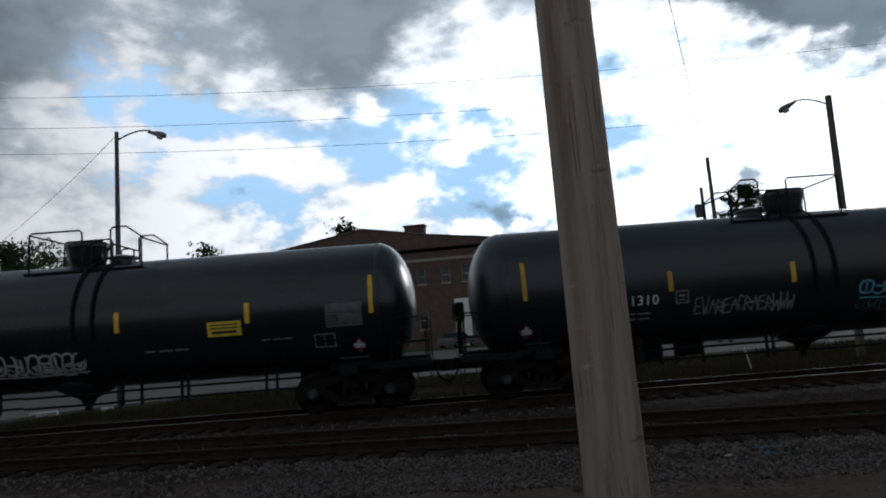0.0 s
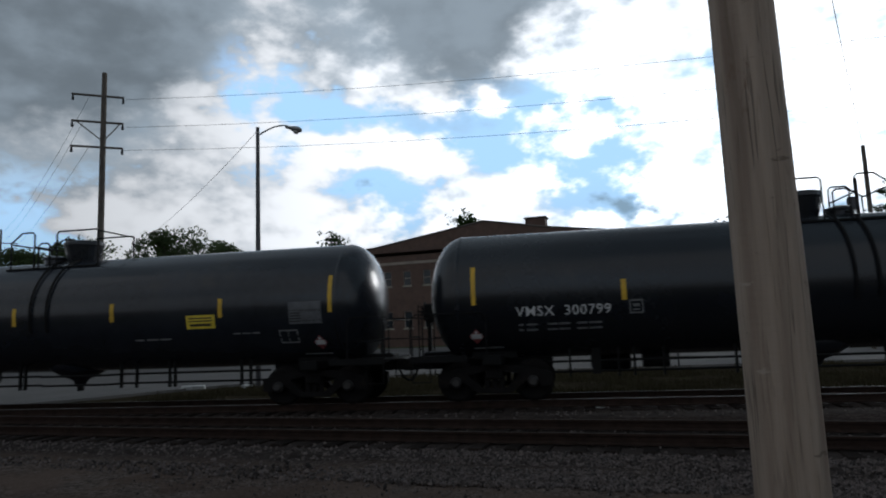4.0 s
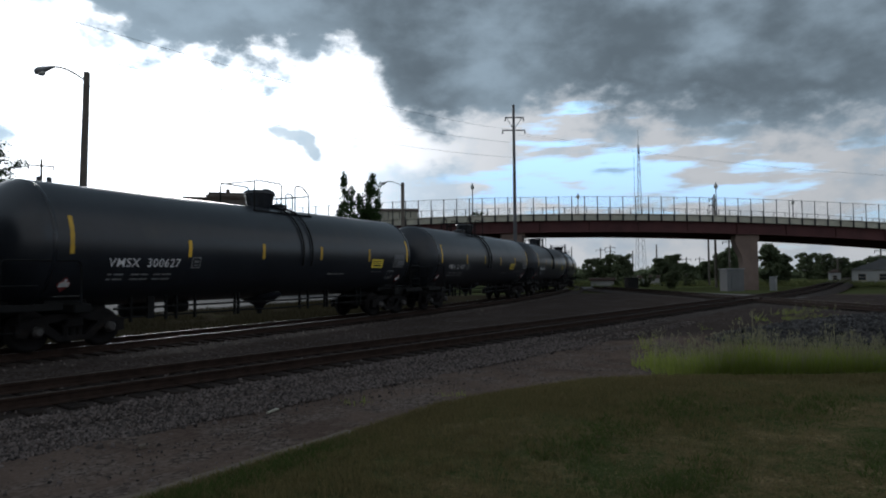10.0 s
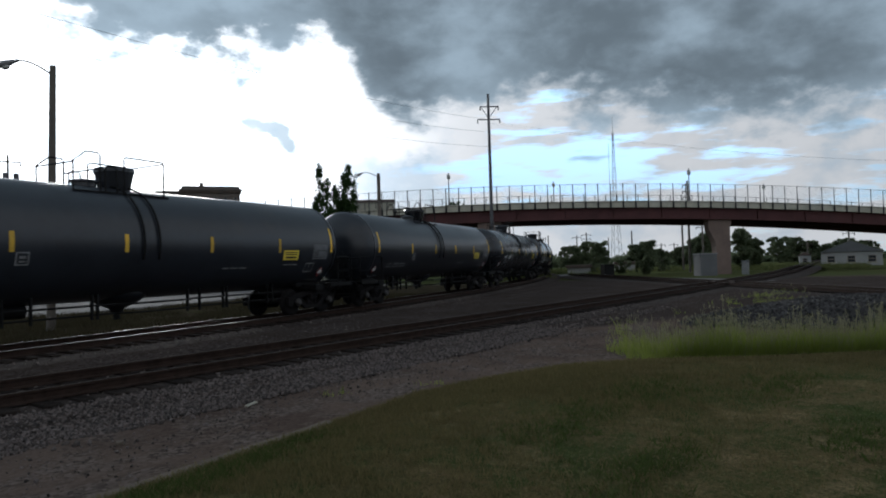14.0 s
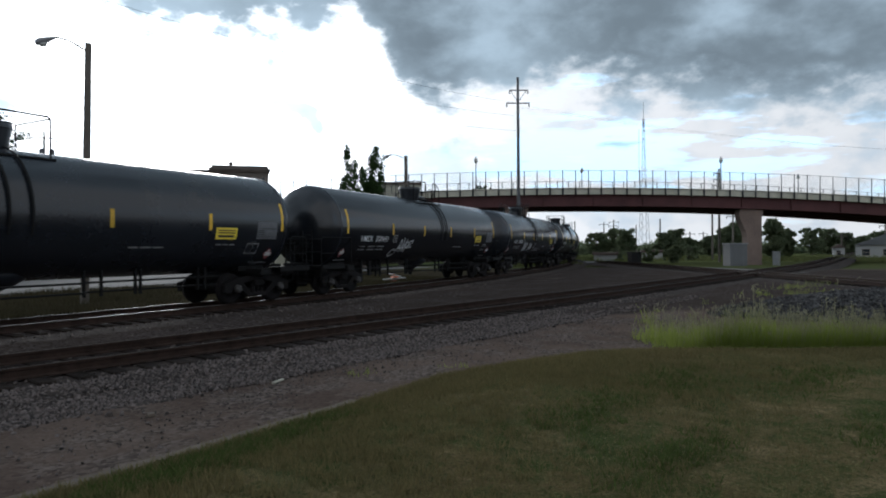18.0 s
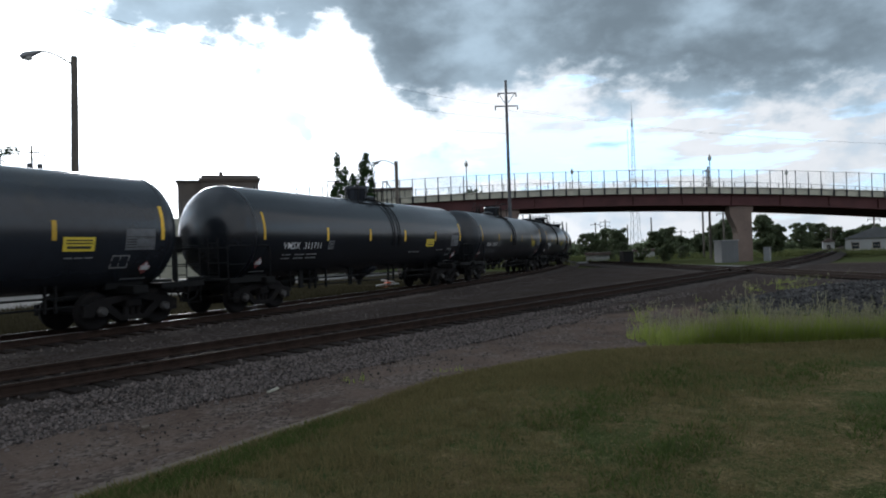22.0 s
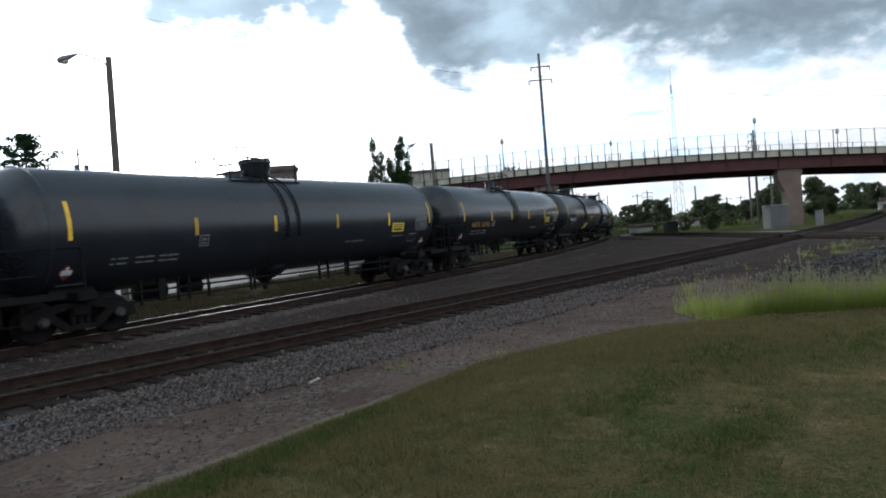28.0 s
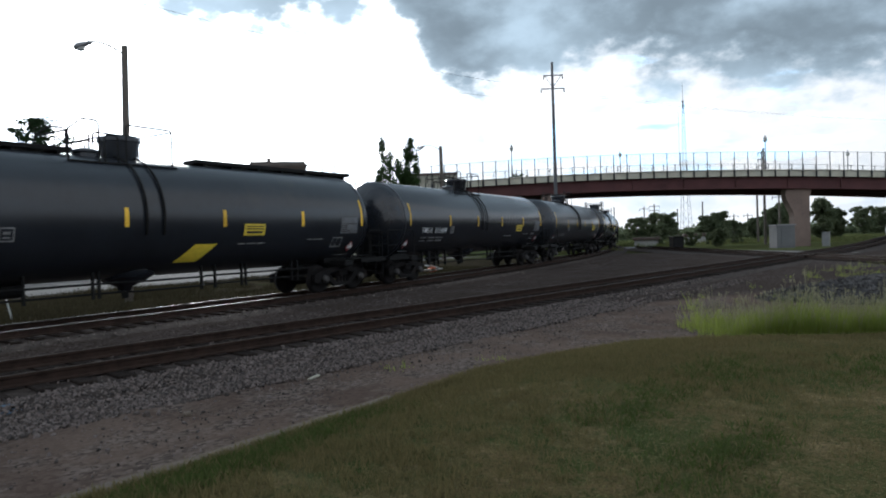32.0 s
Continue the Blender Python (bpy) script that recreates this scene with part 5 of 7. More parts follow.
def build_pine(x, y, height, spread, seed):
    """A pine with level, layered boughs and open gaps between."""
    rng = random.Random(seed)
    z0 = ground_z(x, y) - 0.1
    tree = thing("pine_tree", "dark pine tree with layered open boughs", "tree", "trees")
    bm = bmesh.new()
    add_tube(bm, [(x, y, z0), (x + 0.1, y, z0 + height * 0.5), (x, y, z0 + height * 0.97)], [0.24, 0.15, 0.04], 8)
    crown = bmesh.new()
    for i in range(15):
        t = 0.40 + 0.56 * (i + rng.random() * 0.6) / 15
        reach = spread * (1.15 - 0.85 * ((t - 0.4) / 0.6) ** 1.3)
        for k in range(5):
            a = i * 0.9 + k * math.tau / 5 + rng.uniform(-0.4, 0.4)
            L = reach * rng.uniform(0.5, 1.05)
            e = Vector((x + math.cos(a) * L, y + math.sin(a) * L, z0 + t * height + rng.uniform(-0.1, 0.4)))
            add_tube(bm, [(x, y, z0 + t * height - 0.15), tuple((e + Vector((x, y, e.z - 0.3))) / 2), tuple(e)], [0.05, 0.035, 0.015], 5)
            for q in (0.6, 0.85, 1.05):
                c = Vector((x, y, z0 + t * height)).lerp(e, q) + Vector((rng.uniform(-0.25, 0.25), rng.uniform(-0.25, 0.25), rng.uniform(0.0, 0.2)))
                leaf_clump(crown, c, rng.uniform(0.35, 0.72), 80, rng, rng.uniform(0.4, 0.7), 0.085)
    leaf_clump(crown, Vector((x, y, z0 + height * 0.97)), 0.5, 50, rng, 0.7, 0.17)
    part("trunk", bm, MAT["bark"], tree)
    part("crown", crown, MAT["needles"], tree)
    return tree


def build_poplar(x, y, height):
    """An upright tree whose crown forks into two leafy spires of uneven outline."""
    rng = random.Random(31)
    z0 = ground_z(x, y) - 0.1
    tree = thing("poplar_tree", "dark upright tree with a forked crown behind the tracks", "tree", "trees")
    bm, crown = bmesh.new(), bmesh.new()
    add_tube(bm, [(x, y, z0), (x, y, z0 + height * 0.3), (x, y, z0 + height * 0.55)], [0.3, 0.22, 0.12], 8)
    across, deep = Vector((0.72, -0.69, 0)), Vector((0.69, 0.72, 0))
    # offset of the foot and the tip along the view, height as a share, thickness
    spires = ((-1.35, -1.55, 1.00, 0.75), (-0.9, -0.8, 0.86, 0.8), (-1.9, -2.0, 0.72, 0.6), (0.2, 0.0, 0.80, 0.8), (0.7, 1.45, 0.99, 0.75), (0.8, 0.95, 0.93, 0.85), (1.3, 2.0, 0.90, 0.5), (0.4, 0.5, 0.70, 0.9), (-0.3, -0.3, 0.62, 0.9), (1.2, 1.4, 0.66, 0.7))
    for foot, tip_u, share, wide in spires:
        root = Vector((x, y, z0 + height * 0.18)) + across * foot * 0.4
        tip = Vector((x, y, z0 + height * share)) + across * tip_u * 1.05 + deep * rng.gauss(0, 0.5)
        bend = root.lerp(tip, 0.5) + across * (foot * 0.35)
        add_tube(bm, [tuple(root), tuple(bend), tuple(tip)], [0.11, 0.06, 0.01], 5)
        for k in range(60):
            q = rng.uniform(0.12, 1.0)
            c = (root.lerp(bend, q * 2) if q < 0.5 else bend.lerp(tip, q * 2 - 1))
            fat = wide * (1.0 - 0.75 * max(0.0, (q - 0.45) / 0.55)) * rng.uniform(0.3, 1.0)
            a = rng.uniform(0, math.tau)
            c = c + across * math.cos(a) * fat + deep * math.sin(a) * fat + Vector((0, 0, rng.uniform(-0.2, 0.3)))
            leaf_clump(crown, c, rng.uniform(0.22, 0.46), 46, rng, 1.4, 0.11)
    part("trunk", bm, MAT["bark"], tree)
    part("crown", crown, MAT["leaves_dark"], tree)
    return tree


def build_far_woods():
    """The low belt of trees along the horizon past the bridge."""
    rng = random.Random(21)
    bm = bmesh.new()
    for k in range(330):
        az = radians(rng.uniform(52, 104))
        d = rng.uniform(210, 300)
        x, y = d * math.sin(az), d * math.cos(az)
        h = rng.uniform(1.3, 3.0) * d / 170 * (1.0 + 0.6 * noise.noise((math.degrees(az) * 0.35, 0, 0)))
        w = h * rng.uniform(0.8, 1.4)
        for j in range(22):
            u = rng.random() ** 1.5 * 0.85
            c = Vector((x + rng.gauss(0, w * 0.5 * (1 - u * 0.5)), y + rng.gauss(0, w * 0.5), ground_z(x, y) + h * u))
            leaf_clump(bm, c, h * 0.3, 20, rng, 0.8, 0.45)
    solid("far_woods", bm, MAT["leaves_hazed"], "low dark belt of distant trees", "woods", kind="stuff")


# ================= buildings =================
def wall_with_windows(house, name, w, h, thick, openings, material, m, depth=0.18):
    """A wall w wide and h high in the plane of m (x along, z up), with openings (x, z, w, h) cut through."""
    xs = sorted({0.0, w} | {o[0] for o in openings} | {o[0] + o[2] for o in openings})
    zs = sorted({0.0, h} | {o[1] for o in openings} | {o[1] + o[3] for o in openings})
    bm = bmesh.new()
    for x0, x1 in zip(xs, xs[1:]):
        run = None
        for z0, z1 in zip(zs, zs[1:]):
            cx, cz = (x0 + x1) / 2, (z0 + z1) / 2
            hole = any(o[0] < cx < o[0] + o[2] and o[1] < cz < o[1] + o[3] for o in openings)
            if not hole:
                add_box(bm, x0, x1, 0, thick, z0, z1)
    bmesh.ops.remove_doubles(bm, verts=bm.verts[:], dist=0.0005)
    bmesh.ops.transform(bm, matrix=m, verts=bm.verts[:])
    wall = part(name, bm, material, house)
    for x, z, ww, hh in openings:
        bm = box(x, x + ww, depth, depth + 0.03, z, z + hh)
        bmesh.ops.transform(bm, matrix=m, verts=bm.verts[:])
        win = part("window", bm, MAT["window_dark"], house)
        bm = bmesh.new()
        for a in (x, x + ww - 0.08):
            add_box(bm, a, a + 0.08, depth - 0.06, depth - 0.004, z, z + hh)
        for c in (z, z + hh / 2 - 0.03, z + hh - 0.08):
            add_box(bm, x + 0.08, x + ww - 0.08, depth - 0.06, depth - 0.004, c, c + 0.08)
        bmesh.ops.transform(bm, matrix=m, verts=bm.verts[:])
        part("window_frame", bm, MAT["frame_tan"], win)
        bm = box(x - 0.1, x + ww + 0.1, -0.08, depth - 0.07, z - 0.14, z - 0.002)
        bmesh.ops.transform(bm, matrix=m, verts=bm.verts[:])
        part("sill", bm, MAT["concrete"], win)
    return wall


def build_brick_hall():
    """Long two-storey brick building with a low gable over the middle."""
    house = thing("brick_building", "two-storey red-brown brick building with small windows and a low gable", "building")
    x0, x1, yf = -40.3, -2.0, 69.8
    w = x1 - x0
    m = pose(x0, yf, -0.5)
    H = 10.9
    upper = [-37.9, -36.0, -33.6, -31.2, -28.8, -26.4, -24.0, -21.6, -19.5, -13.4, -10.7, -8.5, -5.9]
    ops = [(x - x0, 7.4, 0.95, 1.7) for x in upper]
    ops += [(x - x0, 2.6, 1.0, 1.9) for x in upper if not -12 < x < -7]
    wall_with_windows(house, "front_wall", w, H, 0.4, ops, MAT["brick"], m)
    wall_with_windows(house, "side_wall", 22.0, H, 0.4, [(2.0 + i * 3.4, z, 1.3, 1.9) for i in range(6) for z in (2.6, 6.6)], MAT["brick"], pose(x1 + 0.004, yf + 0.4, -0.5, 0, 0, 90))
    part("back_wall", box(x0, x1, yf + 22.0, yf + 22.4, -0.5, H - 0.5), MAT["brick"], house)
    part("far_side_wall", box(x0 - 0.4, x0, yf, yf + 22.4, -0.5, H - 0.5), MAT["brick"], house)
    ridge = [(x0 - 0.6, H - 0.2), (x1 + 0.3, H - 0.2), (-12.0, 12.1), (-19.0, 13.35), (-25.0, 12.4), (-32.0, 11.3)]
    part("roof", prism(ridge, yf - 0.3, yf + 22.6), MAT["roof_dark"], house)
    part("gable", prism([(x, z + 0.06) for x, z in ridge], yf - 0.4, yf - 0.31), MAT["brick"], house)
    part("coping", tube([(x, yf - 0.36, z + 0.12) for x, z in ((x0 - 0.6, H - 0.2), (-32.0, 11.3), (-25.0, 12.4), (-19.0, 13.35), (-12.0, 12.1), (x1 + 0.3, H - 0.2))], 0.13, 6), MAT["stone_wall"], house)
    part("chimney", box(-14.6, -12.4, yf + 1.0, yf + 2.6, 11.8, 13.5, 0.05), MAT["brick"], house)
    part("chimney_cap", box(-14.75, -12.25, yf + 0.85, yf + 2.75, 13.5, 13.65, 0.03), MAT["stone_wall"], house)
    part("belt_course", box(x0, x1, yf - 0.08, yf - 0.003, 9.35, 9.65), MAT["frame_tan"], house)
    part("entrance_door", box(-9.5, -7.8, yf - 0.12, yf - 0.004, 0.1, 5.1, 0.03), MAT["white_paint"], house, "tall white entrance panel")
    part("blind", box(-16.7, -15.6, yf - 0.10, yf - 0.004, 6.7, 9.2, 0.02), MAT["frame_tan"], house, "pale boarded window")
    return house


def build_block(name, label, cx, cy, w, d, z0, h, heading, wall, roof_h=0.0, cols=0, rows=0, parapet=True, roof_mat="roof_dark"):
    """A plain building with a window grid on the side that faces the tracks."""
    house = thing(name, label, "building", "far buildings")
    base = pose(cx, cy, z0, 0, 0, heading)
    ops = []
    for i in range(cols):
        for j in range(rows):
            pw = w / cols
            ph = h / rows
            ops.append((i * pw + pw * 0.3, j * ph + ph * 0.3, pw * 0.4, ph * 0.45))
    wall_with_windows(house, "front_wall", w, h, 0.3, ops, MAT[wall], base @ pose(-w / 2, -d / 2, 0))
    for nm, q in (("side_wall", (-w / 2, -w / 2 + 0.3, -d / 2 + 0.3, d / 2, 0, h)), ("side_wall", (w / 2 - 0.3, w / 2, -d / 2 + 0.3, d / 2, 0, h)), ("back_wall", (-w / 2 + 0.3, w / 2 - 0.3, d / 2 - 0.3, d / 2, 0, h))):
        bm = box(*q)
        bmesh.ops.transform(bm, matrix=base, verts=bm.verts[:])
        part(nm, bm, MAT[wall], house)
    if roof_h:
        bm = prism([(-w / 2 - 0.3, h), (w / 2 + 0.3, h), (0, h + roof_h)], -d / 2 - 0.3, d / 2 + 0.3)
    else:
        bm = box(-w / 2 - 0.25, w / 2 + 0.25, -d / 2 - 0.25, d / 2 + 0.25, h, h + 0.5, 0.05)
    bmesh.ops.transform(bm, matrix=base, verts=bm.verts[:])
    part("roof", bm, MAT[roof_mat], house)
    return house


# ================= small things =================
def stone_bm(rng, r):
    bm = bmesh.new()
    bmesh.ops.create_icosphere(bm, subdivisions=1, radius=r)
    for v in bm.verts:
        v.co *= rng.uniform(0.7, 1.25)
        v.co.z *= 0.7
    return bm


def scatter_stones():
    """Loose ballast on the shoulders and the dirt in front of the near track."""
    rng = random.Random(3)
    verts, faces = [], []
    ico = bmesh.new()
    bmesh.ops.create_icosphere(ico, subdivisions=1, radius=1.0)
    iv = [v.co.copy() for v in ico.verts]
    jf = [[v.index for v in f.verts] for f in ico.faces]
    ico.free()
    octa = [Vector(v) for v in ((1, 0, 0), (-1, 0, 0), (0, 1, 0), (0, -1, 0), (0, 0, 1), (0, 0, -1))]
    of = [(0, 2, 4), (2, 1, 4), (1, 3, 4), (3, 0, 4), (2, 0, 5), (1, 2, 5), (3, 1, 5), (0, 3, 5)]

    def put(x, y, z, r, small):
        src, fc = (octa, of) if small else (iv, jf)
        rot = Euler((rng.uniform(0, 6), rng.uniform(0, 6), rng.uniform(0, 6))).to_matrix()
        base = len(verts)
        sx, sy, sz = rng.uniform(0.7, 1.3), rng.uniform(0.7, 1.3), rng.uniform(0.5, 0.9)
        for v in src:
            q = rot @ Vector((v.x * sx, v.y * sy, v.z * sz)) * (r * rng.uniform(0.85, 1.15))
            verts.append((x + q.x, y + q.y, z + q.z))
        faces.extend(tuple(base + i for i in f) for f in fc)

    def bed_z(u):
        u = abs(u)
        return -0.20 if u < 0.75 else (-0.20 - 0.035 * (u - 0.75) if u < 1.75 else -0.235 - 0.247 * (u - 1.75))
    for _ in range(44000):
        x = rng.uniform(-16, 26)
        u = rng.uniform(-3.3, 2.6)
        if x > 12 and rng.random() < 0.4:
            continue
        if abs(u) < 1.3 and rng.random() < 0.9:
            continue
        z = max(bed_z(u), -0.38) if abs(u) < 2.5 else ground_z(x, NEAR_Y + 0.75 + u) + 0.01
        put(x, NEAR_Y + GAUGE / 2 + u, z, rng.uniform(0.014, 0.046), True)
    for _ in range(30000):
        x = rng.uniform(-5, 17)
        u = -1.25 - 2.0 * rng.random() ** 0.8
        z = max(bed_z(u), -0.36) if u > -2.2 else ground_z(x, NEAR_Y + 0.75 + u) + 0.012
        put(x, NEAR_Y + GAUGE / 2 + u + 0.12 * noise.noise((x * 1.3, 0, 4)), z, rng.uniform(0.018, 0.042), True)
    for _ in range(15000):
        s = rng.uniform(-22, 45)
        u = rng.uniform(-4.4, 2.4)
        if abs(u) < 1.3 and rng.random() < 0.9:
            continue
        a, b = track_at(s), track_at(s + 0.1)
        d = (b - a).normalized()
        put(a.x - d.y * u, a.y + d.x * u, max(bed_z(u), -0.30 if u < -2.6 else -0.40), rng.uniform(0.02, 0.045), True)
    for _ in range(9000):
        x = rng.uniform(-8, 17)
        y = NEAR_Y - 1.6 - abs(rng.gauss(0, 1.5))
        if y < lawn_edge(x) + 0.15:
            continue
        put(x, y, ground_z(x, y) + 0.005, rng.uniform(0.005, 0.015) if rng.random() < 0.85 else rng.uniform(0.015, 0.03), True)
    for _ in range(220):
        x = rng.uniform(-8, 20)
        u = rng.uniform(-3.6, -1.5)
        put(x, NEAR_Y + GAUGE / 2 + u, ground_z(x, 8) + 0.02, rng.uniform(0.03, 0.055), False)
    me = bpy.data.meshes.new("loose_stones")
    me.from_pydata(verts, [], faces)
    me.materials.append(MAT["ballast"])
    tagged(new("loose_stones", me), "scattered crushed grey stones", "gravel", kind="stuff")


def grass_blades():
    """Short lawn blades near the camera, tall grass and seed heads beyond."""
    rng = random.Random(5)
    verts, faces = [], []

    def blade(x, y, z, h, w, lean):
        a = rng.uniform(0, math.tau)
        dx, dy = math.cos(a) * w, math.sin(a) * w
        b = rng.uniform(0, math.tau)
        lx, ly = math.cos(b) * lean, math.sin(b) * lean
        i = len(verts)
        verts.extend(((x - dx, y - dy, z), (x + dx, y + dy, z), (x + lx * 0.4 + dx * 0.6, y + ly * 0.4 + dy * 0.6, z + h * 0.6), (x + lx * 0.4 - dx * 0.6, y + ly * 0.4 - dy * 0.6, z + h * 0.6), (x + lx, y + ly, z + h)))
        faces.extend(((i, i + 1, i + 2, i + 3), (i + 3, i + 2, i + 4)))
    for _ in range(140000):
        x = rng.uniform(0.0, 14.0)
        y = lawn_edge(x) + 0.1 - abs(rng.gauss(0, 2.6))
        if y < -6:
            continue
        k = noise.noise((x * 0.6, y * 0.6, 5))
        if k < -0.25 and rng.random() < 0.7:
            continue
        blade(x, y, ground_z(x, y) + 0.02, rng.uniform(0.03, 0.085), 0.004, 0.035)
    for _ in range(3400):
        x = rng.uniform(1.0, 14.0)
        y = lawn_edge(x) + 0.12 - abs(rng.gauss(0, 1.9))
        z = ground_z(x, y) + 0.02
        for _ in range(rng.randint(7, 18)):
            blade(x + rng.gauss(0, 0.05), y + rng.gauss(0, 0.05), z, rng.uniform(0.05, 0.12), 0.005, 0.05)
    for _ in range(2600):
        x = rng.uniform(-2.0, 14.0)
        y = lawn_edge(x) + rng.gauss(0.06, 0.05)
        z = ground_z(x, y) + 0.01
        for _ in range(8):
            blade(x + rng.gauss(0, 0.04), y + rng.gauss(0, 0.04), z, rng.uniform(0.05, 0.11), 0.004, 0.06)
    me = bpy.data.meshes.new("lawn_grass")
    me.from_pydata(verts, [], faces)
    me.materials.append(MAT["lawn_blades"])
    tagged(new("lawn_grass", me), "short uneven lawn grass, partly dry", "grass", kind="stuff")
    verts.clear()
    faces.clear()
    heads = bmesh.new()
    def tuft(x, y, h):
        z = ground_z(x, y)
        for _ in range(rng.randint(5, 10)):
            blade(x + rng.gauss(0, 0.06), y + rng.gauss(0, 0.06), z - 0.02, h * rng.uniform(0.35, 1.2), 0.0055, h * rng.uniform(0.1, 0.6))
        if rng.random() < 0.30:
            for _ in range(rng.randint(1, 3)):
                top = Vector((x + rng.gauss(0, 0.1), y + rng.gauss(0, 0.1), z + h * rng.uniform(1.0, 1.6)))
                add_tube(heads, [(x, y, z), tuple(top)], 0.0025, 3)
                leaf_clump(heads, top - Vector((0, 0, 0.04)), 0.035, 9, rng, 2.2, 0.013)
    for _ in range(8600):
        along = rng.uniform(0.7, 17.0)
        across = rng.random() ** 2.2 * 2.1
        x = 11.35 + along * 0.60 + across * 0.80
        y = 4.95 - along * 0.80 + across * 0.60
        edge = 0.55 + 0.45 * noise.noise((x * 0.8, y * 0.8, 1)) + 0.3 * noise.noise((x * 2.5, y * 2.5, 4))
        if along < 1.5 and rng.random() > edge * (0.5 + 0.8 * (along - 0.7)):
            continue
        if rng.random() > edge * 2.0 - across * 0.30:
            continue
        tuft(x, y, rng.uniform(0.26, 0.58) * (1.0 + 0.6 * noise.noise((x * 0.9, y * 0.9, 9))) * (1.1 - 0.12 * across))
    for _ in range(50):
        x, y = rng.uniform(16, 30), rng.uniform(2.5, 7.8)
        if noise.noise((x * 0.4, y * 0.4, 3)) > 0.0:
            tuft(x, y, rng.uniform(0.1, 0.28))
    for cx, cy in ((12.85, 3.95), (16.2, 6.6), (8.4, 6.4), (7.1, 7.4)):
        for _ in range(6):
            tuft(cx + rng.gauss(0, 0.12), cy + rng.gauss(0, 0.12), rng.uniform(0.2, 0.5) if cx > 10 else 0.12)
    for _ in range(260):
        x, y = rng.uniform(24, 42), rng.uniform(4.2, 7.2)
        if noise.noise((x * 0.25, y * 0.6, 3)) > -0.05:
            tuft(x, y, rng.uniform(0.08, 0.26))
    me = bpy.data.meshes.new("tall_grass")
    me.from_pydata(verts, [], faces)
    me.materials.append(MAT["tall_grass"])
    tagged(new("tall_grass", me), "bright green tall grass at the edge of the lawn", "grass", kind="stuff")
    verts.clear()
    faces.clear()
    for px, py, n, wide in ((3.4, 5.25, 700, 0.5), (4.5, 5.5, 450, 0.45), (2.6, 5.05, 500, 0.4), (6.3, 3.2, 260, 0.6), (8.4, 3.0, 260, 0.7), (5.3, 1.9, 200, 0.5), (9.4, 1.6, 180, 0.6), (7.2, 0.6, 160, 0.5)):
        for _ in range(n):
            x, y = px + rng.gauss(0, wide), py + rng.gauss(0, wide * 0.4)
            if y > lawn_edge(x) + 0.05:
                continue
            z = ground_z(x, y) + 0.02
            for _ in range(5):
                blade(x + rng.gauss(0, 0.03), y + rng.gauss(0, 0.03), z, rng.uniform(0.04, 0.11), 0.007, 0.06)
    me = bpy.data.meshes.new("clover_patches")
    me.from_pydata(verts, [], faces)
    me.materials.append(MAT["clover"])
    tagged(new("clover_patches", me), "lush dark green patches in the lawn", "grass", kind="stuff")
    # weeds on the strip between the train and the street
    verts.clear()
    faces.clear()
    for _ in range(15000):
        x = rng.uniform(-17, 34)
        lo, hi = train_y(x) + 2.4, street_near(x) - 0.3
        if hi < lo + 0.5:
            continue
        y = rng.uniform(lo, hi)
        if noise.noise((x * 0.35, y * 0.35, 6)) < -0.28:
            continue
        z, h = ground_z(x, y) - 0.02, rng.uniform(0.06, 0.26) * (1.0 + 0.6 * noise.noise((x * 0.2, y * 0.2, 2)))
        for _ in range(6):
            blade(x + rng.gauss(0, 0.12), y + rng.gauss(0, 0.12), z, h * rng.uniform(0.6, 1.3), 0.014, h * 0.5)
    me = bpy.data.meshes.new("verge_weeds")
    me.from_pydata(verts, [], faces)
    me.materials.append(MAT["verge_weeds"])
    tagged(new("verge_weeds", me), "dull dry weeds between the track and the street", "weeds", kind="stuff")
    # rough growth in the field past the crossing
    verts.clear()
    faces.clear()
    for _ in range(9000):
        a, d = radians(rng.uniform(56, 86)), rng.uniform(74, 150)
        x, y = d * math.sin(a), d * math.cos(a)
        if x + 0.55 * y < 76 or (x - 45.4) * 0.64 - (y - 11.0) * 0.77 > -4.0 and d < 110:
            continue
        z, h = ground_z(x, y) - 0.03, rng.uniform(0.2, 0.75) * (1.0 + 0.7 * noise.noise((x * 0.08, y * 0.08, 2)))
        for _ in range(6):
            blade(x + rng.gauss(0, 0.35), y + rng.gauss(0, 0.35), z, h * rng.uniform(0.6, 1.3), 0.05, h * 0.5)
    me = bpy.data.meshes.new("field_weeds")
    me.from_pydata(verts, [], faces)
    me.materials.append(MAT["field_weeds"])
    tagged(new("field_weeds", me), "rough olive green weeds in the field", "weeds", kind="stuff")
    solid("seed_heads", heads, MAT["seed_heads"], "pale seed heads above the tall grass", "grass", kind="stuff")


# ================= build the setting =================
pole_grain()
surface("ballast_bed", (0.042, 0.034, 0.030), 0.95, 0.0, 0.5, 6.0, 1.0, 26.0, (0.03, 0.024, 0.021), 0.5, spec=0.06)
surface("dark_gravel", (0.05, 0.046, 0.045), 0.95, 0.0, 0.5, 6.0, 1.0, 26.0, (0.03, 0.028, 0.027), 0.5, spec=0.15)
surface("pier_brown", (0.16, 0.115, 0.095), 0.85, 0.0, 0.2, 0.5, 0.1, 10.0)
surface("spray_dim2", (0.2, 0.2, 0.21), 0.7, 0.0, 0.5, 5.0)
surface("spray_teal", (0.05, 0.10, 0.12), 0.7, 0.0, 0.5, 5.0)
surface("frame_tan", (0.28, 0.24, 0.20), 0.7, 0.0, 0.2, 2.0)
surface("fence_iron", (0.028, 0.03, 0.03), 0.6, 0.2, 0.1, 2.0)
MESH["wheel"] = mesh_of(wheel_mesh(), "wheel", MAT["truck"], True)
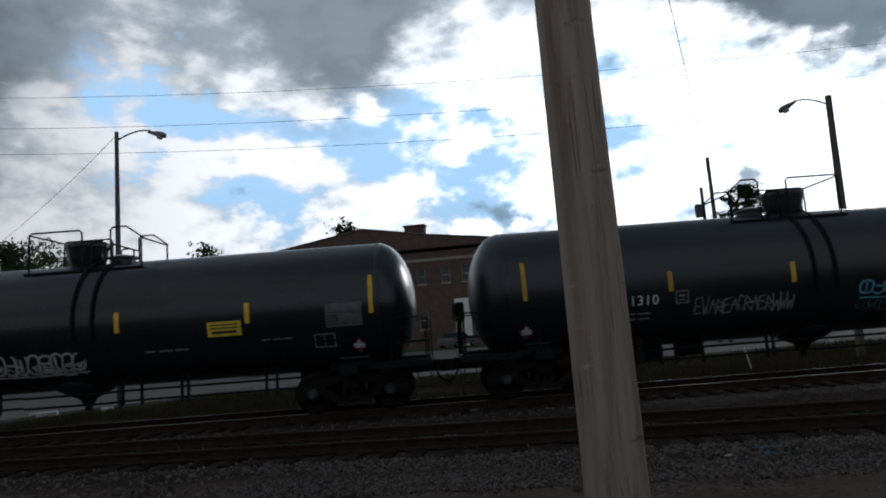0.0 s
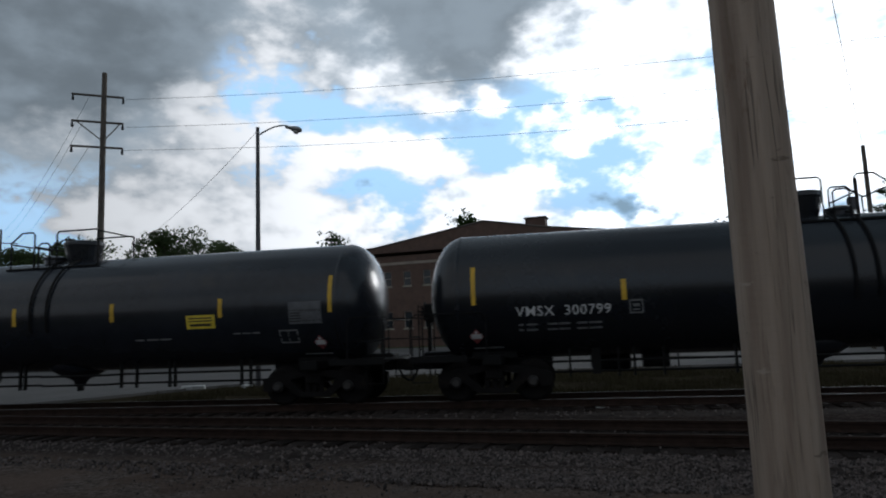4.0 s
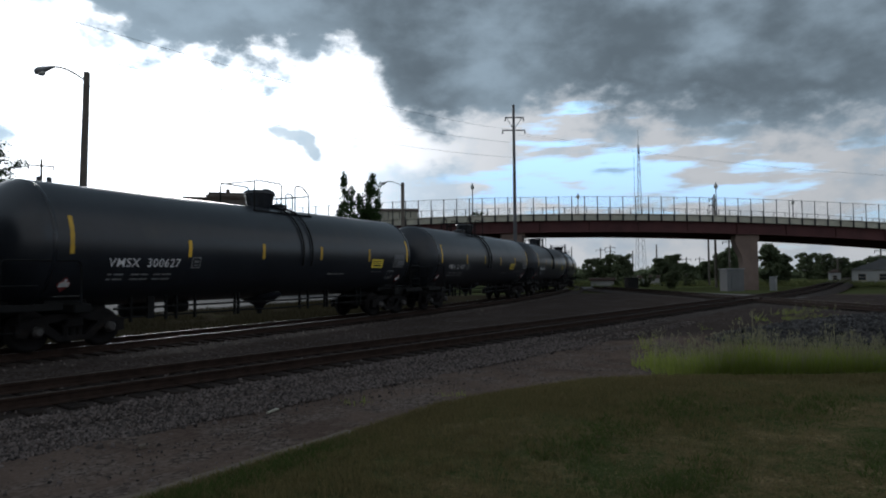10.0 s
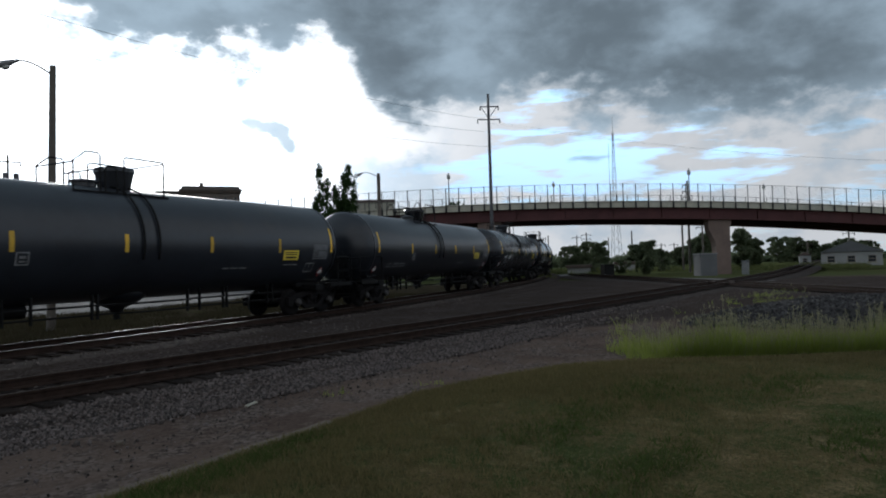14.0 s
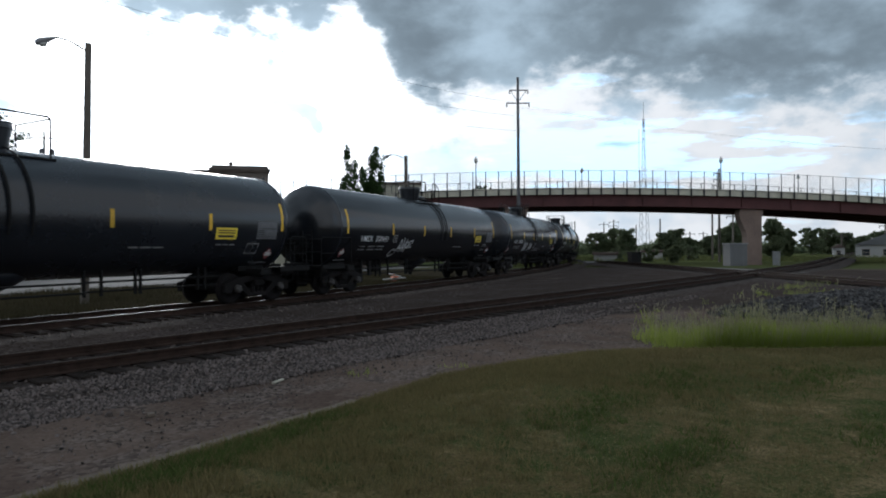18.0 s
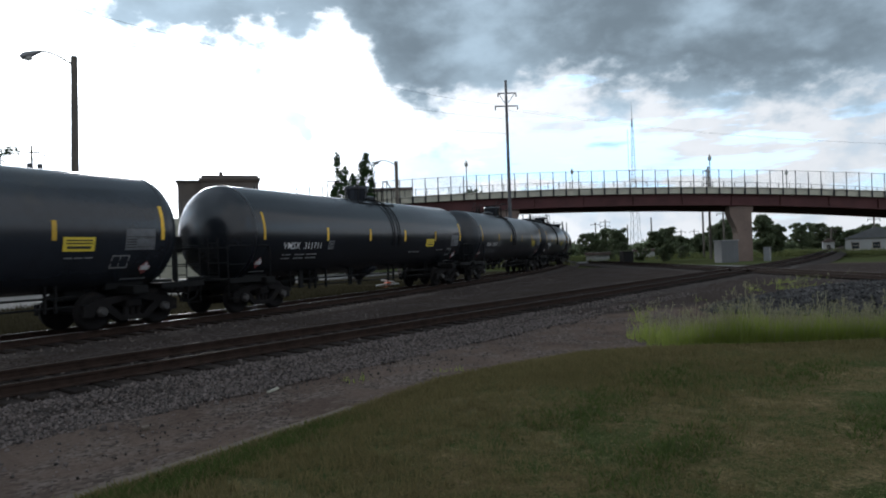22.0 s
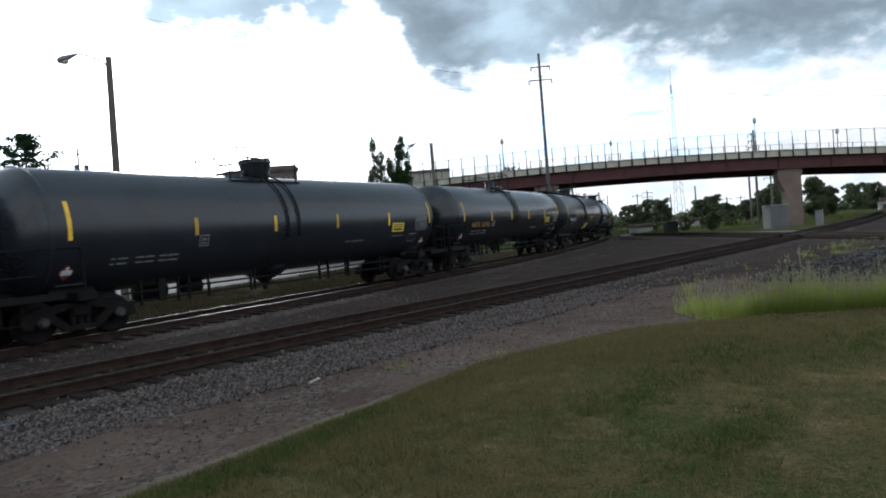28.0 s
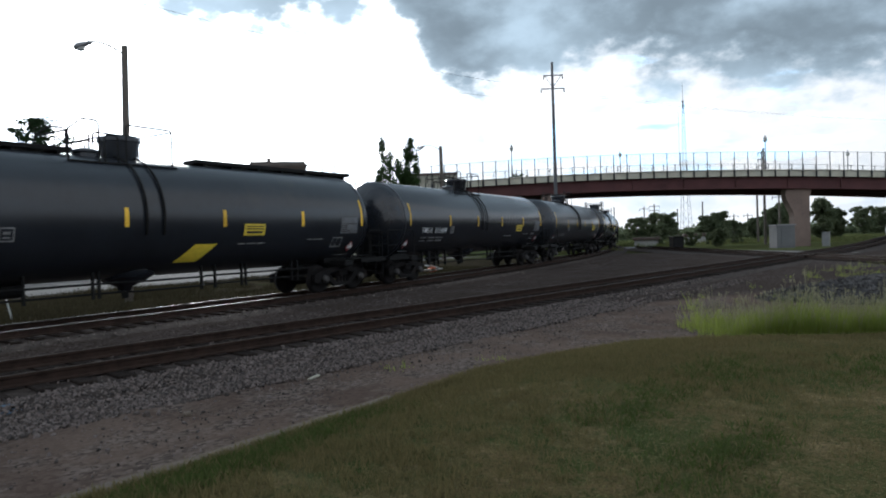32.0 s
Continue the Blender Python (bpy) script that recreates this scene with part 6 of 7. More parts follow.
MESH["tie"] = tie_mesh()
build_ground()


def front_line(s):
    u = max(s - 45.0, 0.0)
    return (s, NEAR_Y + GAUGE / 2 + (0.0012 * u * u if u < 40 else 1.92 + 0.096 * (u - 40)))


def train_line(s):
    p = track_at(s)
    return (p.x, p.y)


front = build_track("front_track", front_line, (-120.0, 260.0), "empty railway track with rusty rails on wooden ties", "rail_dull")
rear = build_track("train_track", train_line, (-120.0, 260.0), "railway track bending away, with bright worn rail heads")

# street behind the tracks
STREET_EDGE = ((-120, 15.0), (-21.2, 15.4), (-20.2, 18.0), (-19.2, 21.0), (-18, 23.2), (-16.3, 25.0), (-13, 27.2), (-5, 29.6), (9, 32.8), (20, 35.0), (33, 39.0), (60, 48.0))


def street_near(x):
    return float(np.interp(x, [p[0] for p in STREET_EDGE], [p[1] for p in STREET_EDGE]))


bm = bmesh.new()
cols = []
for x in list(range(-120, -24, 6)) + list(np.arange(-24, 12, 0.7)) + list(range(12, 61, 4)):
    ya, yb = street_near(x), float(np.interp(x, (-30, 0, 10, 30, 60), (60.0, 56.0, 47.0, 52.0, 62.0)))
    ys = [ya + (max(yb, ya + 2) - ya) * i / 6 for i in range(7)]
    cols.append([bm.verts.new((x, y, ground_z(x, y) + 0.035)) for y in ys])
for a, b in zip(cols, cols[1:]):
    for i in range(6):
        bm.faces.new((a[i], b[i], b[i + 1], a[i + 1]))
solid("street", bm, MAT["asphalt_worn"], "pale grey street behind the tracks", "street", kind="structure")

bm = bmesh.new()
ribbon(bm, [(x, street_near(x) - 0.08) for x in np.arange(-21.2, 40, 0.6)], ((0.13, 0.0), (0.12, 0.10), (-0.05, 0.10), (-0.07, 0.0)), lambda x, y: ground_z(x, y))
solid("street_kerb", bm, MAT["road_pale"], "low pale concrete kerb along the street", "kerb", kind="structure")

build_bridge()
for v, n, h in ((3.8, 0.3, 4.0), (19.2, 12.6, 4.0), (33.5, 0.3, 4.0), (49.4, 12.6, 4.0), (66.0, 0.3, 4.0)):
    build_bridge_lamp(v, n, h)
build_wood_pole()
build_street_lamp(10.62, 25.5, 9.3, (-1.25, 0.75), "old_wood", 0.2, (0.15, 0.135, 0.11), 22)
build_street_lamp(-16.25, 22.87, 10.4, (1.35, 0.75), "lamp_metal")
build_brick_hall()
build_pine(17.5, 58.5, 12.8, 3.7, 2)
build_poplar(50.0, 51.4, 13.2)


# ================= the train =================
PITCH, SPEED, START = 18.25, 10.18, -2.87
CARS = {}
# dome kind, roof walkway, which way round the top fittings stand, where the yellow sign hangs
STYLES = {k: (0, 0, 1 if k < 9 else -1, 4.95) for k in range(-3, 25)}
for k in (-1, 0, 1, 4, 7, 13, 19, 21):
    STYLES[k] = (0, 0, 1 if k < 9 else -1, 3.82)
STYLES[3], STYLES[15], STYLES[18] = (0, 1, 1, 3.2), (0, 1, -1, 3.2), (0, 1, -1, 2.45)
STYLES[5], STYLES[17] = (1, 0, 1, 4.95), (1, 0, -1, 4.95)
for k in (0, 1, 3, 7, 8, 12, 14):
    STYLES[k] = STYLES[k][:2] + (-1,) + STYLES[k][3:]
for k in (2, 4, 6, 11, 13):
    STYLES[k] = STYLES[k][:2] + (1,) + STYLES[k][3:]
MARKS = {0: "VMSX 311310", 1: "VMSX 311408", 2: "VMSX 300799", 3: "VMSX 311318", 4: "VMSX 311769", 5: "NATX 303198", 6: "VMSX 300627", 7: "VMSX 311337", 8: "VMSX 300392", 10: "VMSX 300591", 11: "VMSX 300491", 12: "VMSX 300970", 13: "VMSX 311711", 14: "VMSX 300608", 15: "VMSX 310765", 17: "NATX 302926", 18: "VMSX 311627", 19: "VMSX 311684"}
GAPS = ((-4, -0.1), (0, -0.1), (1, 0.1), (2, 0.2), (3, 0.2), (4, 0.05), (5, 0.15), (6, -0.25), (7, -0.4), (8, -0.2), (9, 0.1), (10, -0.05), (11, 0.1), (12, 0.0), (13, 0.2), (14, 0.5), (15, 0.1), (16, -0.35), (17, -0.6), (18, -0.95), (19, -1.5), (20, -1.75), (30, -1.75))


def gap_shift(k):
    return float(np.interp(k, [g[0] for g in GAPS], [g[1] for g in GAPS]))


def build_train():
    master = {}
    for k in range(-3, 25):
        look_of = STYLES[k]
        if look_of not in master:
            car = master[look_of] = build_car(dict(zip(("dome", "walk", "turn", "sign"), look_of)))
        else:
            car = copy_thing(master[look_of], Matrix.Identity(4))
        CARS[k] = car
    for k, car in CARS.items():
        label = "black tank car with yellow reflective strips on the rails"
        if k in (0, 3, 11, 12, 18):
            label = "black tank car with sprayed graffiti on its side"
        if STYLES[k][1]:
            label = "black tank car with a roof walkway and end rails"
        if k in (5, 17):
            label = "black tank car with yellow lettering and a narrow valve dome" if k == 17 else "black tank car with pale lettering and a narrow valve dome"
        tagged(car, label)
        if k in MARKS:
            add_lettering(car, MARKS[k], k == 17)
    add_graffiti(CARS[0], 1, -3.4, -1.1, 1.6, 1.98, MAT["spray_dim2"], 14, 0.03)
    add_bubble_tag(CARS[0], 2, 0.45, 1.85, 1.78, 2.12, MAT["spray_blue"], 5, 0.045)
    add_bubble_tag(CARS[0], 3, 2.15, 3.5, 1.90, 2.25, MAT["spray_white"], 6, 0.045)
    add_graffiti(CARS[0], 8, 1.8, 4.2, 1.48, 1.75, MAT["spray_dim"], 11, 0.028)
    add_graffiti(CARS[0], 13, 0.4, 1.7, 1.42, 1.7, MAT["spray_teal"], 9, 0.03)
    add_bubble_tag(CARS[0], 4, 5.55, 6.3, 1.62, 2.1, MAT["spray_blue"], 3, 0.03, 0.3)
    add_bubble_tag(CARS[-1], 5, -1.2, 0.9, 1.42, 1.85, MAT["spray_white"], 8, 0.05, 0.25)
    add_graffiti(CARS[-1], 15, -1.0, 0.8, 1.35, 1.6, MAT["spray_white"], 8, 0.03)
    add_graffiti(CARS[3], 6, -3.9, -2.4, 1.6, 1.95, MAT["spray_dim2"], 10, 0.03)
    add_graffiti(CARS[3], 7, -2.2, -0.6, 1.5, 1.9, MAT["spray_dim"], 8, 0.03)
    add_graffiti(CARS[3], 14, 2.55, 3.2, 1.6, 1.8, MAT["spray_white"], 6, 0.02)
    add_graffiti(CARS[3], 9, 4.2, 6.4, 1.65, 2.0, MAT["spray_dim"], 12, 0.03)
    add_spiky_tag(CARS[11], -3.75, -2.1, 1.32, 2.10, MAT["spray_white"])
    add_graffiti(CARS[12], 11, -3.5, -2.5, 1.45, 1.95, MAT["spray_white"], 7, 0.045)
    add_graffiti(CARS[12], 21, -3.45, -2.55, 1.5, 1.85, MAT["spray_dim2"], 9, 0.05)
    add_graffiti(CARS[12], 18, -2.05, -1.2, 1.5, 1.95, MAT["spray_white"], 6, 0.045)
    for i in range(6):
        add_bubble_tag(CARS[12], 30 + i, -0.55, -0.15, 1.5 + i * 0.2, 1.68 + i * 0.2, MAT["spray_dim2"], 1, 0.02)
    add_graffiti(CARS[12], 12, 0.2, 1.8, 1.42, 1.62, MAT["spray_dim2"], 12, 0.02)
    for k, x0, x1, z0, z1 in ((18, 0.45, 1.15, 1.28, 1.74),):
        part("graffiti_block", tank_patch(x0, x1, z0, z1, 0.007, 0.45), MAT["yellow_sign"], CARS[k], "slanted yellow painted block")


def car_pose(k, t):
    """Where car k stands at t seconds: carried by its two trucks along the track."""
    a = START + PITCH * k - SPEED * t + gap_shift(k)
    b = START + PITCH * (k + 1) - SPEED * t + gap_shift(k + 1)
    mid = (a + b) / 2
    p, q = track_at(mid - 6.7), track_at(mid + 6.7)
    c = (p + q) / 2
    return Matrix.Translation(c) @ Matrix.Rotation(math.atan2(q.y - p.y, q.x - p.x), 4, "Z")


build_train()
scatter_stones()
grass_blades()
lay_ties(front, front_line, -40.0, 120.0, 150)
lay_ties(rear, train_line, -40.0, 120.0, 120)


def motions():
    for k, car in CARS.items():
        walk(car, [(t, car_pose(k, t)) for t in np.arange(0.0, 32.01, 1.0)])


# ================= far things and small things =================
def build_far():
    # crossing track that meets the front track beyond the grass
    def cross_line(s):
        return (45.4 + 0.77 * s, 11.0 + 0.64 * s)
    cross = build_track("crossing_track", cross_line, (-90.0, 40.0), "railway track that crosses the front track at a diamond", "rail_dull")
    lay_ties(cross, cross_line, -30.0, 36.0, 40)
    bm = bmesh.new()
    ribbon(bm, [(49.5 + 0.77 * s, 9.5 + 0.64 * s) for s in range(2, 75, 4)], ((2.2, 0.05), (-2.2, 0.05)), ground_z)
    solid("service_road", bm, MAT["asphalt"], "pale gravel service road beside the crossing track", "road", kind="structure")
    # poles
    build_power_pole(-35.0, 33.0, 19.6, ((18.0, (-1.9, 1.2), 40, 0), (16.2, (-1.9, 1.2), 40, 1.3), (14.5, (-1.9, 1.2), 40, 0)), "old_wood", 0.24, 0.16)
    build_power_pole(-95.7, 72.9, 19.5, ((17.4, 2.2, 40, 0), (15.6, 2.2, 40, 0)), "old_wood", 0.2, 0.14)
    build_power_pole(65.2, 41.3, 21.4, ((19.9, (-1.0, 1.2), -51, 1.4), (18.4, (-1.35, 1.35), -51, 0)), "lamp_metal", 0.24, 0.15)
    build_power_pole(10.75, 42.6, 11.3, (), "old_wood", 0.16, 0.11, "plain wooden pole beside the street")
    short = build_power_pole(10.25, 43.0, 9.5, (), "old_wood", 0.12, 0.1, "short wooden pole with a transformer")
    part("transformer", lathe([(0.0, 0.0), (0.22, 0.02), (0.24, 0.1), (0.24, 0.75), (0.16, 0.85), (0.0, 0.86)], pose(9.95, 43.0, 7.6), 12), MAT["lamp_metal"], short)
    tp = build_power_pole(27.3, 74.8, 14.0, ((13.3, 1.15, -20, 0),), "old_wood", 0.15, 0.1)
    part("transformer", lathe([(0.0, 0.0), (0.26, 0.02), (0.26, 0.8), (0.0, 0.9)], pose(27.0, 74.6, 11.3), 10), MAT["lamp_metal"], tp)
    part("transformer", lathe([(0.0, 0.0), (0.26, 0.02), (0.26, 0.8), (0.0, 0.9)], pose(27.9, 74.4, 11.3), 10), MAT["lamp_metal"], tp)
    build_street_lamp(46.0, 41.5, 10.3, (-1.25, 1.25), "old_wood", 0.0, (0.2, 0.18, 0.16), 22)
    # overhead wires along the street
    for za, zb, dy in ((17.9, 18.4, 0.0), (16.1, 17.0, 0.4), (14.4, 15.2, 0.0)):
        build_wire((-34.2, 33.8 + dy, za), (65.0, 41.4 + dy, zb), 2.6)
        build_wire((-35.6, 32.4 - dy, za), (-95.7, 72.0 - dy, za), 1.4)
    build_wire((-16.25, 22.9, 10.3), (-34.8, 33.0, 6.5), 0.6)
    build_wire((-0.245, 2.7, 8.0), (10.75, 42.6, 11.2), 0.3, "service_wire", 0.01)
    for dy in (-0.6, 0.6):
        build_wire((65.6 + dy, 40.9 - dy, 18.0), (150.0, -30.0, 16.0), 3.0, "power_line", 0.007)
    # mast
    mast = thing("radio_mast", "tall lattice radio mast far behind the bridge", "radio mast")
    cx, cy = 583.0, 235.0
    for dx, dy in ((-1, -1), (1, -1), (1, 1), (-1, 1)):
        part("leg", tube([(cx + dx * 4.0, cy + dy * 4.0, -2), (cx + dx * 1.6, cy + dy * 1.6, 62), (cx + dx * 0.6, cy + dy * 0.6, 118)], 0.15, 5), MAT["lamp_metal"], mast)
    bm = bmesh.new()
    for i in range(16):
        z0, z1 = i * 7.3, (i + 1) * 7.3
        w0 = 4.0 - 2.4 * min(1, z0 / 62) if z0 < 62 else 1.6 - (z0 - 62) / 56
        w1 = 4.0 - 2.4 * min(1, z1 / 62) if z1 < 62 else 1.6 - (z1 - 62) / 56
        for (ax, ay), (bx, by) in (((-1, -1), (1, -1)), ((1, -1), (1, 1)), ((1, 1), (-1, 1)), ((-1, 1), (-1, -1))):
            add_tube(bm, [(cx + ax * w0, cy + ay * w0, z0), (cx + bx * w1, cy + by * w1, z1)], 0.08, 4)
    part("bracing", bm, MAT["lamp_metal"], mast)
    part("spire", tube([(cx, cy, 110), (cx, cy, 133)], [0.3, 0.12], 6), MAT["galvanised"], mast)
    part("side_antenna", tube([(cx - 3.5, cy + 3.0, 60), (cx - 3.5, cy + 3.0, 108)], 0.18, 5), MAT["lamp_metal"], mast)
    # buildings
    hotel = build_block("stone_hotel", "tall dark brown stone building with a heavy stepped cornice", 83.3, 123.3, 11.3, 12.0, -1.0, 18.6, -33, "stone_wall", 0, 6, 6)
    base = pose(83.3, 123.3, -1.0, 0, 0, -33)
    for nm, q in (("cornice", (-6.1, 6.1, -6.45, 6.2, 19.1, 19.45)), ("parapet", (-5.6, 5.6, -6.0, 6.0, 19.45, 20.0)), ("belt", (-5.75, 5.75, -6.12, -5.98, 16.0, 16.25)), ("side_wing", (-10.2, -5.66, -4.5, 5.5, 0.0, 18.7)), ("wing_cornice", (-10.6, -5.66, -4.9, 5.9, 18.7, 19.1)), ("crest", (-2.2, -1.4, -5.9, -5.5, 20.0, 20.7))):
        bm = box(*q, 0.04)
        bmesh.ops.transform(bm, matrix=base, verts=bm.verts[:])
        part(nm, bm, MAT["stone_wall"], hotel)
    for i in range(24):
        x = -5.75 + i * 0.5
        bm = box(x - 0.1, x + 0.1, -6.38, -6.02, 18.75, 19.09)
        bmesh.ops.transform(bm, matrix=base, verts=bm.verts[:])
        part("bracket", bm, MAT["stone_wall"], hotel)
    build_block("concrete_hall", "low pale concrete building behind the bridge approach", 98.0, 92.0, 11.0, 8.0, -1.0, 15.2, -47, "concrete", 0, 0, 0)
    build_block("white_shed", "low white workshop with a pale metal roof", 136.5, 12.0, 9.0, 8.0, -0.9, 2.6, -84, "cabinet_pale", 1.9, 3, 1, True, "cabinet_grey")
    build_block("small_house", "small white house with a gable roof between trees", -37.8, 48.0, 5.0, 5.0, -0.5, 4.6, 38, "white_paint", 2.2, 2, 2)
    build_block("storage_box", "long low white container building", 105.0, 49.2, 3.8, 2.4, -0.8, 1.1, -64, "cabinet_pale", 0, 0, 0)
    build_block("storage_box", "long low white container building", 116.4, 45.5, 3.4, 2.4, -0.8, 1.4, -64, "cabinet_pale", 0, 0, 0)
    # signal cabinet and bin near the crossing
    cab = thing("signal_cabinet", "grey metal railway signal cabinet", "signal cabinet")
    m = pose(79.1, 21.3, ground_z(79.1, 21.3), 0, 0, -51)
    for nm, q, mt in (("body", (-0.95, 0.95, -1.0, 1.0, 0.0, 2.5), "cabinet_grey"), ("roof", (-1.05, 1.05, -1.1, 1.1, 2.5, 2.62), "galvanised"), ("door", (-0.5, 0.5, -1.04, -1.004, 0.2, 2.2), "cabinet_grey")):
        bm = box(*q, 0.02)
        bmesh.ops.transform(bm, matrix=m, verts=bm.verts[:])
        part(nm, bm, MAT[mt], cab)
    bin_ = thing("trash_bin", "dark square bin standing in the grass", "bin")
    m = pose(78.2, 32.8, ground_z(78.2, 32.8), 0, 0, -40)
    for nm, q in (("body", (-0.65, 0.65, -0.6, 0.6, 0.0, 1.55)), ("lid", (-0.72, 0.72, -0.67, 0.67, 1.55, 1.68))):
        bm = box(*q, 0.05)
        bmesh.ops.transform(bm, matrix=m, verts=bm.verts[:])
        part(nm, bm, MAT["black_iron"], bin_)
    # trees behind the street on the left, and round the brick building
    spec = ((-50, 56, 13.4, 4.2), (-44, 57, 11.6, 3.6), (-58, 53, 12.5, 4.0), (-64, 51, 12.0, 3.8), (-72, 60, 13.0, 4.5))
    for i, (x, y, h, w) in enumerate(spec):
        build_tree("broadleaf_tree", x, y, h, w, 40 + i, "dark green broadleaf tree behind the street", clumps=95, per=170, leaf=0.15, material="leaves_mid")
    build_tree("shrub", -24.3, 81.0, 16.3, 1.8, 51, "dark tree top showing over a brick building", clumps=26, per=40, leaf=0.28, crown0=0.7)
    build_tree("shrub", -51.8, 97.0, 18.6, 2.6, 52, "spiky dark tree beyond the street", clumps=30, per=40, leaf=0.3, shape="column", crown0=0.5)
    for i, (x, y, h, w) in enumerate(((2.0, 86, 14.0, 3.0), (6.5, 85, 14.2, 3.2), (10.5, 88, 12.0, 3.4), (-2.0, 96, 14.5, 3.0))):
        build_tree("conifer", x, y, h - 1.0, w, 60 + i, "dense dark conifer beside a brick building", clumps=70, per=110, leaf=0.2, shape="cone", crown0=0.08, material="needles")
    for i, (x, y, h, w) in enumerate(((12.8, 54.0, 4.6, 2.4), (16.0, 52.5, 3.8, 2.2), (20.5, 55.0, 4.2, 2.6))):
        build_tree("bush", x, y, h, w, 130 + i, "green leafy bush beyond the street", "bush", clumps=40, per=90, leaf=0.16, crown0=0.03, material="leaves_mid", group="bushes")
    build_tree("broadleaf_tree", 103.0, 72.0, 13.6, 3.4, 70, "round tree behind the bridge approach", clumps=30, per=40, leaf=0.4)
    # bushes in the field past the bridge
    # bearing, distance, elevation of the top and half width in degrees
    spec = ((64.2, 150, 1.2, 0.9), (65.5, 165, 1.5, 1.0), (66.6, 150, 1.4, 0.8), (69.6, 130, 1.1, 0.7), (70.5, 130, 1.4, 0.9), (71.6, 150, 0.7, 0.8), (73.0, 165, 0.8, 0.8), (74.2, 160, 1.5, 0.9), (75.1, 160, 1.9, 0.9), (75.9, 165, 1.2, 0.7), (77.7, 120, 2.0, 0.8), (78.5, 125, 1.2, 0.6), (80.3, 190, 1.3, 0.9), (81.3, 200, 1.2, 1.0), (82.4, 200, 0.9, 0.8), (83.4, 210, 0.7, 0.8), (84.6, 200, 1.0, 1.0), (86.0, 190, 0.8, 1.0))
    for i, (az, d, el, half) in enumerate(spec):
        x, y = d * math.sin(radians(az)), d * math.cos(radians(az))
        build_tree("broadleaf_tree", x, y, 2.3 + d * math.tan(radians(el)), d * math.tan(radians(half)), 80 + i, "dark green broadleaf tree in the field past the bridge", clumps=80, per=110, leaf=0.2, crown0=0.12, material="leaves_hazed", group="field trees")
    for i, (az, d, h, w) in enumerate(((67.2, 112, 1.6, 1.2), (68.3, 108, 2.2, 1.3), (70.2, 100, 2.4, 1.2), (65.9, 118, 2.0, 1.5), (71.5, 115, 2.6, 2.0), (76.3, 118, 2.4, 1.4))):
        build_tree("bush", d * math.sin(radians(az)), d * math.cos(radians(az)), h, w, 110 + i, "low weedy bush in the field", "bush", clumps=26, per=60, leaf=0.2, crown0=0.02, material="leaves_hazed", group="bushes")
    build_far_woods()
    for az, d, el, arm in ((62.4, 190, 2.2, 0), (64.8, 190, 2.1, 1), (65.6, 180, 2.3, 2), (67.4, 190, 1.8, 0), (69.3, 150, 2.3, 0), (70.9, 200, 1.5, 1), (71.6, 200, 1.2, 1), (72.6, 210, 1.2, 1), (74.8, 140, 2.6, 1), (82.2, 170, 0.9, 1), (84.9, 160, 1.6, 1)):
        x, y, h = d * math.sin(radians(az)), d * math.cos(radians(az)), 1.65 + d * math.tan(radians(el))
        build_power_pole(x, y, h, [(h - 0.6 - 1.1 * i, 1.3, -50, 0) for i in range(arm)], "old_wood", 0.2, 0.14, "distant wooden utility pole in the field")


def build_street_bits():
    """Sign post, bare poles and a small box that show between the cars and under the bridge."""
    sign = thing("road_sign", "round road sign on a dark post beside the street", "road sign")
    part("post", tube([(-0.3, 27.9, -0.3), (-0.36, 27.9, 2.75)], 0.04, 8), MAT["lamp_metal"], sign)
    part("plate", lathe([(0.0, -0.015), (0.3, -0.015), (0.3, 0.015), (0.0, 0.015)], pose(-0.36, 27.82, 2.5, 90), 12), MAT["cabinet_grey"], sign)
    build_power_pole(100.8, 29.3, 13.0, ((12.3, (-1.2, 0.4), -20, 0), (11.4, (-1.2, 0.4), -20, 0), (10.5, (-1.2, 0.4), -20, 0)), "old_wood", 0.2, 0.14, "tall dark pole with short arms past the bridge")
    build_power_pole(110.2, 33.1, 9.5, ((8.2, 0.9, -20, 0), (7.2, 0.9, -20, 0)), "old_wood", 0.18, 0.14, "dark pole with two short arms past the bridge")
    ub = thing("utility_box", "small pale utility box beside the bridge pier", "utility box")
    z = ground_z(84.5, 18.2)
    part("body", box(84.1, 84.8, 17.8, 18.5, z, z + 1.6, 0.04), MAT["galvanised"], ub)
    part("lid", box(84.05, 84.85, 17.75, 18.55, z + 1.6, z + 1.68, 0.02), MAT["galvanised"], ub)
    build_block("white_shed", "small white garage with a dark opening", 148.5, 20.9, 2.0, 3.0, -0.8, 2.0, -80, "cabinet_pale", 0.7, 1, 1)


def heap_h(u, v):
    """Height of the gravel heap over its own plan, both from -1 to 1."""
    return max(0, 1 - (u * u + v * v)) ** 0.9 * 0.72 + 0.10 * noise.noise((u * 4, v * 4, 2)) + 0.05 * noise.noise((u * 11, v * 11, 5))


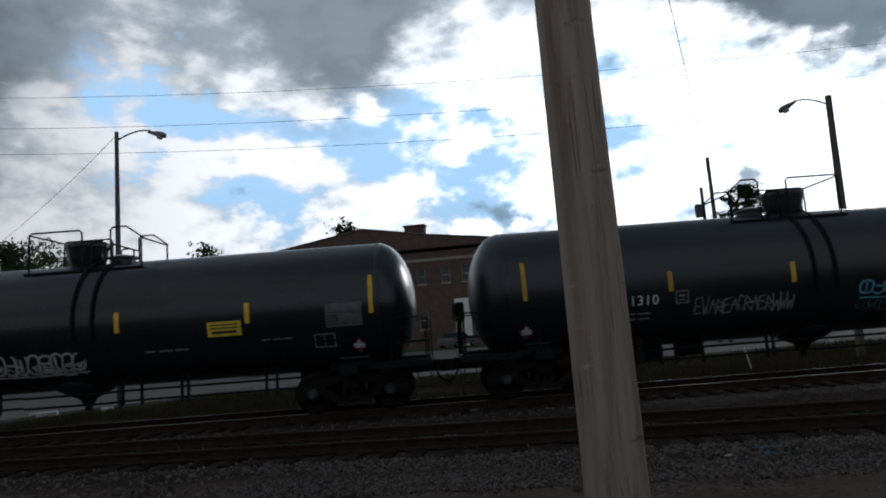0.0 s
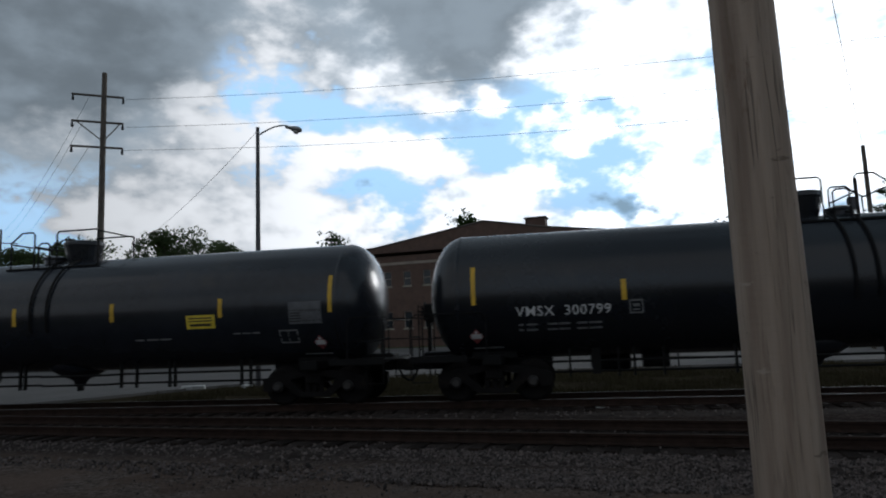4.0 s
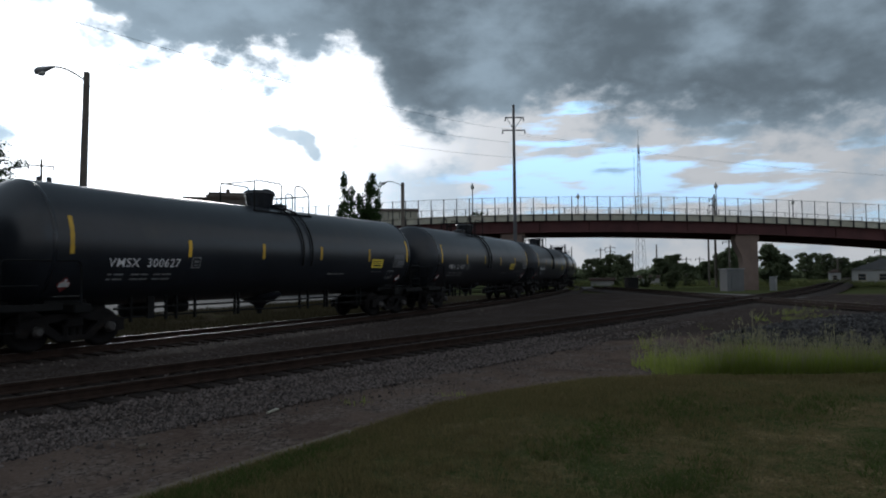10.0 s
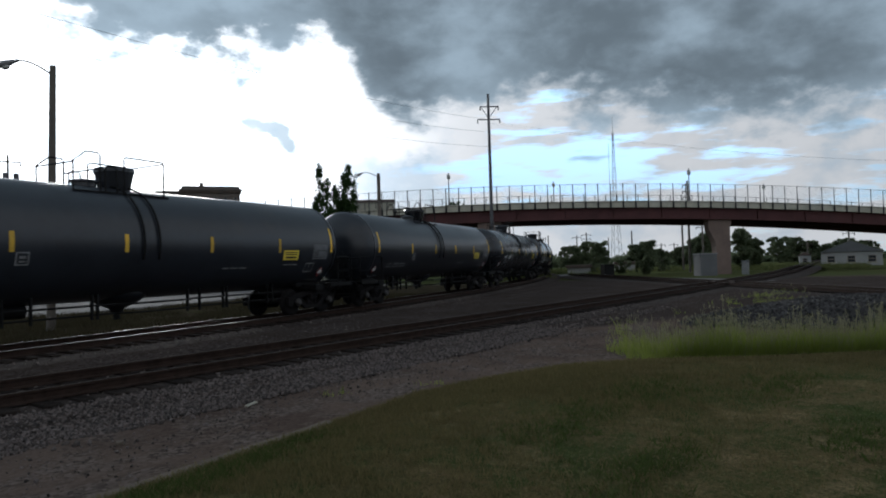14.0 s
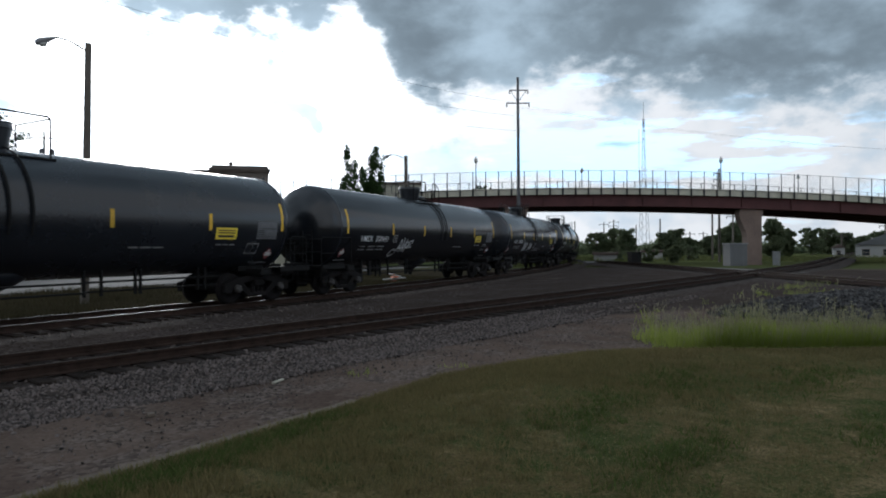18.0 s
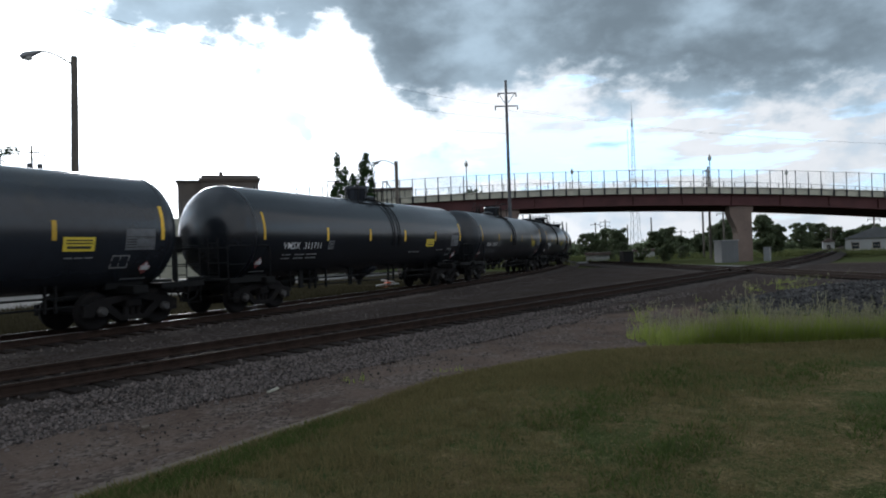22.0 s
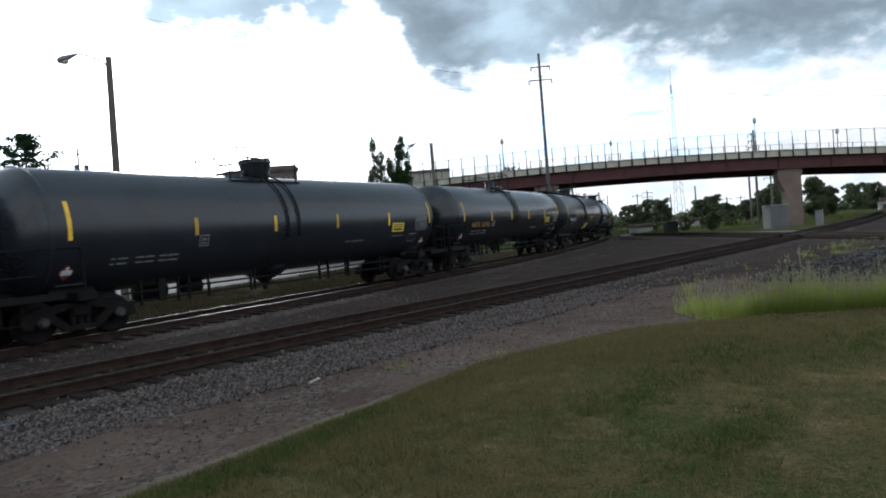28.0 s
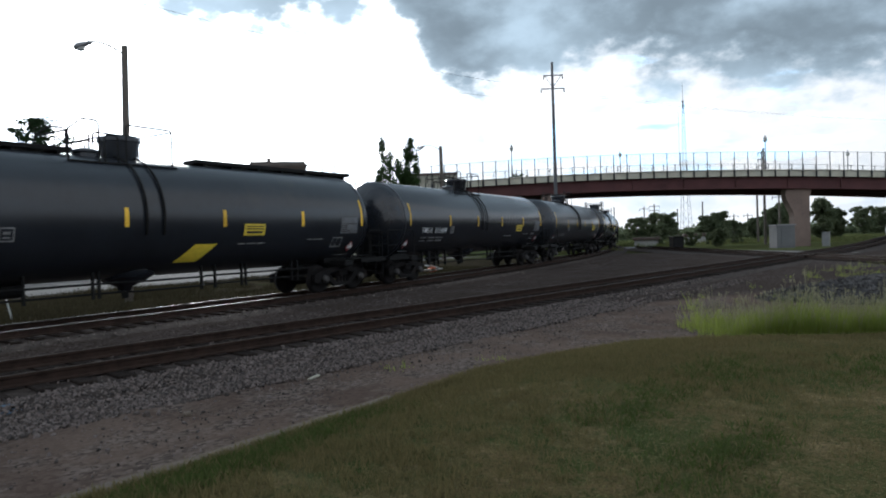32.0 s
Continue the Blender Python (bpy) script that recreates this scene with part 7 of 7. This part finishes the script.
def heap_stones():
    """Lumps of dark stone lying all over the heap."""
    rng = random.Random(17)
    verts, faces = [], []
    octa = [Vector(q) for q in ((1, 0, 0), (-1, 0, 0), (0, 1, 0), (0, -1, 0), (0, 0, 1), (0, 0, -1))]
    tri = [(0, 2, 4), (2, 1, 4), (1, 3, 4), (3, 0, 4), (2, 0, 5), (1, 2, 5), (3, 1, 5), (0, 3, 5)]
    for _ in range(7000):
        u, v = rng.uniform(-0.98, 0.98), rng.uniform(-0.98, 0.98)
        if u * u + v * v > 0.95:
            continue
        x, y = 23.2 + u * 4.6 + v * 0.8, 1.0 - u * 4.2 + v * 3.2
        c = Vector((x, y, ground_z(x, y) + heap_h(u, v) - 0.07))
        rot = Euler((rng.uniform(0, 6), rng.uniform(0, 6), rng.uniform(0, 6))).to_matrix()
        r = rng.uniform(0.03, 0.10)
        base = len(verts)
        for q in octa:
            verts.append(tuple(c + rot @ Vector((q.x * rng.uniform(0.7, 1.3), q.y, q.z * rng.uniform(0.5, 0.9))) * r))
        faces.extend(tuple(base + i for i in f) for f in tri)
    me = bpy.data.meshes.new("heap_stones")
    me.from_pydata(verts, [], faces)
    me.materials.append(MAT["heap_stone"])
    tagged(new("heap_stones", me), "lumps of dark stone on a gravel heap", "gravel", kind="stuff")


def build_litter():
    """Small loose things along the tracks."""
    rng = random.Random(12)

    def slab(name, label, cat, x, y, z, sx, sy, sz, turn, mat, tilt=0):
        bm = box(-sx / 2, sx / 2, -sy / 2, sy / 2, 0, sz, min(sx, sy, sz) * 0.25)
        for v in bm.verts:
            v.co += Vector((rng.uniform(-1, 1), rng.uniform(-1, 1), rng.uniform(-1, 1))) * 0.08 * min(sx, sy, sz)
        bmesh.ops.transform(bm, matrix=pose(x, y, z, tilt, 0, turn), verts=bm.verts[:])
        return solid(name, bm, MAT[mat], label, cat)
    slab("stone", "pale stone lying between the tracks", "stone", -2.22, 15.6, -0.36, 0.26, 0.2, 0.18, 20, "debris_white")
    slab("stone", "small pale stone at the foot of the ballast", "stone", 1.84, 9.4, -0.30, 0.11, 0.08, 0.05, 50, "concrete")
    slab("stone", "flat pale stone in the dirt", "stone", 5.95, 7.9, -0.28, 0.30, 0.05, 0.03, 25, "concrete")
    slab("stone", "small tan stone in the dirt", "stone", 3.83, 7.47, -0.29, 0.12, 0.09, 0.05, 70, "edging")
    slab("plastic_scrap", "flat blue plastic scrap on the ballast", "litter", 2.48, 9.55, -0.30, 0.42, 0.3, 0.06, 10, "blue_plastic", 12)
    slab("plastic_scrap", "flat blue plastic scrap on the ballast", "litter", 0.75, 9.75, -0.31, 0.34, 0.26, 0.05, -14, "blue_plastic", -8)
    slab("concrete_chunk", "broken pale concrete chunk beside the street", "debris", -18.6, 21.9, -0.3, 0.9, 0.3, 0.2, 30, "debris_white")
    slab("concrete_chunk", "broken pale concrete chunk beside the street", "debris", -16.6, 22.6, -0.3, 0.4, 0.3, 0.15, 60, "debris_white")
    bm = tube([(6.05, 22.6, -0.32), (5.9, 22.6, 0.42)], [0.03, 0.025], 6)
    solid("marker_stake", bm, MAT["debris_white"], "thin white leaning stake beside the track", "stake")
    m = pose(28.4, 26.6, ground_z(28.4, 26.6), 0, 0, 20)
    heap = thing("barrier_pile", "pile of fallen orange and white barrier boards", "barrier")
    for i, (a, h, mt) in enumerate(((10, 0.02, "orange_plastic"), (-18, 0.12, "debris_white"), (30, 0.22, "orange_plastic"), (4, 0.32, "debris_white"))):
        bm = box(-0.9, 0.9, -0.12, 0.12, h, h + 0.07, 0.01)
        bmesh.ops.transform(bm, matrix=m @ pose(0, 0, 0, 0, i * 4 - 5, a), verts=bm.verts[:])
        part("board", bm, MAT[mt], heap)
    # worn concrete edging between the dirt and the lawn
    bm = bmesh.new()
    xs = np.arange(-12.0, 6.0, 0.3)
    ribbon(bm, [(x, lawn_edge(x) + 0.24 + 0.03 * noise.noise((x * 2, 0, 0))) for x in xs], ((0.15, -0.01), (0.12, 0.045), (-0.08, 0.05), (-0.13, -0.01)), ground_z)
    solid("edging", bm, MAT["edging"], "worn low concrete edging along the lawn", "kerb", kind="structure")
    # heap of dark gravel past the tall grass
    bm = bmesh.new()
    n = 20
    rows = []
    for i in range(n + 1):
        row = []
        for j in range(n + 1):
            u, v = i / n * 2 - 1, j / n * 2 - 1
            h = heap_h(u, v)
            x, y = 23.2 + u * 4.6 + v * 0.8, 1.0 - u * 4.2 + v * 3.2
            row.append(bm.verts.new((x, y, ground_z(x, y) + h - 0.08)))
        rows.append(row)
    for a, b in zip(rows, rows[1:]):
        for j in range(n):
            bm.faces.new((a[j], b[j], b[j + 1], a[j + 1]))
    bmesh.ops.recalc_face_normals(bm, faces=bm.faces[:])
    solid("gravel_heap", bm, MAT["dark_gravel"], "low heap of dark grey gravel", "gravel heap", kind="structure", smooth=True)


def build_parked_car(x, y, heading, paint, label):
    """A small saloon: body, glasshouse, four wheels and lamps."""
    car = thing("parked_car", label, "car", "parked cars")
    m = pose(x, y, ground_z(x, y) - 0.12, 0, 0, heading)

    def put(name, bm, mat, under=car):
        bmesh.ops.transform(bm, matrix=m, verts=bm.verts[:])
        return part(name, bm, MAT[mat], under)
    body = put("body", prism([(-2.15, 0.3), (2.15, 0.3), (2.2, 0.62), (2.05, 0.82), (1.0, 0.95), (-1.45, 0.98), (-2.1, 0.9), (-2.2, 0.6)], -0.85, 0.85), paint)
    put("glasshouse", prism([(-1.6, 0.985), (1.0, 0.96), (0.35, 1.4), (-1.0, 1.43)], -0.72, 0.72), "window_dark", body)
    put("roof", prism([(-1.0, 1.435), (0.35, 1.405), (0.25, 1.46), (-0.9, 1.48)], -0.7, 0.7), paint, body)
    for sx in (-1.35, 1.35):
        for sy in (-0.8, 0.8):
            wheel = put("wheel", lathe([(0.0, -0.1), (0.2, -0.1), (0.31, -0.08), (0.31, 0.08), (0.2, 0.1), (0.0, 0.1)], pose(sx, sy, 0.31, 90), 14), "black_iron")
            put("hub", lathe([(0.0, -0.12), (0.16, -0.11), (0.16, 0.11), (0.0, 0.12)], pose(sx, sy, 0.31, 90), 10), "galvanised", wheel)
    for sy in (-0.6, 0.6):
        put("headlight", box(2.12, 2.2, sy - 0.16, sy + 0.16, 0.6, 0.74, 0.02), "glass_lens", body)
        put("tail_light", box(-2.2, -2.12, sy - 0.16, sy + 0.16, 0.65, 0.8, 0.02), "placard", body)


def close_behind():
    """Closes the place with an added, unseen plain wall that darkens the tanks' reflections."""
    # never in view: blocks low sky behind the camera from the near sides
    bm = box(-60, 45, -16.4, -16.0, -0.6, 3.2)
    solid("wall_behind", bm, MAT["brick"], "plain brick wall added out of view to darken reflections", "wall", kind="structure")


surface("car_pale", (0.5, 0.5, 0.5), 0.3, 0.0, 0.1, 1.0, coat=0.5)
surface("edging", (0.115, 0.092, 0.072), 0.95, 0.0, 0.3, 2.0, 0.6, 30.0, (0.11, 0.09, 0.072), 0.52, spec=0.2)
surface("cabinet_pale", (0.32, 0.32, 0.31), 0.6, 0.0, 0.1, 1.0)
build_far()
build_street_bits()
build_litter()
heap_stones()
build_parked_car(-8.8, 64.5, 62, "cabinet_grey", "small grey parked car before a brick building")
build_parked_car(-34.5, 63.0, 150, "car_pale", "pale parked car before a brick building")
close_behind()


motions()
